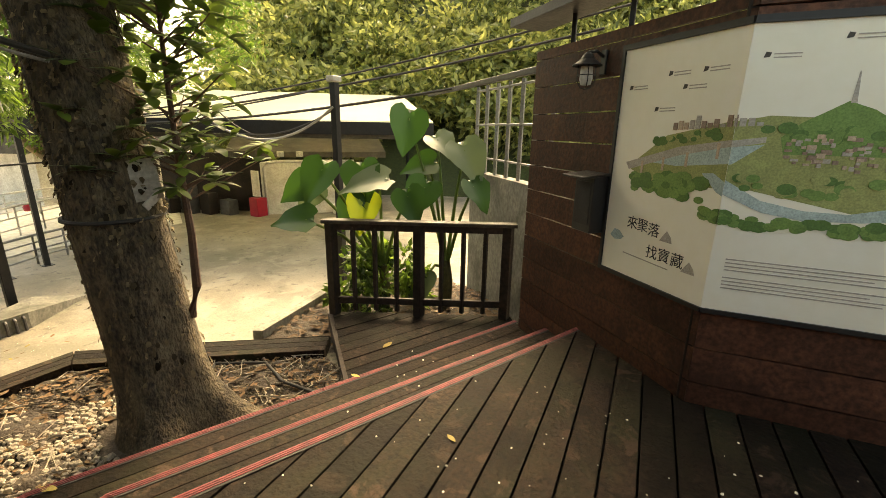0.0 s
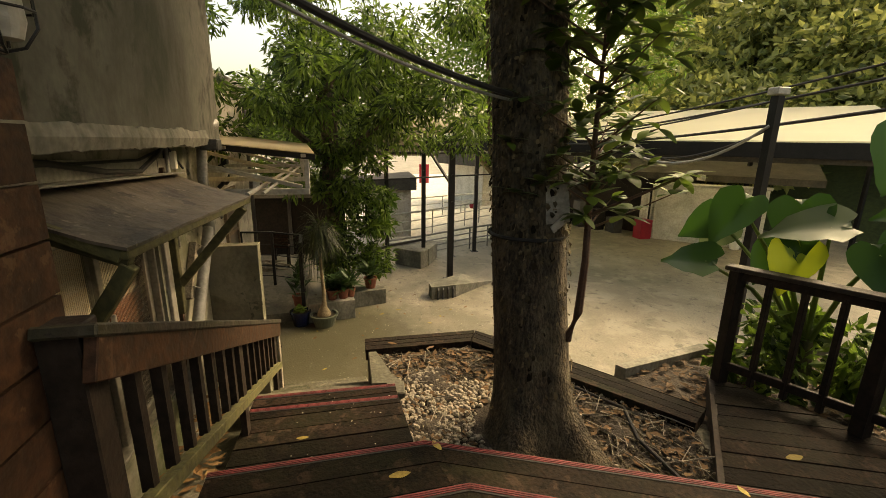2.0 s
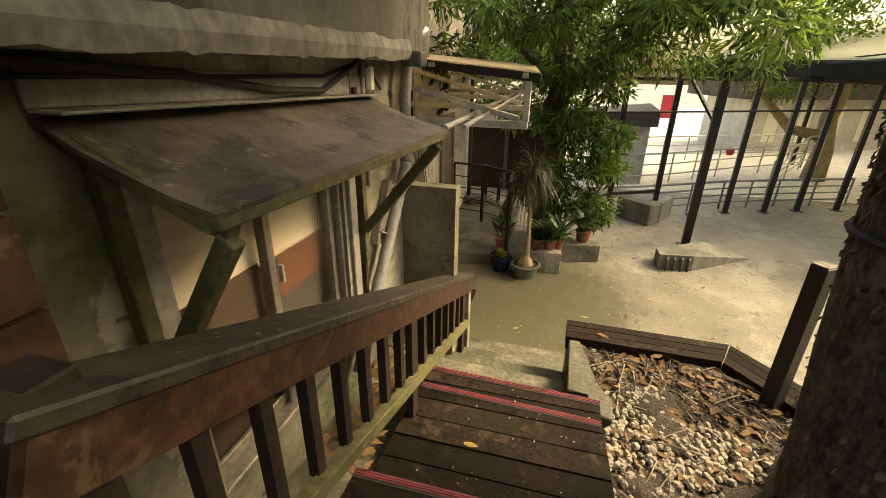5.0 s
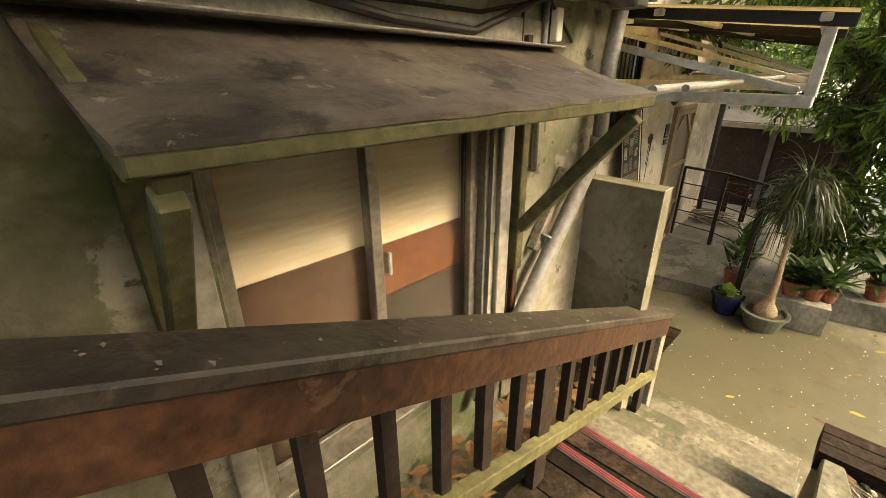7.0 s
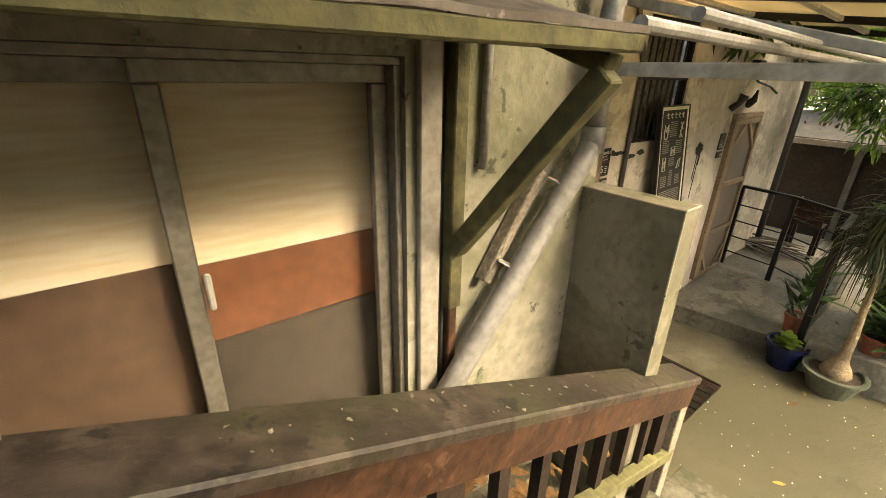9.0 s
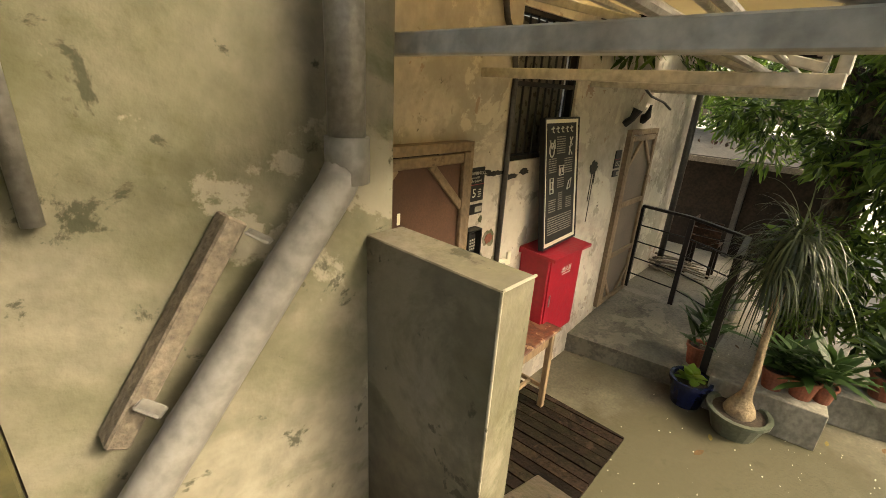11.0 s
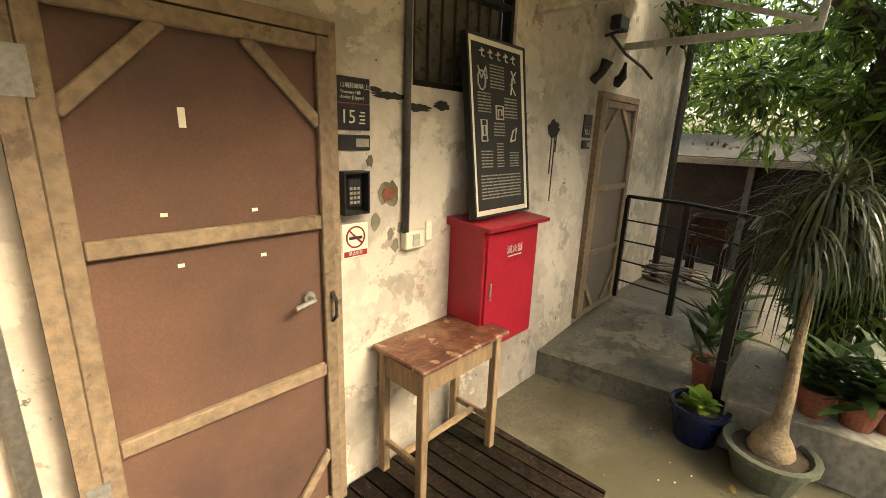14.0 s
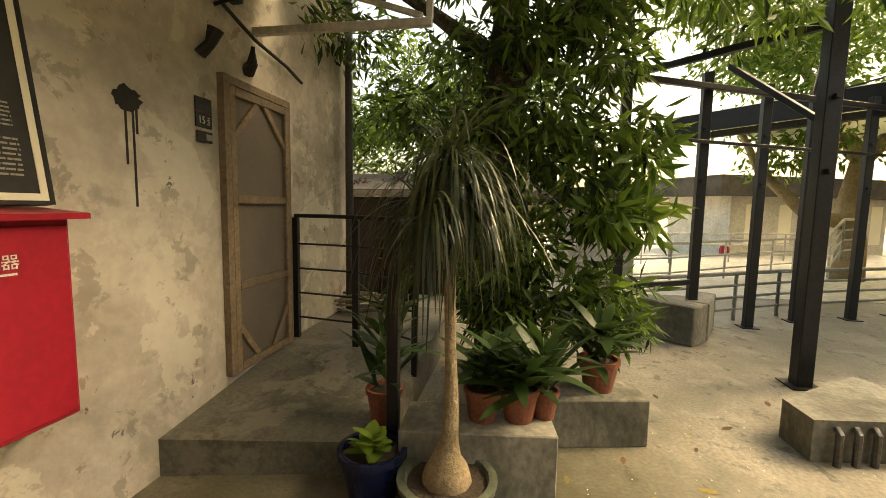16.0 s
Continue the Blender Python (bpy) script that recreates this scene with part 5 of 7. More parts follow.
# ---- big tree by the steps ----
M["flake_bark"] = leaf_material("flake_bark", (0.02, 0.016, 0.011), (0.24, 0.19, 0.12), 0.1, 0.9)
M["sapling_leaf"] = leaf_material("sapling_leaf", (0.02, 0.045, 0.01), (0.13, 0.2, 0.035), 0.3, 0.45)
def big_tree():
    t = root("big_tree", (TREE[0], TREE[1], 0.95), "large tree with rough lichen-spotted bark and flared roots", "tree")
    x, y = TREE
    rng = random.Random(11)
    bm = bmesh.new()
    rings, sides = [], 28
    prof = [(0.9, 0.40), (1.0, 0.345), (1.1, 0.31), (1.25, 0.28), (1.5, 0.258), (1.9, 0.245), (2.4, 0.237), (2.9, 0.232), (3.4, 0.228), (4.0, 0.225), (4.8, 0.2), (6.0, 0.16)]
    for z, r in prof:
        f = (z - 0.9)
        cx, cy = x - 0.05 * f, y + 0.02 - 0.06 * f
        ring = []
        for k in range(sides):
            a = 2 * math.pi * k / sides
            flare = max(0, 1 - f / 0.55) ** 2 * 0.38 * max(0, math.sin(a * 2.5 + 0.2)) ** 3
            w = noise.noise((math.cos(a) * 1.6, math.sin(a) * 1.6, z * 1.2)) * 0.028 + noise.noise((math.cos(a) * 6, math.sin(a) * 6, z * 5)) * 0.012
            ring.append(bm.verts.new((cx + (r + flare + w) * math.cos(a), cy + (r + flare + w) * math.sin(a), z)))
        rings.append(ring)
    for a, b in zip(rings, rings[1:]):
        for k in range(sides):
            bm.faces.new((a[k], a[(k + 1) % sides], b[(k + 1) % sides], b[k]))
    part("trunk", bm, "bark", t, smooth=True)
    fl = []
    rb = random.Random(12)
    for k in range(3200):
        z = 1.15 + 4.0 * rb.random() ** 0.8
        if z < 2.3 and rb.random() < 0.72:
            continue
        a = rb.uniform(0, 6.283)
        f = z - 0.9
        r = float(np.interp(z, [q[0] for q in prof], [q[1] for q in prof])) + 0.008
        c = Vector((x - 0.05 * f + r * math.cos(a), y + 0.02 - 0.06 * f + r * math.sin(a), z))
        n, tn = Vector((math.cos(a), math.sin(a), 0)), Vector((-math.sin(a), math.cos(a), 0))
        s, h = rb.uniform(0.005, 0.016), rb.uniform(0.008, 0.026)
        o = n * rb.uniform(0.006, 0.022)
        fl.append([(c - tn * s * 0.6 - Vector((0, 0, h)) + o, c + tn * s * 0.7 - Vector((0, 0, h * 0.8)) + o * rb.random()), (c - tn * s + o * 0.3, c + tn * s + o), (c - tn * s * 0.5 + Vector((0, 0, h)) - o * 0.2, c + tn * s * 0.6 + Vector((0, 0, h * 0.9)))])
    part("flaky_bark", ribbons(fl), "flake_bark", t, "loose peeling bark flakes")["kind"] = "stuff"
    shoot = [(-2.65, 2.13, 1.72), (-2.56, 2.2, 1.74), (-2.49, 2.22, 1.95), (-2.45, 2.21, 2.3), (-2.47, 2.21, 2.7), (-2.51, 2.23, 3.1), (-2.53, 2.25, 3.6), (-2.51, 2.25, 4.2)]
    sh = part("sapling", tube(shoot, [0.04, 0.034, 0.027, 0.022, 0.018, 0.015, 0.011, 0.005], 8), "twig", t, "thin reddish shoot growing beside the trunk")
    out = []
    for k in range(230):
        z = 2.4 + 1.9 * rng.random() ** 0.8
        bx, by = float(np.interp(z, [q[2] for q in shoot], [q[0] for q in shoot])), float(np.interp(z, [q[2] for q in shoot], [q[1] for q in shoot]))
        a = rng.uniform(0, 6.283)
        l = rng.uniform(0.12, 0.5)
        tip = Vector((bx + math.cos(a) * l, by + math.sin(a) * l, z + l * 0.55))
        part("twig", tube([(bx, by, z), tip], [0.008, 0.003], 5), "twig", sh) if k % 3 == 0 else None
        for j in range(6):
            b = rng.uniform(0, 6.283)
            out.append(oval_leaf(tip, (math.cos(b), math.sin(b), rng.uniform(-0.3, 0.9)), rng.uniform(0.09, 0.17), rng.uniform(0.045, 0.075), rng, 0.6))
    part("leaves", ribbons(out), "sapling_leaf", sh, "glossy oval leaves", smooth=True)
    lim = [[(x - 0.15, y - 0.28, 4.0), (x - 0.8, y + 0.5, 5.0), (x - 1.6, y + 1.0, 5.8)], [(x - 0.18, y - 0.33, 4.6), (x + 0.9, y + 0.8, 5.6), (x + 1.4, y + 1.6, 6.3)], [(x - 0.22, y - 0.4, 5.4), (x - 0.4, y - 0.9, 6.4)]]
    for l in lim:
        part("limb", tube(l, [0.1, 0.07, 0.03][:len(l)], 8), "bark", t)
    # unseen crown, spread wide and dense overhead to shade the deck
    cl = [(x + rng.uniform(-2.2, 3.6), y + rng.uniform(-2.8, 2.4), rng.uniform(5.5, 7.6), rng.uniform(0.6, 1.0)) for k in range(64)]
    part("crown", leaf_cloud(cl, 34000, 0.19, 0.42, 21), "tree_leaf", t)
big_tree()

zone(0.0, 0.12)
# ---- tree by the planters ----
def dark_tree():
    x, y = -9.0, 0.35
    t = root("leafy_tree", (x, y, 0), "dense dark green tree with long drooping leaves", "tree")
    part("trunk", tube([(x, y, -0.02), (x + 0.03, y, 0.6), (x - 0.02, y + 0.05, 1.4), (x - 0.05, y, 2.2), (x + 0.02, y + 0.05, 2.9), (x, y + 0.1, 3.6), (x + 0.1, y, 4.6)], [0.2, 0.16, 0.15, 0.16, 0.15, 0.11, 0.05], 12), "bark", t, smooth=True)
    rng = random.Random(31)
    limbs = [[(x - 0.05, y, 2.3), (x + 0.3, y + 0.6, 3.0), (x + 0.7, y + 1.3, 3.5)], [(x, y, 2.6), (x - 0.3, y - 0.7, 3.2), (x - 0.4, y - 1.3, 3.6)], [(x, y, 2.9), (x + 1.0, y - 0.1, 3.6), (x + 1.8, y + 0.3, 4.0)], [(x, y, 3.2), (x - 0.8, y + 0.4, 4.0)]]
    for l in limbs:
        part("limb", tube(l, [0.09, 0.06, 0.03][:len(l)], 8), "bark", t)
    cl = []
    for k in range(84):
        a, r = rng.uniform(0, 6.283), rng.uniform(0.5, 2.6)
        cl.append((x + 0.5 + math.cos(a) * r, y + 0.6 + math.sin(a) * r, rng.uniform(2.95, 5.8), rng.uniform(0.28, 0.5)))
    for k in range(44):
        cl.append((x + 0.25 + rng.uniform(-0.4, 0.35), y + 0.3 + rng.uniform(-0.55, 0.65), rng.uniform(0.45, 3.0), rng.uniform(0.2, 0.36)))
    for k in range(8):
        cl.append((x - 0.8 + rng.uniform(-0.6, 0.4), y - 0.5 + rng.uniform(-0.8, 0.5), rng.uniform(1.9, 3.4), rng.uniform(0.25, 0.42)))
    part("crown", leaf_cloud(cl, 30000, 0.165, 0.25, 33, droop=0.7), "tree_leaf", t)
    cl2 = [(x + 0.55 + rng.uniform(-0.15, 0.15), y + 0.95 + rng.uniform(-0.25, 0.25), rng.uniform(1.1, 2.0), 0.16) for k in range(7)]
    part("new_growth", leaf_cloud(cl2, 260, 0.2, 0.27, 35, droop=0.4), "bright_leaf", t, "bright fresh leaves")
dark_tree()

zone(0, 0)
# ---- hill and far trees ----
def hill():
    rng = random.Random(77)
    cl = []
    for k in range(520):
        a = rng.uniform(-0.45, 0.98)
        r = rng.uniform(17, 34)
        x, y = -3 - math.sin(a) * r, 3 + math.cos(a) * r
        top = 1 + max(0, (r - 14)) * 1.0 * (0.25 + 0.75 * math.cos(min(max(a - 0.2, 0), 1.57)))
        cl.append((x, y, rng.uniform(0.4, 1) * top + 0.5, rng.uniform(1.0, 2.2)))
    thing("hillside_trees", leaf_cloud(cl, 150000, 0.40, 0.5, 78), "sunlit_hill_leaf", "sunlit yellow-green woods rising behind the yard", "trees", kind="stuff")
    g = bmesh.new()
    pts = [(-3 - math.sin(a) * r, 3 + math.cos(a) * r, h) for a in [i * 0.12 - 0.6 for i in range(14)] for r, h in ((16, 0.0), (36, 18 * (0.2 + 0.8 * math.cos(min(max(a - 0.2, 0), 1.57)))))]
    v = [g.verts.new(q) for q in pts]
    for i in range(13):
        g.faces.new((v[2 * i], v[2 * i + 1], v[2 * i + 3], v[2 * i + 2]))
    structure("hillside", g, "moss", "dark wooded slope behind the yard", "hill")
hill()

# ---- elephant-ear plants behind the platform railing ----
HEART = ((-0.34, 0.24), (-0.24, 0.40), (-0.08, 0.50), (0.12, 0.50), (0.34, 0.43), (0.58, 0.30), (0.80, 0.15), (1.0, 0.012))
def heart_leaf(c, normal, tip, size, mat, parent, rng):
    """A big heart-shaped leaf, folded along its midrib, with ribs and a wavy rim."""
    n, t = Vector(normal).normalized(), Vector(tip)
    t = (t - n * t.dot(n)).normalized()
    s = n.cross(t)
    bm = bmesh.new()
    rows = []
    bend = rng.uniform(0.1, 0.3)
    for i, (u, w) in enumerate(HEART):
        row = []
        for k in (-1, -0.66, -0.33, 0, 0.33, 0.66, 1):
            notch = -0.0 if i else (0.22 * (1 - abs(k)) ** 1.5)
            wave = 0.035 * math.sin(i * 2.4 + (3 if k < 0 else 0)) * abs(k) ** 2
            q = Vector(c) + (t * (u + notch) + s * (w * k) + n * (0.12 * abs(k) * w * 2 + wave - bend * u * abs(u) + (0.012 if (i % 2) else -0.012) * abs(k))) * size
            row.append(bm.verts.new(q))
        rows.append(row)
    for a, b in zip(rows, rows[1:]):
        for k in range(6):
            bm.faces.new((a[k], a[k + 1], b[k + 1], b[k]))
    return part("leaf", bm, mat, parent, smooth=True)
def taro(x, y, z, leaves, seed):
    rng = random.Random(seed)
    p = root("elephant_ear", (x, y, z), "elephant-ear plant with huge ribbed heart-shaped leaves", "plant", "elephant ears")
    part("stem", tube([(x, y, z - 0.1), (x + 0.03, y, z + 0.3), (x, y, z + 0.55)], [0.07, 0.06, 0.045], 10), "green_wood", p)
    for lx, ly, lz, size, mat, tx, ty, tz, up in leaves:
        tip = Vector((lx, ly, lz))
        st = part("stalk", tube([(x, y, z + 0.45), Vector((x, y, z + 0.45)).lerp(tip, 0.55) + Vector((0, 0, 0.10)), tip], [0.024, 0.018, 0.010], 7), "stalk_green", p)
        heart_leaf(tip, (0.5 + rng.uniform(-0.2, 0.2), -0.75 + rng.uniform(-0.2, 0.2), up), (tx, ty, tz), size, mat, p, rng)
M["stalk_green"] = leaf_material("stalk_green", (0.1, 0.16, 0.04), (0.16, 0.22, 0.06))
M["lime_leaf"] = leaf_material("lime_leaf", (0.3, 0.38, 0.03), (0.36, 0.42, 0.05), 0.4, 0.4)
taro(-2.75, 4.5, 0.9, [(-3.12, 4.0, 2.52, 0.40, "taro_leaf", -0.3, -0.1, -1, 0.5), (-2.86, 4.3, 2.50, 0.42, "taro_leaf", 0.2, 0, -1, 0.6), (-3.28, 3.95, 2.38, 0.34, "taro_leaf", -1, 0, -0.8, 0.3),
                       (-2.60, 4.28, 2.42, 0.44, "pale_leaf", -0.8, -0.5, -0.5, 1.2), (-2.74, 4.2, 2.2, 0.36, "lime_leaf", 0, -0.3, -1, 0.5), (-3.1, 3.72, 2.05, 0.36, "taro_leaf", -1, -0.4, -0.3, 1.2), (-3.28, 4.05, 2.3, 0.3, "pale_leaf", -0.6, -0.3, -0.9, 0.3), (-2.95, 4.25, 2.15, 0.32, "taro_leaf", -0.4, 0, -1, 0.4), (-2.4, 4.5, 2.25, 0.36, "taro_leaf", 0.4, 0, -1, 0.5)], 1)
taro(-2.2, 5.0, 0.9, [(-2.72, 5.0, 3.05, 0.46, "taro_leaf", -0.15, -0.2, -1, 0.4), (-2.42, 5.15, 2.82, 0.36, "pale_leaf", 0.5, 0, -0.7, 1.0), (-2.05, 5.1, 2.72, 0.46, "pale_leaf", 0.7, -0.4, -0.6, 0.9), (-2.35, 4.75, 2.32, 0.40, "taro_leaf", -0.3, -0.4, -1, 0.6), (-2.5, 5.1, 2.55, 0.36, "taro_leaf", -0.8, 0, -0.6, 0.8), (-1.85, 4.95, 2.35, 0.34, "taro_leaf", 0.8, -0.3, -0.6, 0.8), (-2.3, 4.7, 1.3, 0.26, "pale_leaf", 0.3, -0.6, -0.5, 0.8)], 2)
rg = random.Random(44)
thing("undergrowth", leaf_cloud([(-2.9 + rg.uniform(-0.35, 0.6), 4.5 + rg.uniform(-0.3, 0.5), rg.uniform(0.95, 1.6), 0.16) for k in range(18)], 1300, 0.13, 0.45, 45), "tree_leaf", "leafy green undergrowth below the large leaves", "plants", kind="stuff")
structure("side_bed", soil_sheet([(-2.45, 3.35), (-3.45, 3.3), (-3.6, 4.4), (-3.2, 6.0), (-1.2, 5.4), (-1.2, 4.75), (-2.95, 3.9)], 0.86, 9), "soil", "dark earth bed behind the railing", "soil")
structure("side_bed_wall", prism([(-3.45, 3.25), (-3.68, 4.4), (-3.3, 6.05), (-3.2, 6.0), (-3.57, 4.4), (-3.36, 3.3)], 0, 0.95), "old_concrete", "low concrete wall of the side bed", "wall")

# concrete wall and metal fence behind the bed
structure("wall_concrete", prism([(-1.06, 4.72), (-2.35, 5.9), (-2.25, 6.0), (-0.95, 4.85)], 0, 2.42), "old_concrete", "streaked grey concrete wall behind the plants", "wall")
def mesh_fence():
    f = root("metal_fence", (-1.7, 5.3, 2.42), "grey steel fence on top of the concrete wall", "fence")
    a, b = Vector((-1.0, 4.78, 0)), Vector((-2.3, 5.95, 0))
    for k in range(7):
        q = a.lerp(b, k / 6)
        part("picket", box(q.x - 0.018, q.y - 0.018, 2.42, q.x + 0.018, q.y + 0.018, 3.45), "galvanised", f)
    for z in (2.6, 3.0, 3.4):
        part("bar", tube([(a.x, a.y, z), (b.x, b.y, z)], 0.014, 6), "galvanised", f)
    part("top_rail", beam((a.x + 0.05, a.y - 0.05, 3.5), (-3.9, 7.4, 3.5), 0.05, 0.06), "dark_steel", f)
mesh_fence()


# ---- lettering ----
def lettering(parent, words, m, size, mat, name="lettering", align="CENTER", depth=0.0006):
    """Words in the built-in font, flat on the surface whose pose is m (x to the right, y up, z outward)."""
    c = bpy.data.curves.new(name, "FONT")
    c.body, c.size, c.align_x, c.align_y, c.extrude, c.resolution_u = words, size, align, "CENTER", depth, 2
    o = bpy.data.objects.new(name, c)
    scene.collection.objects.link(o)
    me = bpy.data.meshes.new_from_object(o.evaluated_get(bpy.context.evaluated_depsgraph_get()))
    bpy.data.objects.remove(o)
    me.transform(ZONE @ m)
    me.materials.clear()
    me.materials.append(M[mat])
    ob = new(name, me)
    ob.parent = parent
    ob.matrix_parent_inverse = base_of(parent).inverted()
    return ob
def on_wall(x, y, z):
    """A pose on a wall that faces +y: text reads towards -x."""
    return Matrix(((-1, 0, 0, x), (0, 0, 1, y), (0, 1, 0, z), (0, 0, 0, 1)))
def sheet_bars(parent, m, x0, y0, x1, y1, rows, mat, seed, h=0.4, name="text_line"):
    """Unreadable small print as broken bars, one object a line."""
    rng = random.Random(seed)
    step = (y1 - y0) / rows
    for k in range(rows):
        bm = bmesh.new()
        x = x0
        while x < x1:
            w = min(rng.uniform(0.4, 1.6) * step * 2, x1 - x)
            box(x, y0 + k * step, 0.0006, x + w * 0.86, y0 + (k + h) * step, 0.0016, 0, bm, m)
            x += w
        part(name, bm, mat, parent)

# ---- map board ----
PAINT = {k: material(k, v, tuple(c * 0.75 for c in v), 14, 0.65, 0.03) for k, v in {
    "map_green": (0.17, 0.29, 0.075), "map_dark_green": (0.10, 0.20, 0.05), "map_olive": (0.34, 0.36, 0.13), "map_water": (0.42, 0.52, 0.48),
    "map_town": (0.32, 0.22, 0.16), "map_grey": (0.45, 0.40, 0.33), "map_pink": (0.55, 0.4, 0.28), "map_ink": (0.07, 0.06, 0.05)}.items()}
def map_board():
    left, bend, right = Vector((-0.245, 3.565)), Vector((0.30, 3.10)), Vector((2.2, 3.31))
    la = (bend - left).length
    b = root("map_board", (0.3, 3.0, 2.1), "large cream illustrated area map on a bent panel", "map")
    def pose_of(p, q, u0):
        d = (q - p).normalized()
        n = Vector((d.y, -d.x))
        o = p - d * u0 + n * 0.022
        return Matrix(((d.x, 0, n.x, o.x), (d.y, 0, n.y, o.y), (0, 1, 0, 0), (0, 0, 0, 1)))
    ma, mb = pose_of(left, bend, 0), pose_of(bend, right, la)
    def put(name, poly, z0, z1, mat, par, label=""):
        for m, lo, hi in ((ma, -1, la + 0.009), (mb, la - 0.009, 9)):
            q = clip_poly(poly, 1, 0, lo, hi)
            if len(q) > 2:
                bm = prism(q, z0, z1)
                bm.transform(m)
                part(name, bm, mat, par, label)
    ub, ut, ue = 2.115, 3.385, 2.55
    put("panel", [(0, ub), (ue, ub), (ue, ut), (0, ut)], -0.015, 0.0, "cream", b)
    for q in ([(-0.02, ub - 0.022), (ue, ub - 0.022), (ue, ub), (-0.02, ub)], [(-0.02, ut), (ue, ut), (ue, ut + 0.03), (-0.02, ut + 0.03)], [(-0.02, ub), (0.0, ub), (0.0, ut), (-0.02, ut)]):
        put("frame", q, -0.018, 0.012, "black_paint", b, "black frame strip")
    def rough_edge(poly, seed, amp=0.014, n=5):
        rng, out = random.Random(seed), []
        for i in range(len(poly)):
            p, q = Vector(poly[i]), Vector(poly[(i + 1) % len(poly)])
            for k in range(n):
                v = p.lerp(q, k / n)
                out.append((v.x + rng.uniform(-amp, amp) * 0.5, v.y + rng.uniform(-amp, amp)))
        return out
    # convex pieces, each layer a little prouder than the last
    z = 0.0008
    def piece(name, poly, mat, lift, seed=0, amp=0.0):
        put(name, poly, 0.0003, z * (lift + 1), PAINT[mat], b)
    piece("wash", [(0.12, 2.75), (0.37, 2.93), (0.83, 3.02), (1.35, 3.0), (1.9, 2.98), (1.9, 2.6), (1.2, 2.62), (0.8, 2.7), (0.3, 2.68)], "map_olive", 0)
    piece("water", [(0.20, 2.79), (0.5, 2.86), (0.83, 2.90), (0.72, 2.81), (0.45, 2.78)], "map_water", 1)
    piece("bridge", [(0.105, 2.775), (0.454, 2.876), (0.83, 2.932), (0.83, 2.908), (0.462, 2.834), (0.131, 2.737)], "map_grey", 2)
    for u, v in ((0.22, 2.72), (0.36, 2.75), (0.50, 2.78), (0.66, 2.83)):
        piece("pier", [(u, v), (u + 0.014, v), (u + 0.014, v + 0.07), (u, v + 0.07)], "map_pink", 3)
    piece("hill", [(0.88, 2.93), (0.94, 2.99), (1.007, 3.031), (1.081, 3.077), (1.17, 3.044), (1.253, 2.99), (1.4, 2.95), (1.6, 2.9), (1.6, 2.86), (0.9, 2.86)], "map_green", 1)
    piece("river", [(0.604, 2.758), (0.694, 2.679), (0.866, 2.603), (1.02, 2.58), (1.02, 2.623), (0.856, 2.655), (0.664, 2.764)], "map_water", 2)
    piece("river", [(1.02, 2.58), (1.218, 2.589), (1.6, 2.64), (1.9, 2.7), (1.9, 2.74), (1.328, 2.662), (1.172, 2.621), (1.02, 2.623)], "map_water", 2)
    piece("mast", [(1.085, 3.07), (1.090, 3.19), (1.094, 3.19), (1.105, 3.07)], "map_grey", 2)
    rng = random.Random(8)
    def blobs(count, u0, u1, low, high, r, mats, lift, name):
        for k in range(count):
            u = rng.uniform(u0, u1)
            v = rng.uniform(low(u), high(u))
            rr = rng.uniform(*r)
            n = 9
            piece(name, [(u + rr * 1.2 * math.cos(6.283 * i / n), v + rr * math.sin(6.283 * i / n) * 0.8) for i in range(n)], rng.choice(mats), lift + rng.uniform(0, 1.5))
    blobs(46, 0.17, 0.62, lambda u: 2.64 - 0.03 * u, lambda u: 2.70 + 0.06 * u, (0.022, 0.045), ("map_green", "map_green", "map_dark_green"), 3, "bush")
    blobs(80, 0.64, 1.9, lambda u: 2.53 + 0.04 * max(0, u - 1.2) + 0.1 * max(0, 0.85 - u), lambda u: 2.57 + 0.06 * max(0, u - 1.2) + 0.1 * max(0, 0.85 - u), (0.02, 0.036), ("map_green", "map_dark_green"), 3, "bush")
    blobs(60, 0.75, 1.9, lambda u: 2.69, lambda u: 2.76, (0.018, 0.034), ("map_green", "map_dark_green", "map_olive"), 3, "bush")
    blobs(24, 0.3, 0.85, lambda u: 2.90 + 0.1 * (u - 0.4), lambda u: 2.93 + 0.1 * (u - 0.4), (0.014, 0.03), ("map_dark_green", "map_olive"), 3, "bush")
    blobs(26, 0.86, 1.35, lambda u: 2.92, lambda u: 2.98, (0.02, 0.035), ("map_green", "map_dark_green"), 3, "bush")
    for k in range(150):
        u = rng.uniform(0.9, 1.85)
        v = rng.uniform(2.79, 2.935)
        w, hh = rng.uniform(0.012, 0.034), rng.uniform(0.008, 0.02)
        piece("house", [(u, v), (u + w, v), (u + w, v + hh), (u, v + hh)], rng.choice(("map_town", "map_town", "map_grey", "map_pink")), 5 + rng.uniform(0, 2))
    for k in range(14):
        u = 0.40 + k * 0.032
        hh = rng.uniform(0.02, 0.065)
        piece("building", [(u, 2.955 + 0.06 * (u - 0.4)), (u + 0.024, 2.955 + 0.06 * (u - 0.4)), (u + 0.024, 2.96 + hh), (u, 2.96 + hh)], rng.choice(("map_grey", "map_pink", "map_town")), 5)
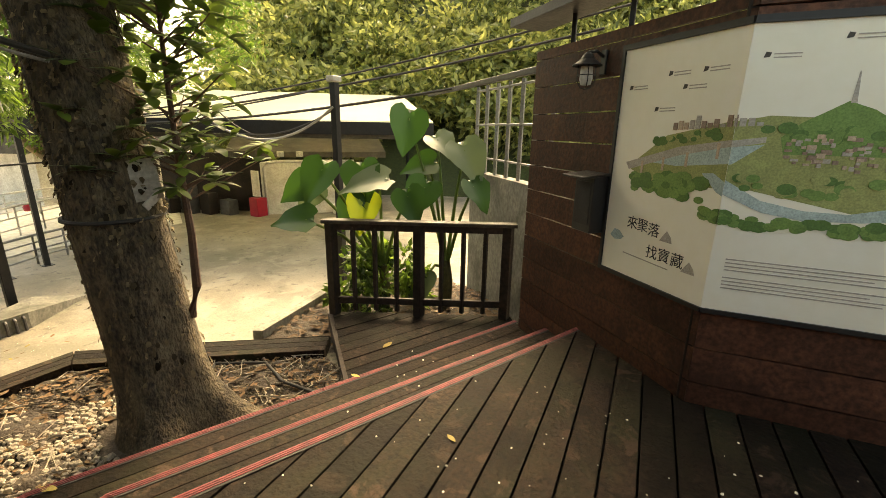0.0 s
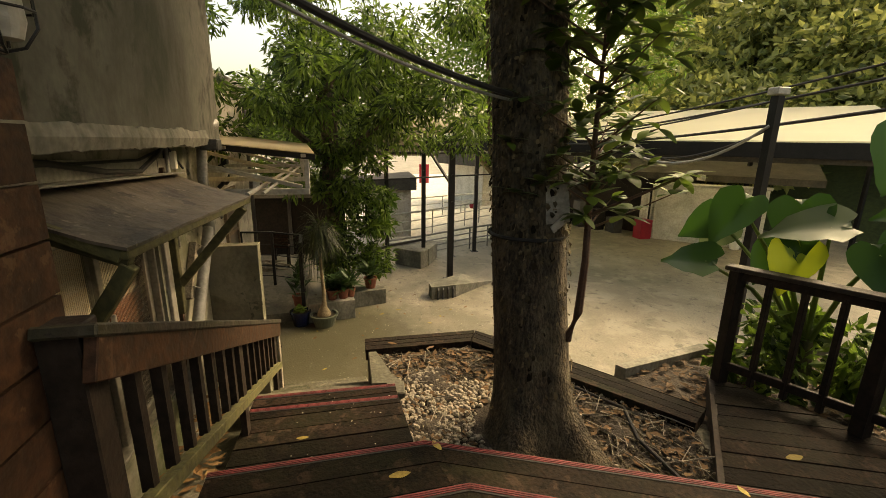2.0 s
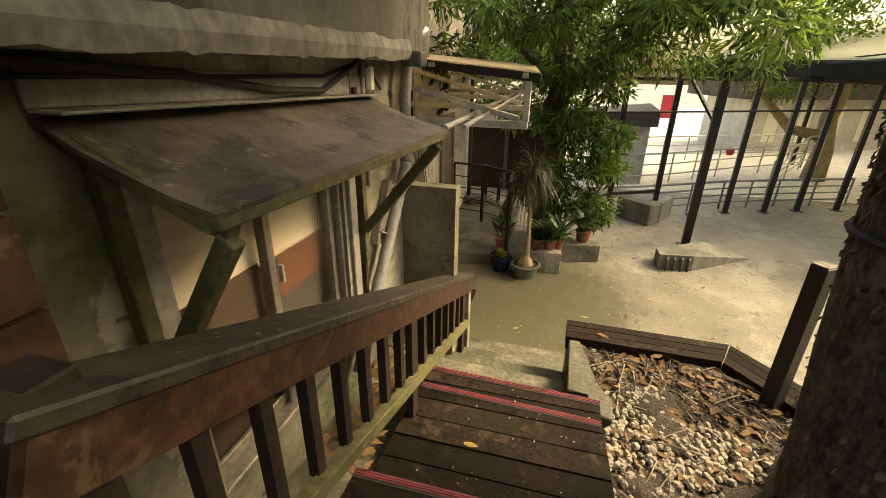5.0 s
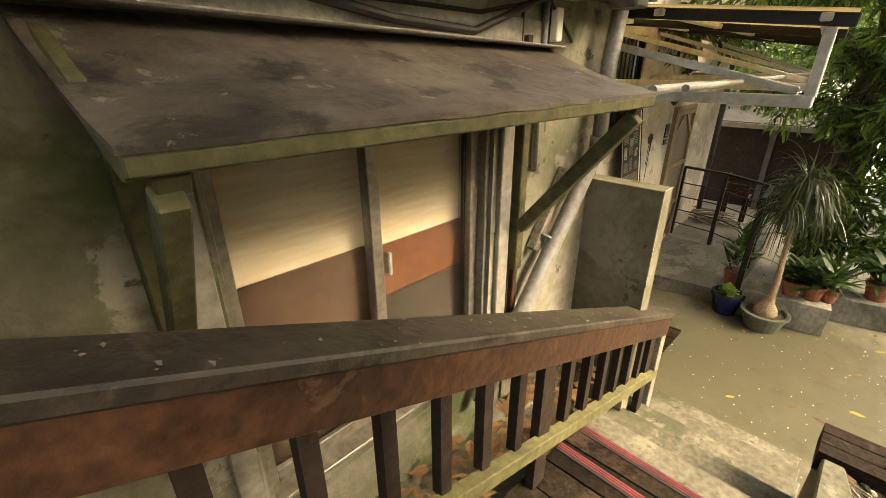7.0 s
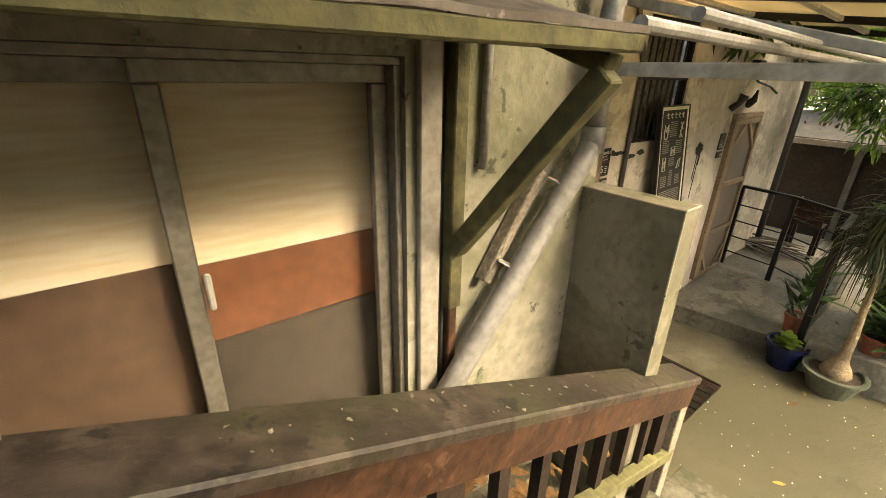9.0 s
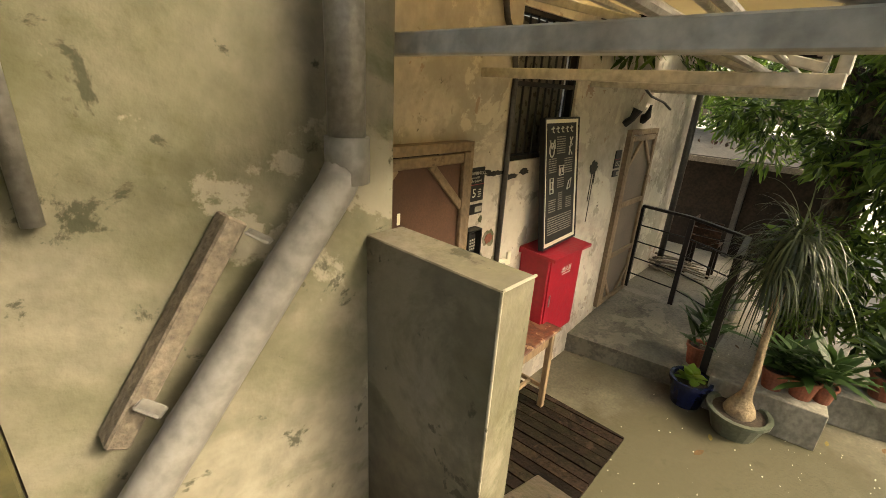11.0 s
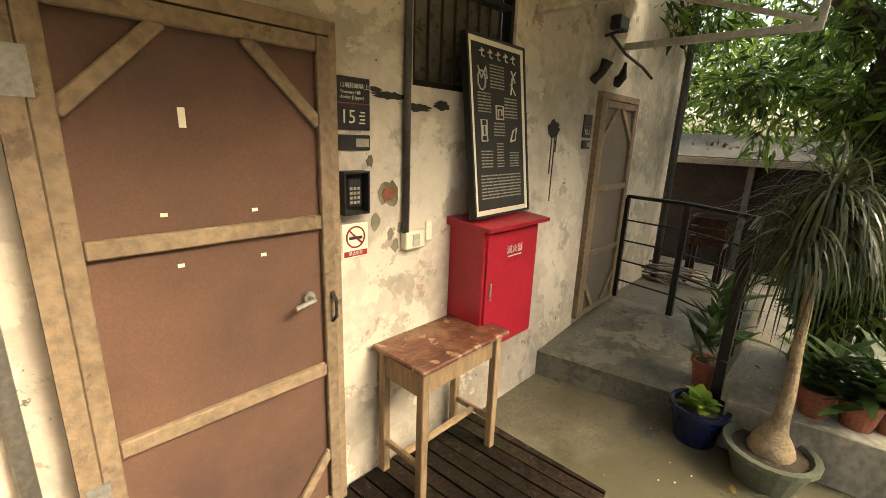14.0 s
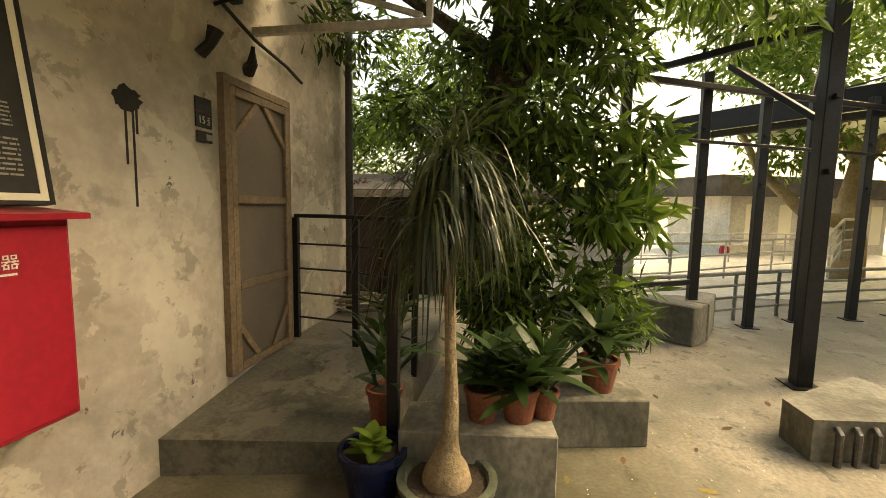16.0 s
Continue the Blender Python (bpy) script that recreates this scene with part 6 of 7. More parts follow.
    for u, v in ((0.06, 3.17), (0.26, 3.05), (0.32, 3.22), (0.42, 3.15), (0.52, 3.22), (0.76, 3.25), (1.02, 3.31)):
        piece("icon", [(u, v), (u + 0.022, v + 0.004), (u + 0.026, v + 0.02), (u + 0.006, v + 0.024)], "map_ink", 2)
        for j in range(2):
            piece("caption_line", [(u + 0.035, v + 0.012 - j * 0.014), (u + 0.13, v + 0.012 - j * 0.014), (u + 0.13, v + 0.017 - j * 0.014), (u + 0.035, v + 0.017 - j * 0.014)], "map_grey", 2)
    for j in range(8):
        v = 2.37 - j * 0.0175 - (0.02 if j > 3 else 0)
        piece("text_line", [(0.77, v), (1.42 - 0.05 * (j % 3), v), (1.42 - 0.05 * (j % 3), v + 0.006), (0.77, v + 0.006)], "map_grey", 2)
    piece("badge", [(0.05, 2.33), (0.09, 2.31), (0.14, 2.32), (0.16, 2.34), (0.12, 2.37), (0.08, 2.375)], "map_water", 2)
    m0 = ma @ Matrix.Translation((0, 0, 0.001))
    for ch, u, v in (("來", 0.213, 2.432), ("聚", 0.292, 2.43), ("落", 0.372, 2.42), ("找", 0.380, 2.296), ("寶", 0.462, 2.298), ("藏", 0.548, 2.296)):
        lettering(b, ch, m0 @ Matrix.Translation((u, v, 0)), 0.082, "black_paint", "character")
    for u, v in ((0.46, 2.40), (0.62, 2.275)):
        piece("drawing", [(u - 0.04, v - 0.02), (u + 0.04, v - 0.02), (u + 0.03, v + 0.01), (u, v + 0.04), (u - 0.02, v + 0.012)], "map_grey", 2)
    piece("text_line", [(0.17, 2.245), (0.5, 2.235), (0.5, 2.241), (0.17, 2.251)], "map_grey", 2)
map_board()

# ---- wall lantern and dark letter box on the shed wall ----
def lantern(name, at, out, label):
    """A small caged bracket lantern; at is on the wall, out the way off the wall."""
    o = Vector((*out, 0)).normalized()
    p = Vector(at)
    l = root(name, at, label, "lamp", "wall lanterns")
    part("back_plate", beam(p + o * 0.01 + Vector((0, 0, 0.02)), p + o * 0.01 - Vector((0, 0, 0.12)), 0.05, 0.016, up=tuple(o)), "black_paint", l)
    c = p + o * 0.13
    part("arm", tube([p + o * 0.01 + Vector((0, 0, -0.02)), p + o * 0.07 + Vector((0, 0, 0.01)), c], 0.010, 8), "black_paint", l)
    part("hood", lathe([(0.012, 0.0), (0.03, -0.015), (0.045, -0.04), (0.088, -0.072), (0.088, -0.078), (0.03, -0.07), (0, -0.07)], c), "black_paint", l)
    part("glass", lathe([(0.0, -0.19), (0.03, -0.185), (0.04, -0.15), (0.036, -0.08), (0, -0.08)], c, 14), "white_metal", l, "frosted glass jar")
    for k in range(4):
        a = k * math.pi / 2 + 0.4
        u = Vector((math.cos(a), math.sin(a), 0))
        part("cage_wire", tube([c + u * 0.052 + Vector((0, 0, -0.075)), c + u * 0.054 + Vector((0, 0, -0.16)), c + u * 0.03 + Vector((0, 0, -0.2)), c + Vector((0, 0, -0.21))], 0.0035, 5), "black_paint", l)
    part("cage_ring", tube([c + Vector((math.cos(k * 0.6283), math.sin(k * 0.6283), 0)) * 0.055 + Vector((0, 0, -0.13)) for k in range(11)], 0.003, 5), "black_paint", l)
qa = along(WC, WE, 0.92, 0.0, 3.40)
lantern("wall_lantern", qa, (na.x, na.y), "dark caged lantern on a bracket on the shed wall")
lantern("wall_lantern", (-1.28, 0.035, 3.36), (0, 1), "dark caged lantern on the timber wall")
def letter_box():
    p = along(WC, WE, 0.83, 0.0, 2.32)
    o = Vector((na.x, na.y, 0))
    d = Vector((da.x, da.y, 0))
    m = Matrix(((d.x, o.x, 0, p.x), (d.y, o.y, 0, p.y), (0, 0, 1, p.z), (0, 0, 0, 1)))
    l = root("letter_box", tuple(p), "black metal box with a slanting lid on the shed wall", "letter box")
    part("body", box(-0.09, 0.002, 0, 0.09, 0.13, 0.36, 0.004, None, m), "black_paint", l)
    part("lid", box(-0.115, 0.002, 0.362, 0.115, 0.19, 0.378, 0.003, None, m @ pose(0, 0, 0, -5)), "dark_steel", l, "overhanging slanted lid")
    part("window", box(-0.07, 0.131, 0.05, 0.07, 0.135, 0.32, 0, None, m), "rubber", l)
    part("latch", tube([m @ Vector((0.12, 0.05, 0.2)), m @ Vector((0.2, 0.03, 0.2))], 0.006, 6), "rail_steel", l)
letter_box()

# ---- pipes, cables and boxes on the house ----
dp = root("drainpipe", (-3.9, -0.28, 2.3), "grey plastic drainpipe slanting down the wall", "pipe")
part("upper_pipe", tube([(-3.87, -0.275, 2.30), (-3.87, -0.275, 2.70), (-3.89, -0.26, 2.98), (-3.92, -0.2, 3.07), (-3.98, -0.18, 3.10), (-4.05, -0.2, 3.10)], 0.037, 14), "galvanised", dp, smooth=True)
part("collar", tube([(-3.87, -0.275, 2.27), (-3.87, -0.275, 2.36)], 0.044, 14), "pvc", dp, smooth=True)
part("lower_pipe", tube([(-3.87, -0.275, 2.31), (-3.84, -0.275, 2.26), (-3.24, -0.275, 1.52), (-3.0, -0.275, 1.2)], 0.04, 14), "pvc", dp, smooth=True)
for x, z in ((-3.73, 2.13), (-3.52, 1.87)):
    part("clip", tube([(x - 0.014, -0.29, z - 0.017), (x + 0.005, -0.29, z + 0.006)], 0.046, 14), "galvanised", dp, "steel pipe clip")
    part("clip_ear", beam((x + 0.03, -0.27, z + 0.05), (x + 0.06, -0.30, z + 0.07), 0.03, 0.006), "galvanised", dp)
thing("wood_strip", beam((-3.66, -0.33, 2.22), (-3.42, -0.33, 1.86), 0.05, 0.04), "grey_wood", "weathered wooden batten behind the drainpipe", "batten")
thing("timber_strip", box(-3.305, HY + 0.001, 1.25, -3.272, HY + 0.035, 2.80, 0.003), "brown_wood", "reddish timber strip beside the window", "timber")
thing("thin_pipe", tube([(-3.40, HY + 0.02, 2.25), (-3.40, HY + 0.02, 2.92)], 0.014, 8), "galvanised", "thin steel conduit on the wall", "pipe", smooth=True)
thing("wall_cable", tube([(-3.262, HY + 0.008, 1.0), (-3.258, HY + 0.01, 1.9), (-3.262, HY + 0.01, 2.9)], 0.006, 6), "cable", "thin dark cable running down the wall", "cable")
thing("bundled_cable", tube([(-1.6, -0.33, 2.93), (-2.2, -0.33, 2.88), (-2.6, -0.32, 2.82), (-2.95, -0.32, 2.80), (-3.2, -0.32, 2.88), (-3.35, -0.33, 2.93)], 0.014, 8), "cable", "sagging black cables under the ledge", "cable")
thing("bundled_cable", tube([(-1.6, -0.34, 2.89), (-2.4, -0.34, 2.87), (-3.0, -0.34, 2.86), (-3.4, -0.33, 2.93), (-3.55, -0.3, 2.78)], 0.008, 6), "cable", "sagging black cables under the ledge", "cable")
jb = root("junction_box", (-3.43, -0.32, 2.83), "small pale junction box under the ledge", "junction box")
part("body", box(-3.47, HY + 0.002, 2.78, -3.43, -0.30, 2.90, 0.004), "cream", jb)
part("bracket", box(-3.425, HY + 0.002, 2.74, -3.40, -0.33, 2.92), "dark_steel", jb)
thing("floodlight", box(-3.74, -0.2, 2.90, -3.62, -0.08, 2.98, 0.008), "rail_steel", "small grey floodlight under the ledge", "lamp")
wall_zone()
thing("wall_conduit", tube([(-5.75, DY + 0.022, 1.33), (-5.75, DY + 0.022, 2.55), (-5.70, DY + 0.03, 2.72), (-5.60, DY + 0.03, 2.85), (-5.5, DY + 0.02, 3.2)], 0.018, 10), "rail_steel", "grey steel conduit on the plaster wall", "pipe", smooth=True)
thing("wall_conduit", tube([(-4.3, DY + 0.03, 0.2), (-4.3, DY + 0.03, 2.5), (-4.28, DY + 0.06, 3.2)], 0.024, 10), "galvanised", "grey steel pipe at the corner of the wall", "pipe", smooth=True)
thing("corner_pipe", tube([(-9.62, DY + 0.08, 0.28), (-9.62, DY + 0.08, 3.7)], 0.04, 10), "rail_steel", "grey downpipe at the end of the wall", "pipe", smooth=True)
sk = root("socket_box", (-5.8, DY, 1.28), "pale plastic socket box on the wall", "socket")
part("body", box(-5.865, DY, 1.245, -5.735, DY + 0.045, 1.335, 0.006), "cream", sk)
part("plate", box(-5.825, DY + 0.0455, 1.26, -5.775, DY + 0.049, 1.32, 0.002), "white_metal", sk)
thing("switch_plate", box(-5.945, DY, 1.265, -5.90, DY + 0.015, 1.37, 0.004), "cream", "pale switch plate on the wall", "switch")

# ---- door plates and signs ----
def door_plate(x0, x1, z0, z1, label, words):
    s = root("door_sign", ((x0 + x1) / 2, DY, z0), label, "sign", "door signs")
    y = DY + 0.012
    zm = z0 + (z1 - z0) * 0.50
    part("plate", box(x0, DY + 0.001, z0, x1, y, z1, 0.002), "black_paint", s)
    part("red_line", box(x0, y + 0.0005, zm, x1, y + 0.002, zm + 0.003), "red_paint", s)
    w = x1 - x0
    if words:
        lettering(s, "山城排練場(上)", on_wall(x1 - 0.02, y + 0.001, z1 - 0.035), 0.023, "chalk", align="LEFT")
        lettering(s, "Treasure Hill", on_wall(x1 - 0.02, y + 0.001, z1 - 0.06), 0.019, "chalk", align="LEFT")
        lettering(s, "Atelier [Upper]", on_wall(x1 - 0.02, y + 0.001, z1 - 0.08), 0.019, "chalk", align="LEFT")
    lettering(s, "15", on_wall(x1 - w * 0.34, y + 0.001, z0 + (z1 - z0) * 0.24), w * 0.46, "chalk", "number")
    for k in range(4):
        part("text_line", box(x0 + w * 0.16, y + 0.0005, z0 + (z1 - z0) * (0.12 + k * 0.07), x0 + w * (0.34 - 0.04 * (k % 2)), y + 0.0015, z0 + (z1 - z0) * (0.15 + k * 0.07)), "chalk", s)
    part("slide_plate", box(x0, DY + 0.001, z0 - 0.085, x1 - 0.005, y + 0.002, z0 - 0.02, 0.004), "black_paint", s)
    part("label_plate", box(x0 + w * 0.06, y + 0.0025, z0 - 0.07, x0 + w * 0.45, y + 0.0045, z0 - 0.035), "grey_print", s)
door_plate(-5.545, -5.375, 1.815, 2.025, "black door plate with white lettering and the number 15", True)
door_plate(-7.68, -7.55, 1.83, 2.0, "small black door plate with white lettering beside the door", False)
kp = root("keypad", (-5.44, DY, 1.46), "black keypad in an open dark metal case", "keypad")
part("case", box(-5.505, DY, 1.46, -5.375, DY + 0.01, 1.645), "rubber", kp)
for q in ((-5.505, DY, 1.46, -5.497, DY + 0.06, 1.645), (-5.383, DY, 1.46, -5.375, DY + 0.06, 1.645), (-5.4965, DY, 1.46, -5.3835, DY + 0.06, 1.468), (-5.4965, DY, 1.637, -5.3835, DY + 0.06, 1.645)):
    part("case_side", box(*q), "black_paint", kp)
pad = part("pad", box(-5.475, DY + 0.011, 1.49, -5.41, DY + 0.035, 1.615, 0.006), "black_paint", kp)
for i in range(3):
    for j in range(4):
        part("key", box(-5.468 + i * 0.019, DY + 0.0355, 1.505 + j * 0.02, -5.455 + i * 0.019, DY + 0.038, 1.517 + j * 0.02), "grey_print", pad)
ns = root("no_smoking_sign", (-5.46, DY, 1.25), "white no-smoking sign with a red ring and red band", "sign")
part("plate", box(-5.533, DY + 0.001, 1.252, -5.395, DY + 0.006, 1.41, 0.002), "cream", ns)
part("band", box(-5.526, DY + 0.0065, 1.259, -5.402, DY + 0.008, 1.285), "red_paint", ns)
part("ring", tube([(-5.464 + 0.048 * math.cos(a * 0.2618), DY + 0.008, 1.348 + 0.048 * math.sin(a * 0.2618)) for a in range(25)], 0.004, 6), "red_paint", ns)
part("bar", beam((-5.43, DY + 0.009, 1.38), (-5.498, DY + 0.009, 1.316), 0.007, 0.003, 0, up=(0, 1, 0)), "red_paint", ns)
part("cigarette", box(-5.50, DY + 0.0065, 1.337, -5.43, DY + 0.008, 1.35), "black_paint", ns)
lettering(ns, "禁止吸菸", on_wall(-5.464, DY + 0.0085, 1.272), 0.02, "chalk")
lettering(cab_door, "滅火器", on_wall(-6.37, -1.026, 1.195), 0.052, "chalk")
part("text_line", box(-6.44, -1.0275, 1.155, -6.31, -1.0265, 1.162), "chalk", cab_door)

# board writing: bars for the text blocks, simple chalk figures
bp = board_pose @ Matrix(((-1, 0, 0, 0), (0, 0, 1, 0.001), (0, 1, 0, 0), (0, 0, 0, 1)))
for k, (u0, v0, u1, v1, n) in enumerate(((-0.20, 0.10, 0.20, 0.24, 8), (-0.19, 0.27, -0.08, 0.37, 6), (-0.04, 0.27, 0.03, 0.41, 9), (0.09, 0.27, 0.19, 0.36, 6), (-0.06, 0.44, 0.05, 0.52, 5), (-0.20, 0.56, -0.08, 0.67, 7), (0.05, 0.54, 0.19, 0.66, 7), (-0.08, 0.69, 0.06, 0.82, 8))):
    sheet_bars(board, bp, u0, v0, u1, v1, n, "grey_print", 40 + k)
def figure(points, closed=True):
    q = [bp @ Vector((u, v, 0.003)) for u, v in points]
    part("chalk_drawing", tube(q + ([q[0]] if closed else []), 0.0045, 5), "chalk", board)
figure([(-0.16 + 0.035 * math.cos(a), 0.72 + 0.05 * math.sin(a)) for a in (k * 0.7 for k in range(9))])
figure([(-0.19, 0.79), (-0.16, 0.73), (-0.12, 0.79), (-0.11, 0.73)], False)
figure([(0.13, 0.80), (0.17, 0.74), (0.12, 0.73), (0.17, 0.67)], False)
figure([(0.12, 0.67), (0.14, 0.76), (0.18, 0.80)], False)
figure([(-0.035, 0.53), (0.035, 0.53), (0.035, 0.60), (-0.035, 0.60)])
figure([(-0.015, 0.54), (-0.015, 0.58), (0.018, 0.58), (0.018, 0.55)], False)
figure([(-0.18, 0.41), (-0.13, 0.41), (-0.13, 0.52), (-0.18, 0.52)])
figure([(-0.17, 0.44), (-0.14, 0.44), (-0.14, 0.49), (-0.17, 0.49)], True)
figure([(0.10, 0.41), (0.15, 0.42), (0.17, 0.49), (0.13, 0.47)])
for k in range(5):
    u = -0.15 + k * 0.075
    figure([(u - 0.02, 0.865), (u + 0.02, 0.87), (u, 0.88), (u, 0.845), (u + 0.02, 0.84)], False)

# barred window
bw = root("window_2", (-6.2, DY, 2.03), "barred dark window above the cabinet", "window", kind="structure")
for x in (-6.585, -5.815):
    part("window_frame", box(x - 0.015, DY - 0.08, 2.03, x + 0.015, DY - 0.02, 2.95), "dark_steel", bw)
for z in (2.045, 2.52, 2.935):
    part("window_frame", box(-6.569, DY - 0.08, z - 0.015, -5.831, DY - 0.02, z + 0.015), "dark_steel", bw)
for k in range(7):
    part("bar", tube([(-6.48 + k * 0.093, DY - 0.03, 2.06), (-6.48 + k * 0.093, DY - 0.03, 2.92)], 0.008, 6), "dark_steel", bw)
part("pane", box(-6.57, DY - 0.11, 2.06, -5.83, DY - 0.10, 2.92), material("dusty_pane", (0.16, 0.14, 0.11), (0.09, 0.08, 0.06), 3, 0.3, 0.1), bw, "dusty dark pane")

# door furniture
part("lever", tube([(-5.185, -1.195, 1.15), (-5.185, -1.16, 1.15), (-5.10, -1.155, 1.135)], 0.010, 8), "galvanised", leaf1, "steel lever handle")
part("rose", tube([(-5.185, -1.215, 1.15), (-5.185, -1.195, 1.15)], 0.024, 12), "galvanised", leaf1)
part("pull", tube([(-5.285, -1.195, 1.02), (-5.285, -1.165, 1.05), (-5.285, -1.165, 1.12), (-5.285, -1.195, 1.15)], 0.008, 8), "rubber", leaf1, "dark wire pull")
for z in (1.86, 0.6):
    part("hinge", box(-4.475, -1.200, z, -4.415, -1.192, z + 0.12), "galvanised", leaf1, "rusty steel hinge")
for x, z in ((-4.8, 1.80), (-4.72, 1.53), (-5.0, 1.52), (-4.75, 1.36), (-5.02, 1.35)):
    part("tape_mark", box(x - 0.01, -1.2215, z, x + 0.01, -1.2195, z + (0.06 if z > 1.7 else 0.012)), "cream", leaf1)
tar = material("tar_stain", (0.03, 0.028, 0.024), (0.015, 0.014, 0.012), 9, 0.8, 0.4)
def splat(x, z, rx, rz, seed, drips=()):
    rng = random.Random(seed)
    n = 26
    bm = prism([(rx * math.cos(6.283 * i / n) * rng.uniform(0.7, 1.1), rz * math.sin(6.283 * i / n) * rng.uniform(0.7, 1.1)) for i in range(n)], 0.0005, 0.004)
    for dx, l in drips:
        box(dx - 0.006, -rz - l, 0.0005, dx + 0.005, -rz * 0.3, 0.0035, 0, bm)
    bm.transform(on_wall(x, DY, z))
    thing("wall_stain", bm, tar, "black tar stain on the plaster with drips", "stain")
def bare_brick(x, z, rx, rz, seed):
    """Plaster fallen off: a ragged scar with the brick behind it."""
    rng = random.Random(seed)
    b = root("exposed_brick", (x, DY, z), "patch of bare red brick where plaster fell", "brick")
    for name, k, lift, mat in (("scar", 1.35, 0.002, "mossy_plaster"), ("brick_face", 0.8, 0.005, "terracotta")):
        bm = prism([(rx * k * math.cos(6.283 * i / 17) * rng.uniform(0.65, 1.15), rz * k * math.sin(6.283 * i / 17) * rng.uniform(0.65, 1.15)) for i in range(17)], 0.0004, lift)
        bm.transform(on_wall(x, DY, z))
        part(name, bm, mat, b)
bare_brick(-5.66, 1.53, 0.052, 0.05, 3)
for x, z, r, seed in ((-5.58, 1.40, 0.03, 5), (-5.67, 1.33, 0.022, 6), (-5.73, 1.36, 0.02, 7), (-5.70, 1.27, 0.025, 8), (-5.55, 1.68, 0.02, 9)):
    bm = prism([(r * math.cos(6.283 * i / 13) * random.Random(seed + i).uniform(0.6, 1.2), r * 1.5 * math.sin(6.283 * i / 13) * random.Random(seed + 7 * i).uniform(0.6, 1.2)) for i in range(13)], 0.0004, 0.002)
    bm.transform(on_wall(x, DY, z))
    thing("plaster_chip", bm, "mossy_plaster", "grey scar where the paint has chipped off the wall", "stain", "paint chips")
splat(-7.12, 1.88, 0.085, 0.06, 2, ((-0.01, 0.25), (0.03, 0.45), (0.05, 0.1)))
for k, (x, z, a, b) in enumerate(((-5.66, 1.97, 0.10, 0.018), (-5.84, 1.93, 0.09, 0.02), (-6.0, 1.95, 0.06, 0.025), (-5.58, 1.99, 0.04, 0.012))):
    splat(x, z, a, b, 10 + k)
thing("horn_speaker", tube([(-7.60, DY + 0.01, 2.24), (-7.61, DY + 0.07, 2.30), (-7.62, DY + 0.10, 2.38)], [0.035, 0.03, 0.045], 10), "black_paint", "small black loudspeaker on the wall", "loudspeaker")
fl = root("floodlight", (-7.75, DY, 2.6), "small black floodlight on the wall", "lamp")
part("head", box(-7.83, DY + 0.06, 2.60, -7.67, DY + 0.14, 2.70, 0.01), "black_paint", fl)
part("arm", tube([(-7.75, DY, 2.58), (-7.75, DY + 0.1, 2.60)], 0.012, 6), "black_paint", fl)
thing("wall_lamp", tube([(-8.05, DY, 2.28), (-8.02, DY + 0.06, 2.32), (-8.0, DY + 0.08, 2.42)], [0.05, 0.035, 0.012], 10), "rubber", "small bell-shaped wall lamp over the door", "lamp")
thing("lamp_cable", tube([(-7.8, DY + 0.02, 2.6), (-8.1, DY + 0.03, 2.5), (-8.5, DY + 0.03, 2.45), (-8.7, DY + 0.05, 2.38)], 0.012, 6), "cable", "black cable looping along the wall", "cable")

# ---- light steel canopy over the doors ----
def door_canopy():
    c = root("door_canopy", (-6, -0.5, 2.5), "pale steel frame canopy with a weathered plastic sheet", "canopy")
    bars = ((-4.18, 0.36), (-5.45, 0.23), (-6.80, 0.08), (-8.12, -0.06))
    for x, yf in bars:
        f = part("frame_bar", beam((x, DY + 0.01, 2.56), (x, yf, 2.56), 0.05, 0.05), "white_metal", c)
        part("brace", beam((x, DY + 0.02, 2.98), (x, yf - 0.06, 2.60), 0.035, 0.035), "white_metal", f)
        part("upright", beam((x, yf - 0.015, 2.58), (x, yf - 0.015, 2.84), 0.04, 0.04), "white_metal", f)
        part("rafter", beam((x, DY + 0.01, 3.03), (x, yf + 0.06, 2.86), 0.04, 0.05), "dark_steel", f)
    for s, z in ((0.2, 3.0), (0.6, 2.935), (0.98, 2.875)):
        part("purlin", beam((-4.12, DY + s * 1.64, z), (-8.2, DY + s * 1.22, z), 0.04, 0.03), "white_metal", c)
    bm = prism([(-4.10, DY + 0.005), (-4.10, 0.42), (-8.3, 0.02), (-8.3, DY + 0.005)], 2.9, 2.906)
    for v in bm.verts:
        v.co.z += 0.16 - (v.co.y - DY) * 0.1
    part("sheet", bm, "plastic_sheet", c, "thin weathered plastic roof sheet")
    for y, z, r in ((-0.04, 2.62, 0.016), (0.06, 2.63, 0.012)):
        part("pole", tube([(-3.35, y + 0.06, z + 0.01), (-6.9, y - 0.05, z - 0.02)], r, 10), "galvanised", c, "long grey pole stored on the frame")
door_canopy()

zone(0.0, 0.12)
# ---- behind the terrace: dark lean-to, grey wall ----
ls = root("lean_to", (-11.2, -1.0, 0), "dark lean-to shed with a leaf-strewn roof", "shed")
part("wall", box(-12.0, -2.6, 0, -11.9, 0.6, 1.55), "dark_wood", ls)
part("post", box(-11.88, -0.85, 0, -11.80, -0.77, 1.55), "rail_steel", ls)
part("roof", prism([(-11.5, -2.8), (-11.5, 0.9), (-13.0, 0.9), (-13.0, -2.8)], 1.58, [1.66, 1.66, 2.0, 2.0]), "dark_roof", ls)
part("eave", beam((-11.48, -2.8, 1.6), (-11.48, 0.9, 1.6), 0.03, 0.09), "grey_wood", ls)
rng = random.Random(91)
